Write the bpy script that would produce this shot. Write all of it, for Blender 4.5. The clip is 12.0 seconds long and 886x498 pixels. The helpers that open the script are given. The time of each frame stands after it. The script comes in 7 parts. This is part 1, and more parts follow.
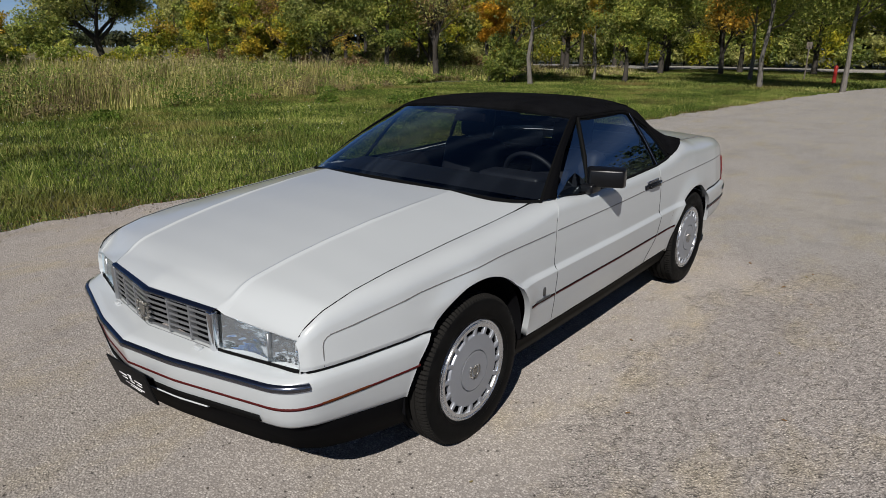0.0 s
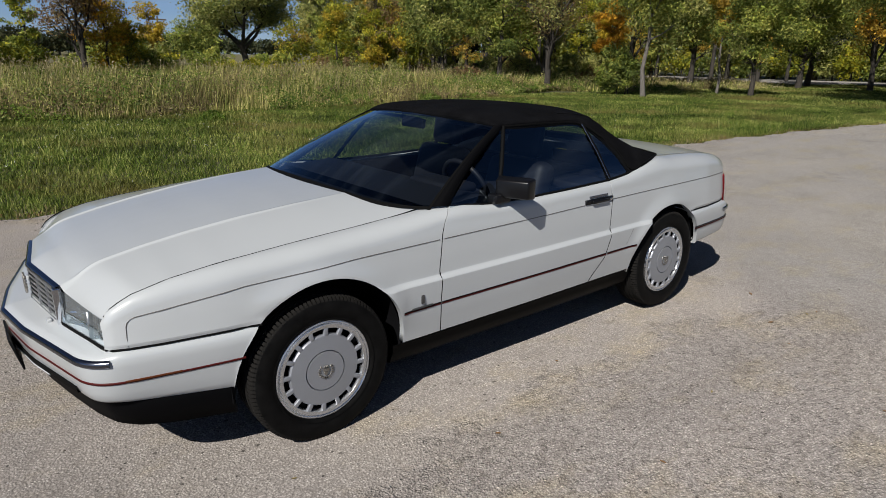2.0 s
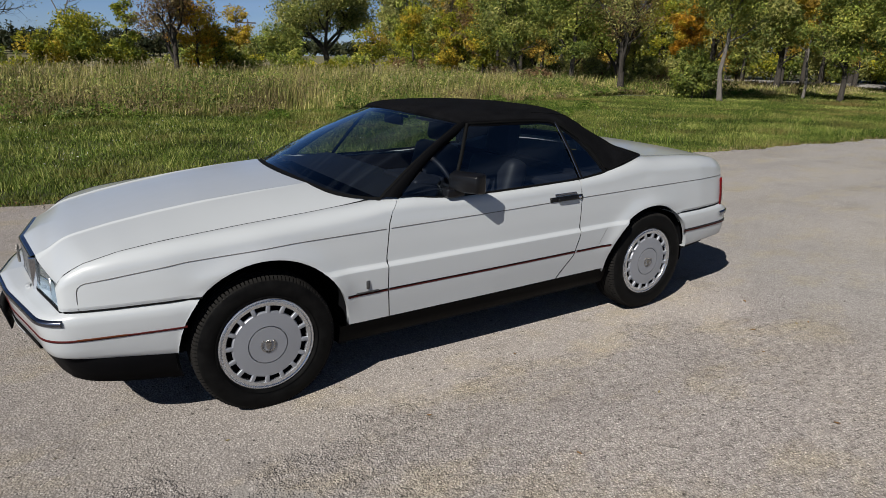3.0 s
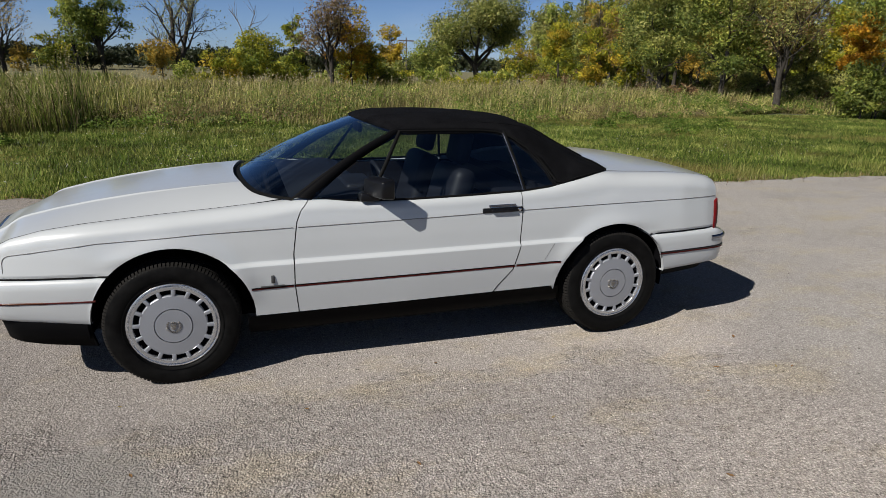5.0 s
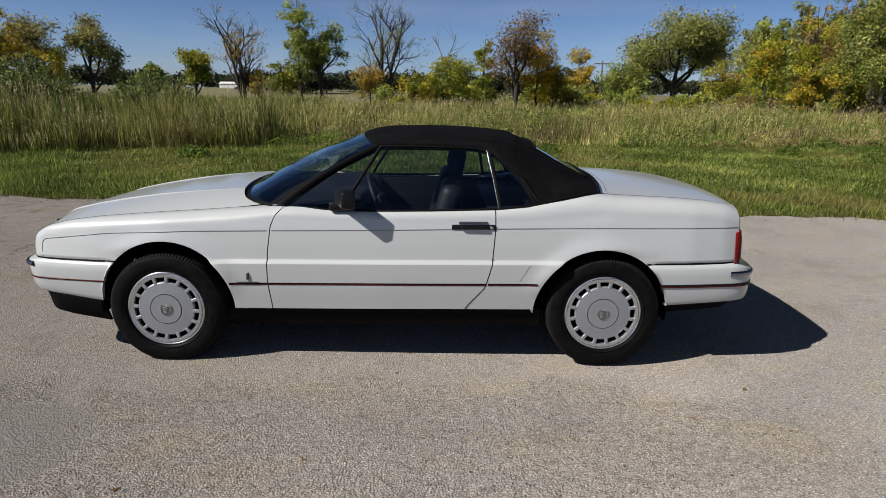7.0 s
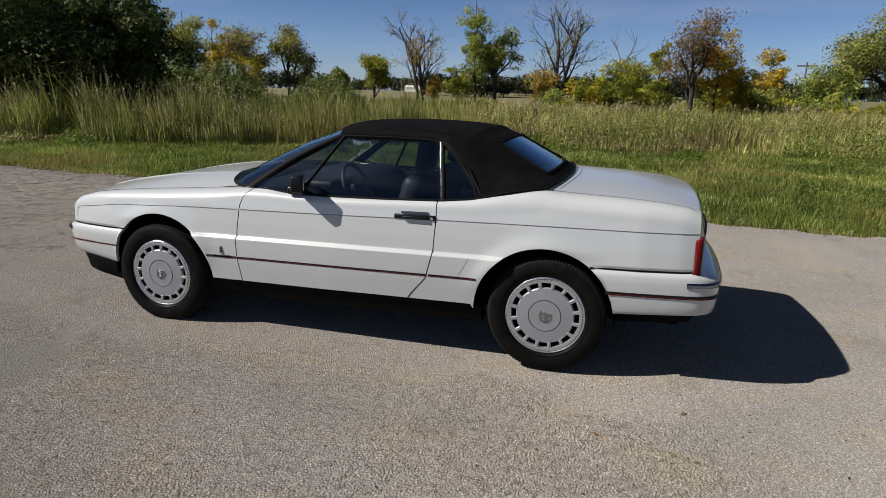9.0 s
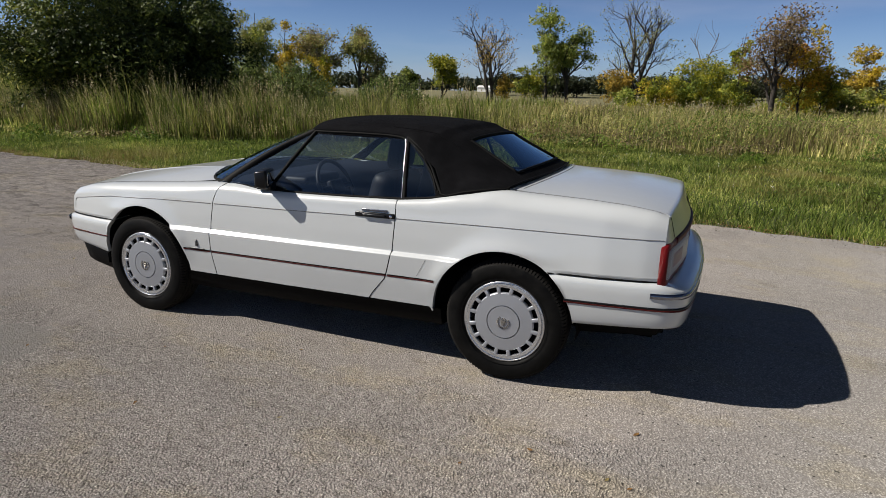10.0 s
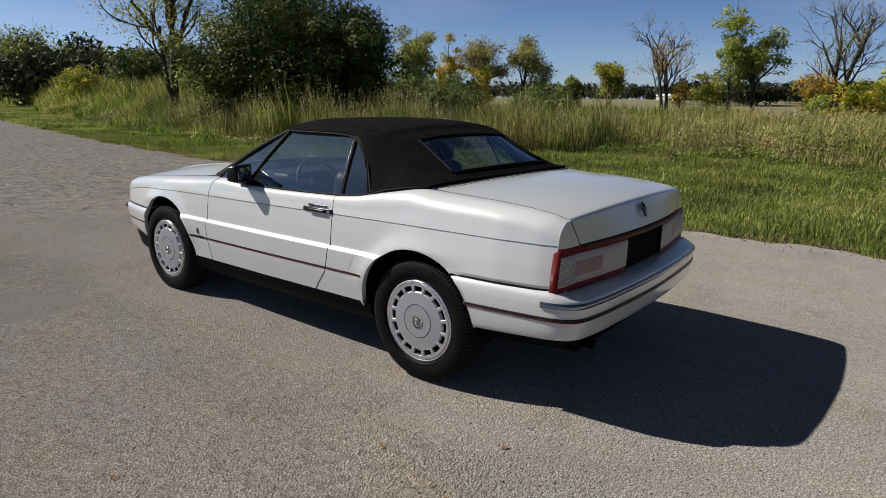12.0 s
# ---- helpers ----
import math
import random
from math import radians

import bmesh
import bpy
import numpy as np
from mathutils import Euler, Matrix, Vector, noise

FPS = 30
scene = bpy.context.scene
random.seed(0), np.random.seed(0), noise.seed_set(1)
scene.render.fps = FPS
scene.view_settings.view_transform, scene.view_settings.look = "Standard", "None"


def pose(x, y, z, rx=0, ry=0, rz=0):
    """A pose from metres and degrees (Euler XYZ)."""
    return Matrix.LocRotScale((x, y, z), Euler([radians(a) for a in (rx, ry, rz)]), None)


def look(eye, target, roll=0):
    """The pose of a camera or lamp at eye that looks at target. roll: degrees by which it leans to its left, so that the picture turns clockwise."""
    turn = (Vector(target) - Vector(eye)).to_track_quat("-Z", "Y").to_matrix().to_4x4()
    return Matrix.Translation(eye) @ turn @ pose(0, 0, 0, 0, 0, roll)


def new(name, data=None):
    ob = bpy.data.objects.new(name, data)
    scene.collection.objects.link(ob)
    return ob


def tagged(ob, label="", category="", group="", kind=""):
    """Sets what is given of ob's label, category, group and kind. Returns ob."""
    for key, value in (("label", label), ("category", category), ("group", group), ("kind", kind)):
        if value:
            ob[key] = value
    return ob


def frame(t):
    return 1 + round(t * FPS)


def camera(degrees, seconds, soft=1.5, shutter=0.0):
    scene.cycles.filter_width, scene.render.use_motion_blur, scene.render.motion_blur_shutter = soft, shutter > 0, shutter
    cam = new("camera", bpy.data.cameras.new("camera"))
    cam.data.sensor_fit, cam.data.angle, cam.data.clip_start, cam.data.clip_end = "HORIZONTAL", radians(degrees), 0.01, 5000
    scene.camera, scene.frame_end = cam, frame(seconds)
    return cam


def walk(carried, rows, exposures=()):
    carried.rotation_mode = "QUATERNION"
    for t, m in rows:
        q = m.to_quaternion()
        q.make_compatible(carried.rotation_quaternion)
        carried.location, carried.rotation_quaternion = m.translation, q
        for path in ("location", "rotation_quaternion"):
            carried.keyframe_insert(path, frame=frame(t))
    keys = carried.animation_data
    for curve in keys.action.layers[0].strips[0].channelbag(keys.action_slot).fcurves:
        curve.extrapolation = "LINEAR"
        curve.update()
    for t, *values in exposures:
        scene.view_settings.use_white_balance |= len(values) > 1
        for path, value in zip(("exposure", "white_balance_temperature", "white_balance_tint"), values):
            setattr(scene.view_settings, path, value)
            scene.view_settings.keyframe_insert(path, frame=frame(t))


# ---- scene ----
cam = camera(70.8, 12.0, soft=0.6)
PATH = [
    (0, (-1.882, -2.26, 1.594), (-0.419, -1.037, 0.991), 0.1),
    (0.5, (-1.682, -2.393, 1.589), (-0.263, -1.124, 0.978), 0.3),
    (1, (-1.527, -2.694, 1.583), (-0.175, -1.356, 0.967), 0.5),
    (1.5, (-1.353, -2.915, 1.585), (-0.079, -1.493, 0.988), 0.6),
    (2, (-1.11, -3.018, 1.58), (0.091, -1.527, 1.002), 0.8),
    (2.5, (-0.906, -3.254, 1.568), (0.202, -1.691, 0.993), 0.9),
    (3, (-0.698, -3.493, 1.574), (0.31, -1.865, 0.999), 1.0),
    (3.2, (-0.604, -3.529, 1.557), (0.366, -1.878, 0.979), 1.1),
    (4.8, (0.266, -4.016, 1.565), (0.903, -2.199, 1.024), 1.0),
    (5, (0.385, -4.036, 1.556), (0.978, -2.203, 1.019), 1.1),
    (5.5, (0.686, -4.099, 1.575), (1.135, -2.219, 1.06), 1.1),
    (6, (0.978, -4.28, 1.573), (1.267, -2.364, 1.079), 1.1),
    (6.5, (1.254, -4.321, 1.555), (1.392, -2.386, 1.068), 1.1),
    (7, (1.579, -4.272, 1.545), (1.587, -2.331, 1.066), 1.0),
    (7.2, (1.71, -4.285, 1.537), (1.67, -2.343, 1.058), 1.1),
    (8.8, (2.719, -4.163, 1.496), (2.238, -2.28, 1.025), 1.4),
    (9, (2.863, -4.156, 1.503), (2.335, -2.287, 1.025), 1.4),
    (9.5, (3.163, -4.066, 1.504), (2.518, -2.235, 1.022), 1.5),
    (10, (3.4, -3.841, 1.489), (2.661, -2.046, 1.006), 1.5),
    (10.5, (3.715, -3.715, 1.463), (2.863, -1.974, 0.97), 1.4),
    (11, (4.014, -3.591, 1.463), (3.037, -1.919, 0.964), 1.3),
    (11.5, (4.23, -3.356, 1.461), (3.14, -1.751, 0.976), 1.2),
    (12, (4.537, -3.206, 1.462), (3.333, -1.678, 0.997), 1.0),
]
walk(cam, [(t, look(eye, target, roll)) for t, eye, target, roll in PATH], exposures=[(0, -0.20, 6290, 10), (3, -0.05, 6300, 10), (6, 0.10, 6400, 10), (9, 0.18, 6520, 10), (12, 0.30, 6560, 10)])

# ---- light ----
SUN_RUN = (1.035, 0.515, -1.0)          # the way the sunlight travels
world = bpy.data.worlds.new("sky")
world.use_nodes = True
scene.world = world
sky_nodes = world.node_tree.nodes
sky_tex = sky_nodes.new("ShaderNodeTexSky")
sky_tex.sky_type = "NISHITA"
sky_tex.sun_disc = False
sky_tex.sun_elevation = math.atan2(1.0, math.hypot(SUN_RUN[0], SUN_RUN[1]))
sky_tex.sun_rotation = math.atan2(-SUN_RUN[0], -SUN_RUN[1])
sky_tex.air_density, sky_tex.dust_density, sky_tex.ozone_density = 1.0, 0.7, 2.2
sky_nodes["Background"].inputs["Strength"].default_value = 0.05
# haze: the air grows paler and brighter towards the horizon, deeper overhead
sky_at = sky_nodes.new("ShaderNodeTexCoord")
sky_up = sky_nodes.new("ShaderNodeSeparateXYZ")
world.node_tree.links.new(sky_at.outputs["Generated"], sky_up.inputs[0])
haze = sky_nodes.new("ShaderNodeMath")
haze.operation, haze.use_clamp = "SUBTRACT", True
haze.inputs[0].default_value = 1.0
world.node_tree.links.new(sky_up.outputs["Z"], haze.inputs[1])
thin = sky_nodes.new("ShaderNodeMath")
thin.operation = "POWER"
thin.inputs[1].default_value = 5.0
world.node_tree.links.new(haze.outputs[0], thin.inputs[0])
air_tint = sky_nodes.new("ShaderNodeMix")
air_tint.data_type = "RGBA"
air_tint.inputs[6].default_value, air_tint.inputs[7].default_value = (0.24, 0.30, 0.40, 1), (1.26, 1.58, 2.42, 1)
world.node_tree.links.new(thin.outputs[0], air_tint.inputs["Factor"])
clear_air = sky_nodes.new("ShaderNodeMix")
clear_air.data_type, clear_air.blend_type = "RGBA", "MULTIPLY"
clear_air.inputs["Factor"].default_value = 1.0
world.node_tree.links.new(air_tint.outputs[2], clear_air.inputs[7])
world.node_tree.links.new(sky_tex.outputs["Color"], clear_air.inputs[6])
# thin high cloud
sky_way = sky_nodes.new("ShaderNodeMapping")
sky_way.inputs["Scale"].default_value = (1.0, 1.0, 5.5)
cloud_noise = sky_nodes.new("ShaderNodeTexNoise")
cloud_noise.inputs["Scale"].default_value, cloud_noise.inputs["Detail"].default_value = 2.4, 5.0
cloud_band = sky_nodes.new("ShaderNodeMapRange")
for key, value in (("From Min", 0.50), ("From Max", 0.78), ("To Min", 0.0), ("To Max", 0.20)):
    cloud_band.inputs[key].default_value = value
cloud = sky_nodes.new("ShaderNodeMix")
cloud.data_type, cloud.blend_type = "RGBA", "MIX"
cloud.inputs[7].default_value = (11.0, 11.0, 12.4, 1)
world.node_tree.links.new(sky_at.outputs["Generated"], sky_way.inputs["Vector"])
world.node_tree.links.new(sky_way.outputs["Vector"], cloud_noise.inputs["Vector"])
world.node_tree.links.new(cloud_noise.outputs["Fac"], cloud_band.inputs["Value"])
world.node_tree.links.new(cloud_band.outputs["Result"], cloud.inputs["Factor"])
world.node_tree.links.new(clear_air.outputs[2], cloud.inputs[6])
world.node_tree.links.new(cloud.outputs[2], sky_nodes["Background"].inputs["Color"])

sun_data = bpy.data.lights.new("sun", "SUN")
sun_data.energy, sun_data.angle, sun_data.color = 5.25, radians(0.53), (1.0, 0.945, 0.862)
sun = new("sun", sun_data)
sun.matrix_world = look((-20, -11.6, 20), (-20 + SUN_RUN[0], -11.6 + SUN_RUN[1], 20 + SUN_RUN[2]))

# ---- materials ----
def material(name, rough=0.5, metal=0.0, color=(0.8, 0.8, 0.8), **extra):
    m = bpy.data.materials.new(name)
    m.use_nodes = True
    b = m.node_tree.nodes["Principled BSDF"]
    b.inputs["Base Color"].default_value = (*color, 1)
    b.inputs["Roughness"].default_value = rough
    b.inputs["Metallic"].default_value = metal
    for key, value in extra.items():
        b.inputs[key.replace("_", " ")].default_value = value
    return m


class Web:
    """Short hand for one material's nodes."""

    def __init__(self, m):
        self.nodes, self.links = m.node_tree.nodes, m.node_tree.links
        self.bsdf = self.nodes["Principled BSDF"]
        self.where = self.nodes.new("ShaderNodeTexCoord").outputs["Object"]

    def link(self, a, b):
        self.links.new(a, b)

    def noise(self, scale, detail=4, rough=0.55, where=None, out="Fac"):
        n = self.nodes.new("ShaderNodeTexNoise")
        n.inputs["Scale"].default_value, n.inputs["Detail"].default_value, n.inputs["Roughness"].default_value = scale, detail, rough
        self.link(where or self.where, n.inputs["Vector"])
        return n.outputs[out]

    def cells(self, scale, feature="F1", out="Distance", where=None):
        n = self.nodes.new("ShaderNodeTexVoronoi")
        n.feature = feature
        n.inputs["Scale"].default_value = scale
        self.link(where or self.where, n.inputs["Vector"])
        return n.outputs[out]

    def ramp(self, fac, stops):
        n = self.nodes.new("ShaderNodeValToRGB")
        while len(n.color_ramp.elements) < len(stops):
            n.color_ramp.elements.new(0.5)
        for e, (p, c) in zip(n.color_ramp.elements, stops):
            e.position = p
            e.color = (*c, 1) if isinstance(c, tuple) else (c, c, c, 1)
        self.link(fac, n.inputs["Fac"])
        return n.outputs["Color"]

    def mix(self, fac, a, b, kind="MIX"):
        n = self.nodes.new("ShaderNodeMix")
        n.data_type, n.blend_type = "RGBA", kind
        for socket, v in ((n.inputs["Factor"], fac), (n.inputs[6], a), (n.inputs[7], b)):
            if isinstance(v, (int, float)):
                socket.default_value = v
            elif isinstance(v, tuple):
                socket.default_value = (*v, 1)
            else:
                self.link(v, socket)
        return n.outputs[2]

    def math(self, kind, a, b=0.5):
        n = self.nodes.new("ShaderNodeMath")
        n.operation = kind
        for socket, v in ((n.inputs[0], a), (n.inputs[1], b)):
            if isinstance(v, (int, float)):
                socket.default_value = v
            else:
                self.link(v, socket)
        return n.outputs[0]

    def stretched(self, sx, sy, sz):
        n = self.nodes.new("ShaderNodeMapping")
        n.inputs["Scale"].default_value = (sx, sy, sz)
        self.link(self.where, n.inputs["Vector"])
        return n.outputs["Vector"]

    def color(self, c):
        self.link(c, self.bsdf.inputs["Base Color"])

    def rough(self, r):
        self.link(r, self.bsdf.inputs["Roughness"])

    def bump(self, h, strength=0.3, distance=0.01):
        n = self.nodes.new("ShaderNodeBump")
        n.inputs["Strength"].default_value, n.inputs["Distance"].default_value = strength, distance
        self.link(h, n.inputs["Height"])
        self.link(n.outputs["Normal"], self.bsdf.inputs["Normal"])


def mat_asphalt():
    m = material("weathered_asphalt", 0.9, Diffuse_Roughness=0.75, Specular_IOR_Level=0.2)
    w = Web(m)
    grit = w.cells(108, out="Color")
    grit_d = w.cells(108)
    fine = w.noise(330, 3, 0.7)
    patch = w.noise(0.5, 5, 0.6)
    band = w.noise(0.9, 5, 0.6, w.stretched(0.25, 1.1, 1))
    blot = w.noise(3.1, 6, 0.65)
    split = w.nodes.new("ShaderNodeSeparateXYZ")
    w.link(w.where, split.inputs[0])
    # the surface is worn open out in the yard, and close and dusty under the car and towards the road
    open_y = w.ramp(w.math("ADD", w.math("MULTIPLY", split.outputs["Y"], -0.5), w.math("MULTIPLY", w.noise(1.1, 4, 0.6), 0.8)), [(0.90, 0.0), (1.0, 0.5), (1.20, 1.0)])
    open_x = w.ramp(w.math("ADD", w.math("MULTIPLY", split.outputs["X"], -0.25), w.math("ADD", 0.85, w.math("MULTIPLY", w.noise(0.9, 4, 0.6), 0.6))), [(0.10, 0.0), (0.45, 1.0)])
    worn = w.math("MULTIPLY", open_y, open_x)
    # stones in a pale binder, much of one tone
    stone = w.ramp(grit, [(0.0, (0.155, 0.139, 0.126)), (0.25, (0.310, 0.283, 0.260)), (0.75, (0.408, 0.373, 0.343)), (1.0, (0.59, 0.55, 0.51))])
    binder = w.ramp(fine, [(0.3, (0.135, 0.120, 0.109)), (0.7, (0.338, 0.307, 0.281))])
    c = w.mix(w.ramp(grit_d, [(0.34, 0.0), (0.60, 1.0)]), stone, binder)
    gap = w.math("MULTIPLY", w.ramp(w.cells(62, "DISTANCE_TO_EDGE", where=w.mix(0.010, w.where, w.noise(60, 2, out="Color"), "ADD")), [(0.03, 1.0), (0.16, 0.0)]), w.ramp(w.noise(24, 3, 0.6), [(0.42, 0.0), (0.60, 1.0)]))
    c = w.mix(w.math("MULTIPLY", gap, w.math("ADD", 0.10, w.math("MULTIPLY", worn, 0.60))), c, (0.075, 0.067, 0.060))
    c = w.mix(w.math("MULTIPLY", worn, 0.9), c, w.mix(1.0, c, (1.20, 1.20, 1.21), "MULTIPLY"))
    # pits where a stone has gone, and a few pale chips
    pit_d, pit_c = w.cells(34), w.cells(34, out="Color")
    pit = w.math("MULTIPLY", w.ramp(pit_c, [(0.72, 0.0), (0.80, 1.0)]), w.ramp(pit_d, [(0.12, 1.0), (0.24, 0.0)]))
    c = w.mix(w.math("MULTIPLY", pit, 0.8), c, (0.040, 0.035, 0.031))
    hole = w.math("MULTIPLY", w.ramp(w.cells(15, out="Color"), [(0.76, 0.0), (0.82, 1.0)]), w.ramp(w.math("ADD", w.cells(15), w.math("MULTIPLY", w.noise(90, 2), 0.12)), [(0.15, 1.0), (0.21, 0.0)]))
    c = w.mix(w.math("MULTIPLY", hole, 0.75), c, (0.040, 0.035, 0.031))
    chip = w.math("MULTIPLY", w.ramp(w.cells(51, out="Color"), [(0.80, 0.0), (0.88, 1.0)]), w.ramp(w.cells(51), [(0.12, 1.0), (0.22, 0.0)]))
    c = w.mix(w.math("MULTIPLY", chip, 0.35), c, (0.58, 0.55, 0.50))
    c = w.mix(1.0, c, w.ramp(patch, [(0.3, (0.92, 0.92, 0.935)), (0.5, (1, 1, 1)), (0.72, (1.05, 1.04, 1.0))]), "MULTIPLY")
    c = w.mix(1.0, c, w.ramp(band, [(0.34, (0.90, 0.895, 0.89)), (0.46, (0.99, 0.99, 0.99)), (0.7, (1.04, 1.035, 1.03))]), "MULTIPLY")
    c = w.mix(1.0, c, w.ramp(blot, [(0.28, (0.80, 0.79, 0.78)), (0.42, (1, 1, 1)), (0.62, (1, 1, 1)), (0.8, (1.06, 1.0, 0.86))]), "MULTIPLY")
    # pale mineral bloom and tracked-in soil
    bloom = w.ramp(w.noise(1.7, 6, 0.68, w.stretched(0.7, 1.3, 1)), [(0.50, 0.0), (0.68, 1.0)])
    c = w.mix(w.math("MULTIPLY", bloom, 0.85), c, w.mix(1.0, c, (1.07, 1.02, 0.84), "MULTIPLY"))
    dust = w.ramp(w.noise(1.2, 7, 0.7, w.stretched(1.2, 0.7, 1)), [(0.36, 0.0), (0.46, 1.0), (0.60, 1.0), (0.72, 0.0)])
    c = w.mix(1.0, c, w.mix(dust, (0.92, 0.92, 0.93), (1.06, 1.06, 1.065)), "MULTIPLY")
    # greyer and closer towards the road
    c = w.mix(open_x, w.mix(1.0, c, (0.845, 0.872, 0.885), "MULTIPLY"), c)
    # old tar that shows through as dark smears
    smear = w.ramp(w.noise(3.4, 8, 0.78, w.stretched(0.5, 1.9, 1)), [(0.58, 0.0), (0.70, 1.0)])
    c = w.mix(w.math("MULTIPLY", smear, 0.45), c, (0.10, 0.09, 0.081))
    # broken, dirty ground towards the far end of the drive
    more = w.math("MINIMUM", w.math("MULTIPLY", w.math("ADD", split.outputs["X"], 2.2), -0.06), 0.30)
    dirt = w.ramp(w.math("ADD", w.noise(7.5, 8, 0.8, w.stretched(0.7, 1.5, 1)), w.math("MINIMUM", w.math("MULTIPLY", more, 0.5), 0.11)), [(0.56, 0.0), (0.66, 1.0)])
    west = w.ramp(w.math("MULTIPLY", more, 4.0), [(0.15, 0.0), (0.9, 1.0)])
    mottle = w.ramp(w.noise(3.6, 8, 0.82, w.stretched(0.8, 1.4, 1)), [(0.38, (0.62, 0.61, 0.60)), (0.47, (1.28, 1.28, 1.28)), (0.70, (1.46, 1.45, 1.43))])
    c = w.mix(west, c, w.mix(1.0, c, mottle, "MULTIPLY"))
    c = w.mix(w.math("MULTIPLY", dirt, 0.5), c, (0.10, 0.090, 0.080))
    # a smooth grey repair
    place = w.nodes.new("ShaderNodeVectorMath")
    place.operation = "DISTANCE"
    w.link(w.mix(0.55, w.where, w.noise(2.5, 4, 0.6, out="Color"), "ADD"), place.inputs[0])
    place.inputs[1].default_value = (-0.10, -1.50, 0.27)
    repair = w.ramp(place.outputs["Value"], [(0.36, 1.0), (0.385, 0.0)])
    c = w.mix(w.math("MULTIPLY", repair, 0.75), c, w.ramp(w.noise(30, 5, 0.7), [(0.3, (0.215, 0.20, 0.184)), (0.7, (0.30, 0.282, 0.26))]))
    # cracks that wander over the surface, most of them round the front of the yard
    bent = w.mix(0.6, w.where, w.noise(3.0, 8, 0.8, out="Color"), "ADD")
    crack = w.cells(4.2, "DISTANCE_TO_EDGE", where=bent)
    here = w.math("MULTIPLY", w.ramp(w.math("ADD", w.noise(0.45, 3), more), [(0.535, 0.0), (0.63, 1.0)]), w.ramp(w.noise(4.5, 4, 0.7), [(0.46, 0.0), (0.58, 1.0)]))
    line = w.math("MULTIPLY", w.ramp(crack, [(0.0, 1.0), (0.014, 0.7), (0.034, 0.0)]), here)
    c = w.mix(w.math("MULTIPLY", line, 0.6), c, (0.06, 0.054, 0.048))
    w.color(c)
    # relief: rounded stones, hollows between them, and a slow unevenness
    rough_here = w.math("ADD", w.math("MULTIPLY", w.ramp(w.noise(0.8, 4, 0.6), [(0.34, 0.40), (0.56, 0.62)]), 1.0), w.math("MULTIPLY", worn, 0.70))
    dome = w.math("SUBTRACT", 1.0, grit_d)
    relief = w.math("ADD", w.math("MULTIPLY", dome, 1.5), w.math("MULTIPLY", w.noise(46, 3, 0.6), 2.6))
    relief = w.math("MULTIPLY", w.math("ADD", relief, w.math("MULTIPLY", fine, 0.35)), w.math("SUBTRACT", rough_here, w.math("MULTIPLY", repair, 0.3)))
    relief = w.math("ADD", relief, w.math("MULTIPLY", w.noise(9, 5, 0.7), 0.9))
    relief = w.math("SUBTRACT", relief, w.math("ADD", w.math("ADD", w.math("MULTIPLY", w.math("ADD", pit, hole), 0.9), w.math("MULTIPLY", w.math("MULTIPLY", gap, worn), 0.8)), w.math("MULTIPLY", line, 1.6)))
    w.bump(relief, 0.75, 0.0085)
    return m


def mat_soil():
    m = material("grass_soil", 1.0)
    w = Web(m)
    big = w.noise(0.25, 4)
    small = w.noise(9, 5, 0.7)
    c = w.ramp(small, [(0.3, (0.026, 0.032, 0.011)), (0.55, (0.062, 0.068, 0.024)), (0.75, (0.125, 0.105, 0.050))])
    c = w.mix(w.ramp(big, [(0.4, 0.0), (0.65, 0.55)]), c, (0.12, 0.115, 0.04))
    # stubble on the rising field far behind
    split = w.nodes.new("ShaderNodeSeparateXYZ")
    w.link(w.where, split.inputs[0])
    c = w.mix(w.math("MULTIPLY", w.ramp(w.math("DIVIDE", split.outputs["Y"], 200.0), [(0.50, 0.0), (0.56, 1.0)]), 0.85), c, (0.17, 0.155, 0.075))
    w.color(c)
    w.bump(small, 0.8, 0.05)
    return m


def mat_leaf(name, dark, mid, light, glow=0.35, spread=0.9, dry=None):
    """Leaves and blades: tints per leaf, and some light through them."""
    m = bpy.data.materials.new(name)
    m.use_nodes = True
    w = Web(m)
    pick = w.nodes.new("ShaderNodeNewGeometry").outputs["Random Per Island"]
    patch = w.noise(spread * 0.6, 2)
    pick = w.math("ADD", w.math("MULTIPLY", pick, 0.8), w.math("MULTIPLY", w.math("SUBTRACT", patch, 0.42), 1.5))
    c = w.ramp(pick, [(0.0, dark), (0.5, mid), (1.0, light)])
    c = w.mix(1.0, c, w.ramp(w.noise(spread, 4, 0.65), [(0.3, 0.55), (0.7, 1.25)]), "MULTIPLY")
    c = w.mix(1.0, c, w.ramp(w.noise(spread * 6, 3, 0.6), [(0.3, 0.66), (0.7, 1.25)]), "MULTIPLY")
    if dry:
        c = w.mix(w.ramp(w.noise(0.28, 4, 0.6), [(0.50, 0.0), (0.68, 0.75)]), c, dry)
    w.color(c)
    w.bsdf.inputs["Roughness"].default_value = 0.55
    w.bsdf.inputs["Specular IOR Level"].default_value = 0.25
    through_leaf = w.nodes.new("ShaderNodeBsdfTranslucent")
    w.link(c, through_leaf.inputs["Color"])
    mixer = w.nodes.new("ShaderNodeMixShader")
    mixer.inputs["Fac"].default_value = glow
    w.link(w.bsdf.outputs["BSDF"], mixer.inputs[1])
    w.link(through_leaf.outputs["BSDF"], mixer.inputs[2])
    w.link(mixer.outputs["Shader"], w.nodes["Material Output"].inputs["Surface"])
    return m


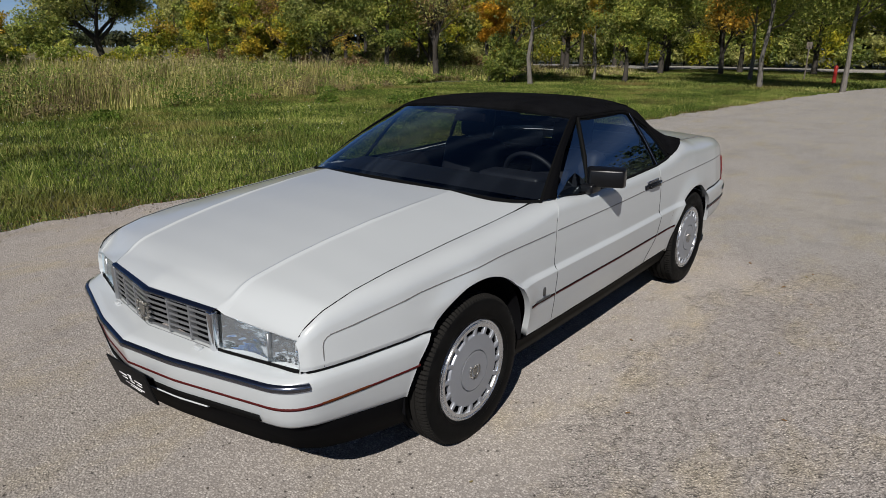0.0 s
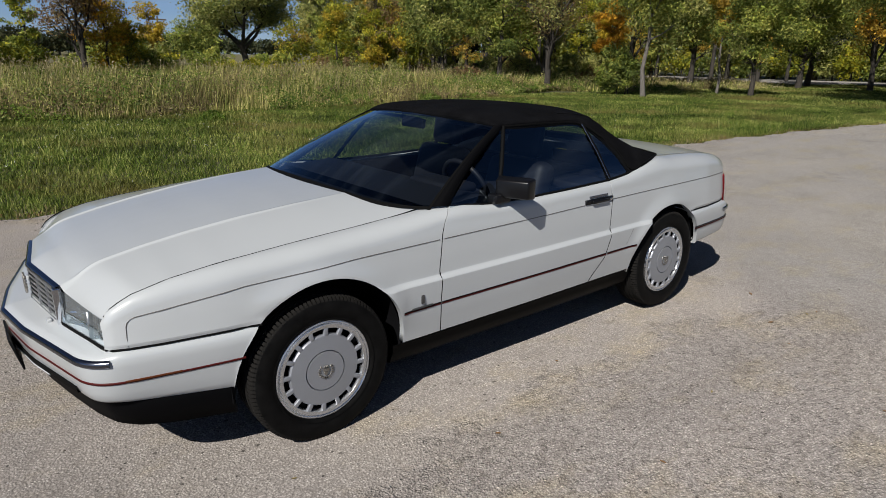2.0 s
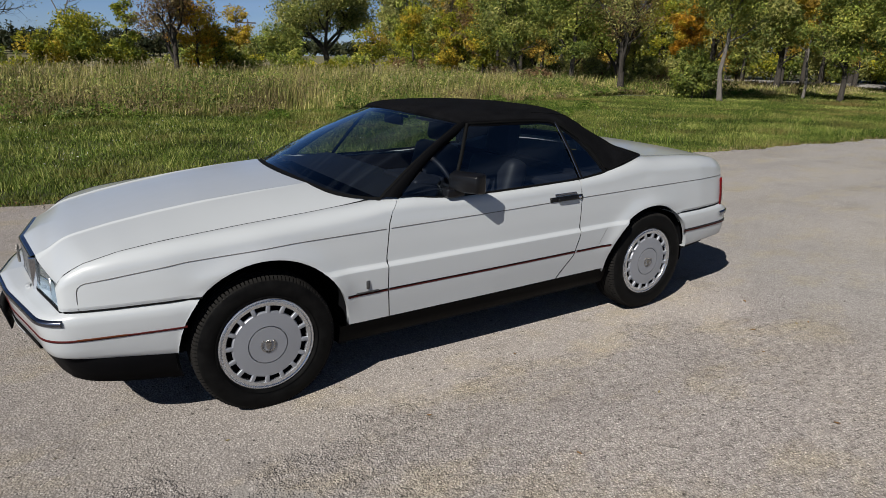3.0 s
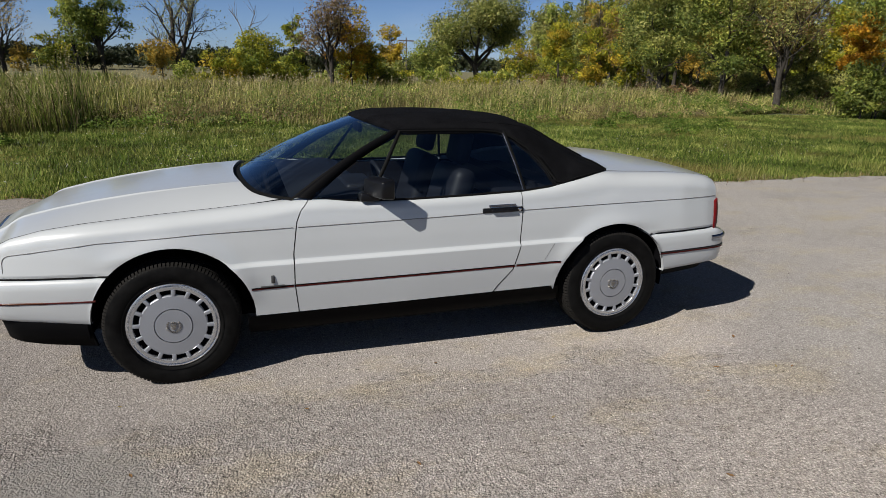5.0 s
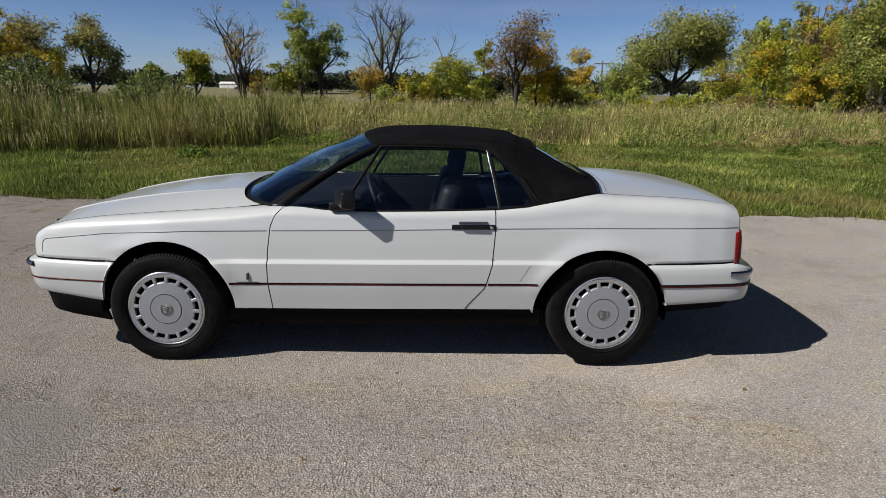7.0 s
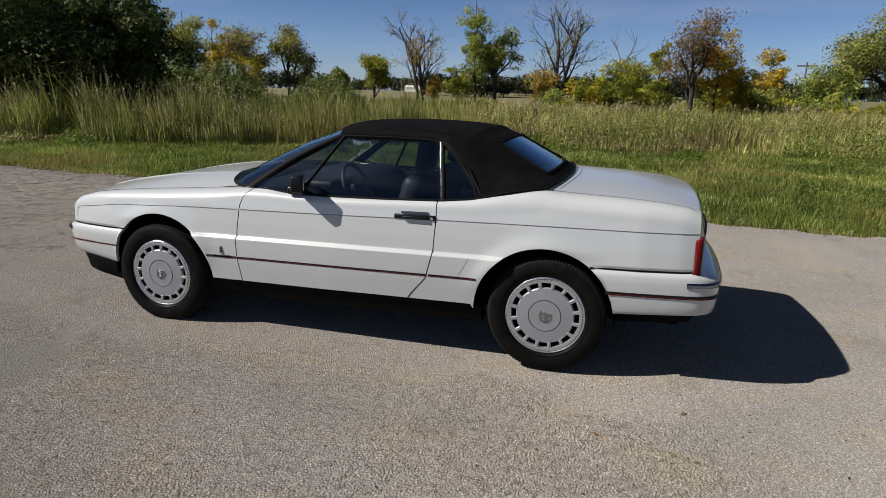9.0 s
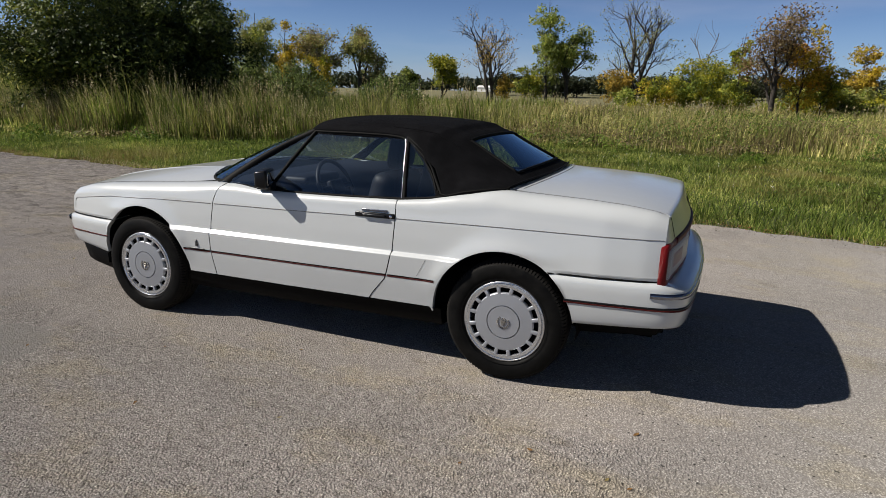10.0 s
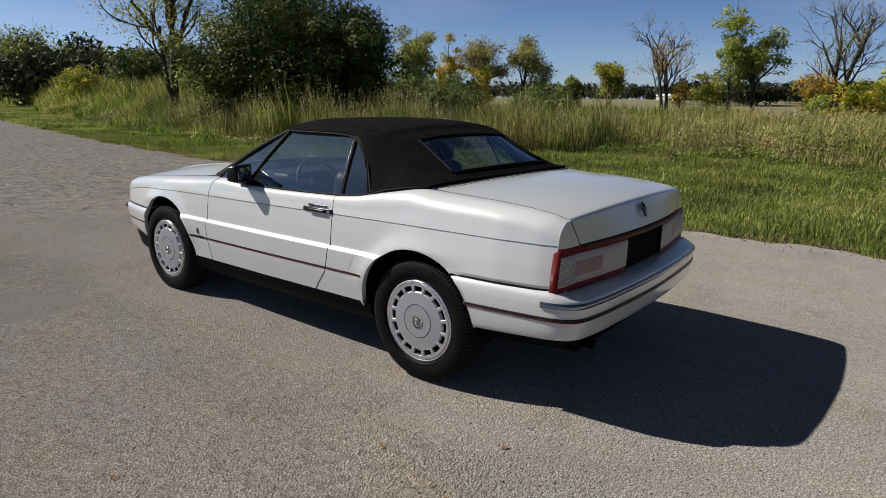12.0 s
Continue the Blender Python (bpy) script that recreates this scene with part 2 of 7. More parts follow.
def mat_bark(name, a, b):
    m = material(name, 0.95)
    w = Web(m)
    n = w.noise(7, 6, 0.7, w.stretched(3, 3, 0.6))
    w.color(w.ramp(n, [(0.3, a), (0.7, b)]))
    w.bump(n, 0.8, 0.03)
    return m


M_ASPHALT = mat_asphalt()
M_SOIL = mat_soil()
M_LAWN = mat_leaf("mown_grass", (0.028, 0.050, 0.008), (0.155, 0.218, 0.034), (0.53, 0.54, 0.16), 0.38, 0.7, (0.27, 0.20, 0.07))
M_TALL = mat_leaf("tall_grass", (0.034, 0.054, 0.010), (0.255, 0.295, 0.060), (0.84, 0.73, 0.30), 0.32, 0.45, (0.40, 0.31, 0.14))
M_LUSH = mat_leaf("lush_tall_grass", (0.034, 0.064, 0.009), (0.190, 0.275, 0.041), (0.58, 0.57, 0.175), 0.40, 0.45, (0.26, 0.20, 0.085))
M_STRAW = mat_leaf("dry_seed_heads", (0.299, 0.241, 0.115), (0.483, 0.402, 0.207), (0.690, 0.598, 0.356), 0.35, 0.6)
M_WEED = mat_leaf("broad_weeds", (0.069, 0.125, 0.016), (0.138, 0.219, 0.030), (0.250, 0.325, 0.056), 0.42)
M_REED = mat_leaf("reed_blades", (0.050, 0.078, 0.016), (0.190, 0.225, 0.062), (0.58, 0.52, 0.24), 0.40, 0.4)
M_BROWN = mat_leaf("brown_weeds", (0.090, 0.072, 0.031), (0.180, 0.142, 0.062), (0.324, 0.258, 0.120), 0.3, 0.6)
M_CLOVER = mat_leaf("clover_white", (0.45, 0.45, 0.38), (0.6, 0.6, 0.52), (0.75, 0.75, 0.68), 0.3)
M_DEAD = mat_leaf("dead_leaf", (0.16, 0.08, 0.03), (0.24, 0.13, 0.05), (0.34, 0.20, 0.08), 0.2)
M_GRIT = mat_leaf("grit_and_crumbs", (0.05, 0.042, 0.033), (0.20, 0.17, 0.135), (0.46, 0.41, 0.35), 0.0)
LEAVES = {
    "dark": mat_leaf("leaves_dark_green", (0.081, 0.118, 0.026), (0.194, 0.243, 0.050), (0.473, 0.465, 0.104), 0.32),
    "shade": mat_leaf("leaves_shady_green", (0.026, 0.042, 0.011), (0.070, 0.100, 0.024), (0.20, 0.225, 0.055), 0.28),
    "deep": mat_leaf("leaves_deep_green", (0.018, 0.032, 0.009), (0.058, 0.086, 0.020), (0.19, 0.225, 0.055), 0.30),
    "willow": mat_leaf("leaves_willow", (0.052, 0.086, 0.016), (0.135, 0.190, 0.038), (0.29, 0.34, 0.095), 0.35),
    "green": mat_leaf("leaves_green", (0.138, 0.198, 0.030), (0.289, 0.352, 0.063), (0.603, 0.578, 0.122), 0.35),
    "olive": mat_leaf("leaves_olive", (0.148, 0.182, 0.055), (0.325, 0.342, 0.100), (0.627, 0.578, 0.192), 0.35),
    "yelgreen": mat_leaf("leaves_yellow_green", (0.129, 0.174, 0.018), (0.308, 0.325, 0.031), (0.650, 0.560, 0.050), 0.4),
    "yellow": mat_leaf("leaves_yellow", (0.243, 0.203, 0.027), (0.513, 0.378, 0.034), (0.783, 0.567, 0.054), 0.35),
    "ochre": mat_leaf("leaves_ochre", (0.220, 0.177, 0.037), (0.473, 0.321, 0.052), (0.742, 0.490, 0.075), 0.35),
    "orange": mat_leaf("leaves_orange", (0.351, 0.176, 0.020), (0.675, 0.351, 0.027), (0.891, 0.513, 0.041), 0.35),
    "rust": mat_leaf("leaves_rust", (0.121, 0.074, 0.038), (0.230, 0.142, 0.068), (0.351, 0.230, 0.095), 0.3),
    "tan": mat_leaf("leaves_tan", (0.189, 0.149, 0.068), (0.311, 0.243, 0.108), (0.432, 0.351, 0.135), 0.3),
}
M_BARK = mat_bark("bark_dark", (0.022, 0.019, 0.015), (0.075, 0.064, 0.053))
M_BARK_PALE = mat_bark("bark_pale", (0.085, 0.074, 0.062), (0.22, 0.20, 0.175))
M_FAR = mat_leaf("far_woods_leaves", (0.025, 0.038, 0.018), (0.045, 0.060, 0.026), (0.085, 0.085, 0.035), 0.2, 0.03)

# ---- ground ----
def mesh_from(name, verts, faces, mat, smooth=False):
    """A mesh from numpy arrays: verts n x 3, faces m x k."""
    me = bpy.data.meshes.new(name)
    verts, faces = np.asarray(verts, float), np.asarray(faces, int)
    n, k = faces.shape
    me.vertices.add(len(verts))
    me.vertices.foreach_set("co", verts.ravel())
    me.loops.add(n * k)
    me.loops.foreach_set("vertex_index", faces.ravel())
    me.polygons.add(n)
    me.polygons.foreach_set("loop_start", np.arange(0, n * k, k))
    me.polygons.foreach_set("loop_total", np.full(n, k))
    me.polygons.foreach_set("use_smooth", np.full(n, smooth))
    me.update(calc_edges=True)
    me.materials.append(mat)
    return me


def verge(x):
    """The y at which the pavement gives way to grass."""
    x = np.asarray(x, float)
    y = np.interp(x, [-90, -34, -16, -9.5, -4, 0, 4, 8, 11, 15, 20, 25, 32, 60], [19, 8.6, 5.7, 5.05, 4.75, 4.5, 4.3, 4.12, 4.05, 3.85, 3.45, 3.0, 2.0, -5])
    return y + 0.07 * np.sin(2.1 * x) + 0.05 * np.sin(5.3 * x + 1) + 0.03 * np.sin(13.1 * x)


def tall_edge(x):
    """The y at which the mown strip ends and the tall grass begins."""
    return np.interp(x, [-90, -50, -20, -12.5, -9, -6, 0, 8, 14, 20, 27, 31, 36, 50], [26, 16.5, 9.8, 9.2, 12.5, 14.5, 16.0, 17.0, 18.0, 20.0, 23.0, 20.2, 18.4, 18.0])


def rise(y):
    """The far field lies a little higher."""
    t = np.clip((np.asarray(y, float) - 110) / 70, 0, 1)
    return 2.6 * t * t * (3 - 2 * t)


def build_ground():
    xs = np.array([-2500, -600, -200, -90, -40, -20, -10, 0, 10, 20, 40, 70, 95, 110, 130, 150, 180, 210, 600, 2500], float)
    gx, gy = np.meshgrid(xs, xs)
    verts = np.stack([gx.ravel(), gy.ravel(), -0.03 + rise(gy.ravel())], 1)
    n = len(xs)
    faces = [(j * n + i, j * n + i + 1, (j + 1) * n + i + 1, (j + 1) * n + i) for j in range(n - 1) for i in range(n - 1)]
    tagged(new("ground", mesh_from("ground", verts, faces, M_SOIL)), "green grassy soil reaching out to the horizon", "ground", kind="structure")
    # the paved yard, a slab with a ragged edge along the grass
    xs = np.concatenate([np.linspace(-90, -20, 60), np.linspace(-20, 30, 700)[1:], np.linspace(30, 60, 30)[1:]])
    ye = verge(xs)
    far = np.full(len(xs), -60.0)
    n = len(xs)
    verts = np.concatenate([np.stack([xs, far, 0 * xs], 1), np.stack([xs, ye - 0.05, 0 * xs], 1), np.stack([xs, ye, 0 * xs - 0.04], 1)])
    i = np.arange(n - 1)
    faces = np.concatenate([np.stack([i + r * n, i + 1 + r * n, i + 1 + (r + 1) * n, i + (r + 1) * n], 1) for r in (0, 1)])
    tagged(new("pavement", mesh_from("pavement", verts, faces, M_ASPHALT)), "weathered grey asphalt yard with fine cracks and grit", "pavement", kind="structure")
    # the country road behind the lawn
    pts = [(58, -45), (60, -15), (62, 5), (66, 22), (66, 40), (58, 62), (42, 84), (15, 108), (-30, 128), (-90, 140), (-220, 150)]
    verts, faces = [], []
    for k, (x, y) in enumerate(pts):
        a, b = Vector(pts[max(k - 1, 0)]), Vector(pts[min(k + 1, len(pts) - 1)])
        d = (b - a).normalized()
        for s, z in ((-4.2, -0.2), (-3.4, 0.16), (3.4, 0.16), (4.2, -0.2)):
            verts.append((x + d.y * s, y - d.x * s, z))
    for k in range(len(pts) - 1):
        for j in range(3):
            faces.append((4 * k + j, 4 * k + j + 1, 4 * k + j + 5, 4 * k + j + 4))
    tagged(new("road", mesh_from("road", verts, faces, M_ASPHALT)), "pale grey country road beyond the lawn", "road", kind="structure")


build_ground()


# ---- grass ----
def blades(xy, h, w, lean, rng, wind=None):
    """Blades of grass: bent strips of three triangles each at xy, leaning any way or with the wind (an angle and a spread). Returns verts and faces."""
    n = len(xy)
    a = rng.uniform(0, 2 * np.pi, n)
    t = rng.uniform(0, 2 * np.pi, n) if wind is None else rng.normal(wind[0], wind[1], n)
    side = np.stack([np.cos(a), np.sin(a)], 1) * (w / 2)[:, None]
    tip = np.stack([np.cos(t), np.sin(t)], 1) * (lean * h)[:, None]
    p = np.zeros((n, 5, 3))
    p[:, 0, :2], p[:, 1, :2] = xy - side, xy + side
    p[:, :2, 2] = -0.03
    p[:, 2, :2], p[:, 3, :2] = xy + side * 0.75 + tip * 0.4, xy - side * 0.75 + tip * 0.4
    p[:, 2:4, 2] = (h * 0.64)[:, None]
    p[:, 4, :2], p[:, 4, 2] = xy + tip, h
    base = (np.arange(n) * 5)[:, None]
    return p.reshape(-1, 3), np.concatenate([base + [0, 1, 2], base + [0, 2, 3], base + [3, 2, 4]])


def spikes(xy, h, w, lean, rng):
    """Short blades of one triangle each."""
    n = len(xy)
    a, t = rng.uniform(0, 2 * np.pi, n), rng.uniform(0, 2 * np.pi, n)
    side = np.stack([np.cos(a), np.sin(a)], 1) * (w / 2)[:, None]
    p = np.zeros((n, 3, 3))
    p[:, 0, :2], p[:, 1, :2] = xy - side, xy + side
    p[:, :2, 2] = -0.03
    p[:, 2, :2], p[:, 2, 2] = xy + np.stack([np.cos(t), np.sin(t)], 1) * (lean * h)[:, None], h
    return p.reshape(-1, 3), np.arange(3 * n).reshape(-1, 3)


def value_noise(x, y, scale, seed):
    """Smooth noise from 0 to 1."""
    r = np.random.RandomState(seed)
    g = r.rand(64, 64)
    u, v = np.asarray(x) / scale, np.asarray(y) / scale
    i, j = np.floor(u).astype(int), np.floor(v).astype(int)
    fu, fv = u - i, v - j
    fu, fv = fu * fu * (3 - 2 * fu), fv * fv * (3 - 2 * fv)
    s = lambda a, b: g[a % 64, b % 64]
    return (s(i, j) * (1 - fu) + s(i + 1, j) * fu) * (1 - fv) + (s(i, j + 1) * (1 - fu) + s(i + 1, j + 1) * fu) * fv


def leaves_at(points, size, rng, out=None):
    """One small pointed leaf (a triangle) at each point, turned towards out."""
    n = len(points)
    c = rng.normal(size=(n, 3)) * 0.65 + (0 if out is None else out) + [0, 0, 0.25]
    c /= np.linalg.norm(c, axis=1)[:, None]
    a = np.cross(c, rng.normal(size=(n, 3)))
    a /= np.linalg.norm(a, axis=1)[:, None]
    b = np.cross(c, a)
    s = (size * rng.uniform(0.6, 1.4, n))[:, None]
    v = np.stack([points - a * s + b * s * 0.35, points + b * s * 0.9, points + a * s - b * s * 0.35], 1)
    return v.reshape(-1, 3), np.arange(3 * n).reshape(-1, 3)


WIND = (radians(-62), 1.1)


def build_grass():
    rng = np.random.RandomState(5)
    # mown strip: dense near the pavement, thinner away from it
    n = 535000
    x = rng.uniform(-26, 30, n)
    d = rng.rand(n) ** 1.5 * 17
    y = verge(x) - 0.03 + d
    keep = (y < tall_edge(x) + 2) & (rng.rand(n) < np.where(d < 0.22, 0.4, 1.0)) & ((x > -14) & (x < 20) | (rng.rand(n) < 0.6))
    x, y, d = x[keep], y[keep], d[keep]
    lush = value_noise(x, y, 1.3, 3) * 0.5 + value_noise(x, y, 0.38, 4) * 0.5
    far = np.hypot(x - 1.3, y + 4)
    h = (0.022 + 0.085 * lush ** 2.0) * rng.uniform(0.5, 1.4, len(x)) * np.clip(0.6 + d * 0.4, 0.5, 1) + 0.015 * (d > 8)
    w = np.maximum(0.011, far * 0.0015) * rng.uniform(0.7, 1.4, len(x))
    v, f = spikes(np.stack([x, y], 1), h, w, rng.uniform(0.2, 1.2, len(x)), rng)
    tagged(new("grass", mesh_from("grass", v, f, M_LAWN)), "short green grass with dry patches along the pavement", "grass", kind="stuff")
    # longer tufts that the mower missed
    n = 90000
    x = rng.uniform(-16, 20, n)
    y = verge(x) + 0.05 + rng.rand(n) ** 1.3 * 9
    keep = (value_noise(x, y, 0.9, 81) * 0.5 + value_noise(x, y, 0.28, 82) * 0.5 > 0.60) & (y < tall_edge(x))
    x, y = x[keep], y[keep]
    far = np.hypot(x - 1.3, y + 4)
    v, f = spikes(np.stack([x, y], 1), rng.uniform(0.07, 0.20, len(x)), np.maximum(0.010, far * 0.0013) * rng.uniform(0.7, 1.3, len(x)), rng.uniform(0.2, 0.9, len(x)), rng)
    tagged(new("grass_tufts", mesh_from("grass_tufts", v, f, M_LUSH)), "longer green tufts standing in the mown grass", "grass", kind="stuff")
    # thinner lawn out to the trees by the road
    n = 90000
    x = rng.uniform(29, 62, n)
    y = verge(x) + 0.1 + rng.rand(n) * 24
    keep = y < tall_edge(x) + 2
    x, y = x[keep], y[keep]
    w = np.hypot(x - 1.3, y + 4) * 0.0020 * rng.uniform(0.7, 1.4, len(x))
    v, f = spikes(np.stack([x, y], 1), rng.uniform(0.05, 0.14, len(x)), w, rng.uniform(0.3, 1.2, len(x)), rng)
    tagged(new("grass", mesh_from("grass", v, f, M_LAWN)), "short green grass under the roadside trees", "grass", kind="stuff")
    # the same mown strip further along the drive
    n = 90000
    x = rng.uniform(-88, -25, n)
    y = verge(x) - 0.05 + rng.rand(n) * 9
    keep = y < tall_edge(x) + 1
    x, y = x[keep], y[keep]
    w = np.hypot(x - 1.3, y + 4) * 0.0022 * rng.uniform(0.7, 1.4, len(x))
    v, f = spikes(np.stack([x, y], 1), rng.uniform(0.06, 0.17, len(x)), w, rng.uniform(0.3, 1.2, len(x)), rng)
    tagged(new("grass", mesh_from("grass", v, f, M_LUSH)), "short green grass along the far end of the drive", "grass", kind="stuff")
    # tall grass field, in clumps whose front wanders
    n = 268000
    x = rng.uniform(-70, 50, n)
    d = rng.rand(n) ** 1.7 * 42
    y = tall_edge(x) - 0.8 + d
    front = 2.2 * value_noise(x, y, 3.1, 15) + 1.2 * rng.rand(n) - 1.4
    clump = value_noise(x, y, 3.4, 8) * 0.7 + value_noise(x, y, 1.3, 9) * 0.3
    keep = (rng.rand(n) < np.clip(0.35 + clump * 0.9, 0.10, 1)) & (np.hypot(x - 1.3, y + 4) < 75) & (d > front)
    x, y, d, clump = x[keep], y[keep], (d - front)[keep], clump[keep]
    far = np.hypot(x - 1.3, y + 4)
    h = np.clip(0.22 + 0.22 * d, 0.2, 0.95) * (0.62 + 0.5 * clump) * rng.uniform(0.35, 1.3, len(x))
    h *= np.where(x < -7, 1.3, np.where(x > 30, 0.5, 1.0))
    w = np.maximum(0.012, far * 0.0012) * rng.uniform(0.6, 1.4, len(x))
    lean = rng.uniform(0.04, 0.42, len(x))
    west = x + 3 * (value_noise(x, y, 3.0, 77) - 0.5) < -8
    for some, mat, label in ((west, M_LUSH, "lush green tall grass along the drive"), (~west, M_TALL, "unmown tall grass turning yellow in the meadow")):
        v, f = blades(np.stack([x, y], 1)[some], h[some], w[some], lean[some], rng, WIND)
        tagged(new("tall_grass", mesh_from("tall_grass", v, f, mat)), label, "grass", kind="stuff")
    # dry stems with seed heads
    pick = rng.rand(len(x)) < np.where(west, 0.03, 0.10) * (0.3 + 1.4 * value_noise(x, y, 4.0, 19))
    xs, ys, hs, ws = x[pick], y[pick], h[pick] * rng.uniform(1.05, 1.5, pick.sum()), w[pick]
    v, f = blades(np.stack([xs, ys], 1), hs, ws * 0.6, rng.uniform(0.10, 0.3, len(xs)), rng, WIND)
    heads = np.concatenate([v[4::5] + rng.normal(size=(len(xs), 3)) * [0.01, 0.01, 0.02] - [0, 0, 0.03 + 0.05 * k] for k in range(2)])
    hv, hf = leaves_at(heads, np.tile(ws * 0.9, 2), rng, np.array([0.2, -0.8, 0.2]))
    tagged(new("dry_grass_stems", mesh_from("dry_grass_stems", np.concatenate([v, hv]), np.concatenate([f, hf + len(v)]), M_STRAW)), "straw-coloured dry grass stems with seed heads", "grass", kind="stuff")
    # leafy weeds along the front of the tall grass
    for seed, mat, floor, label in ((91, M_WEED, 0.53, "leafy green weeds at the front of the tall grass"), (95, LEAVES["olive"], 0.56, "olive weeds in the tall grass"), (99, M_BROWN, 0.60, "brown weeds in the tall grass")):
        n = 110000
        x = rng.uniform(-34, 34, n)
        d = rng.rand(n) ** 1.6 * 14
        y = tall_edge(x) - 0.9 + d
        lump = value_noise(x, y, 1.6, seed) * 0.6 + value_noise(x, y, 0.45, seed + 1) * 0.4
        keep = lump > floor
        x, y, d, lump = x[keep], y[keep], d[keep], lump[keep]
        top = np.clip(0.25 + 0.2 * d, 0.25, 0.85) * (0.6 + 2.6 * (lump - floor))
        v, f = leaves_at(np.stack([x, y, top * rng.rand(len(x)) ** 0.6], 1), 0.022 + 0.0009 * np.hypot(x - 1.3, y + 4), rng, np.array([-0.3, -0.5, 0.5]))
        tagged(new("meadow_weeds", mesh_from("meadow_weeds", v, f, mat)), label, "weeds", kind="stuff")


build_grass()


def build_dry_weeds():
    """Patches of brown weeds through the tall grass."""
    rng = np.random.RandomState(13)
    n = 60000
    x = rng.uniform(-34, 44, n)
    y = tall_edge(x) - 0.3 + rng.rand(n) ** 1.6 * 22
    keep = value_noise(x, y, 2.6, 61) * 0.65 + value_noise(x, y, 0.7, 62) * 0.35 > 0.66
    x, y = x[keep], y[keep]
    far = np.hypot(x - 1.3, y + 4)
    v, f = blades(np.stack([x, y], 1), rng.uniform(0.3, 1.0, len(x)), np.maximum(0.007, far * 0.0007), rng.uniform(0.05, 0.5, len(x)), rng, WIND)
    tagged(new("dry_weeds", mesh_from("dry_weeds", v, f, M_BROWN)), "reddish brown dry weeds in the tall grass", "weeds", kind="stuff")


build_dry_weeds()


def build_verge():
    rng = np.random.RandomState(21)
    # crumbs of stone, soil and old leaves along the ragged edge
    n = 4000
    x = rng.uniform(-14, 22, n)
    y = verge(x) + rng.normal(-0.10, 0.14, n) - 0.25 * (rng.rand(n) < 0.2) * rng.rand(n)
    stray = rng.rand(n) < 0.25
    y[stray] = rng.uniform(-3.5, 4.3, stray.sum())
    s = rng.uniform(0.003, 0.011, n) * np.where(stray, 0.7, 1)
    v = rng.normal(size=(n, 6, 3)) * 0.25
    v += np.array([(1, 0, 0), (-1, 0, 0), (0, 1, 0), (0, -1, 0), (0, 0, 0.8), (0, 0, -0.5)])
    v = v * s[:, None, None] + np.stack([x, y, np.where(stray, 0.002, 0.004)], 1)[:, None, :]
    f = np.array([(0, 2, 4), (2, 1, 4), (1, 3, 4), (3, 0, 4), (2, 0, 5), (1, 2, 5), (3, 1, 5), (0, 3, 5)])
    f = (np.arange(n) * 6)[:, None, None] + f[None]
    tagged(new("grit", mesh_from("grit", v.reshape(-1, 3), f.reshape(-1, 3), M_GRIT)), "loose grit and crumbs along the pavement edge", "grit", kind="stuff")
    # dark scraps of bark and leaf blown over the yard
    n = 420
    x, y = rng.uniform(-7, 15, n), rng.uniform(-4.5, 4.2, n)
    pts = np.stack([x, y, np.full(n, 0.004)], 1)
    v, f = leaves_at(pts, 0.007, rng, np.array([0, 0, 3.0]))
    tagged(new("scraps", mesh_from("scraps", np.maximum(v, [-99, -99, 0.001]), f, M_GRIT)), "dark scraps of bark and leaf on the asphalt", "scraps", kind="stuff")
    # dry tufts that lean over the edge
    n = 3200
    x = rng.uniform(-16, 24, n)
    y = verge(x) + np.abs(rng.normal(0, 0.16, n)) - 0.06
    keep = value_noise(x, y, 0.45, 31) > 0.52
    x, y = x[keep], y[keep]
    v, f = blades(np.stack([x, y], 1), rng.uniform(0.03, 0.10, len(x)), rng.uniform(0.004, 0.007, len(x)), rng.uniform(0.5, 1.6, len(x)), rng)
    tagged(new("dry_tufts", mesh_from("dry_tufts", v, f, M_STRAW)), "straw-coloured dry tufts on the pavement edge", "grass", kind="stuff")
    # old leaves caught in the edge of the grass
    n = 5200
    x = rng.uniform(-16, 24, n)
    y = verge(x) + rng.normal(0.04, 0.10, n)
    v, f = leaves_at(np.stack([x, y, rng.uniform(0.004, 0.03, n)], 1), 0.014, rng, np.array([0, 0, 1.5]))
    tagged(new("leaf_litter", mesh_from("leaf_litter", np.maximum(v, [-99, -99, 0.001]), f, M_DEAD)), "brown leaf litter along the edge of the grass", "leaves", kind="stuff")
    # white clover heads
    n = 900
    x, y = rng.uniform(-9, 16, n), rng.uniform(5.5, 15, n)
    keep = (value_noise(x, y, 1.7, 47) > 0.55) & (y < tall_edge(x))
    v, f = leaves_at(np.stack([x, y, rng.uniform(0.06, 0.11, n)], 1)[keep], 0.016, rng, np.array([0, -1.0, 1.0]))
    tagged(new("clover_heads", mesh_from("clover_heads", v, f, M_CLOVER)), "white clover heads scattered in the lawn", "flowers", kind="stuff")
    # low weeds and clover scattered through the lawn
    n = 130000
    x = rng.uniform(-22, 26, n)
    y = verge(x) + rng.rand(n) ** 1.2 * 14
    keep = (value_noise(x, y, 1.1, 41) * 0.6 + value_noise(x, y, 0.35, 42) * 0.4 > 0.46) & (y < tall_edge(x))
    pts = np.stack([x, y, rng.uniform(0.03, 0.11, n)], 1)[keep]
    v, f = leaves_at(pts, 0.013 + 0.0007 * pts[:, 1], rng, np.array([0, 0, 0.8]))
    tagged(new("lawn_weeds", mesh_from("lawn_weeds", v, f, M_WEED)), "low broad-leaved weeds in the lawn", "weeds", kind="stuff")
    # reeds in front of the dark bushes
    n = 12000
    x = rng.uniform(-24, -8.0, n)
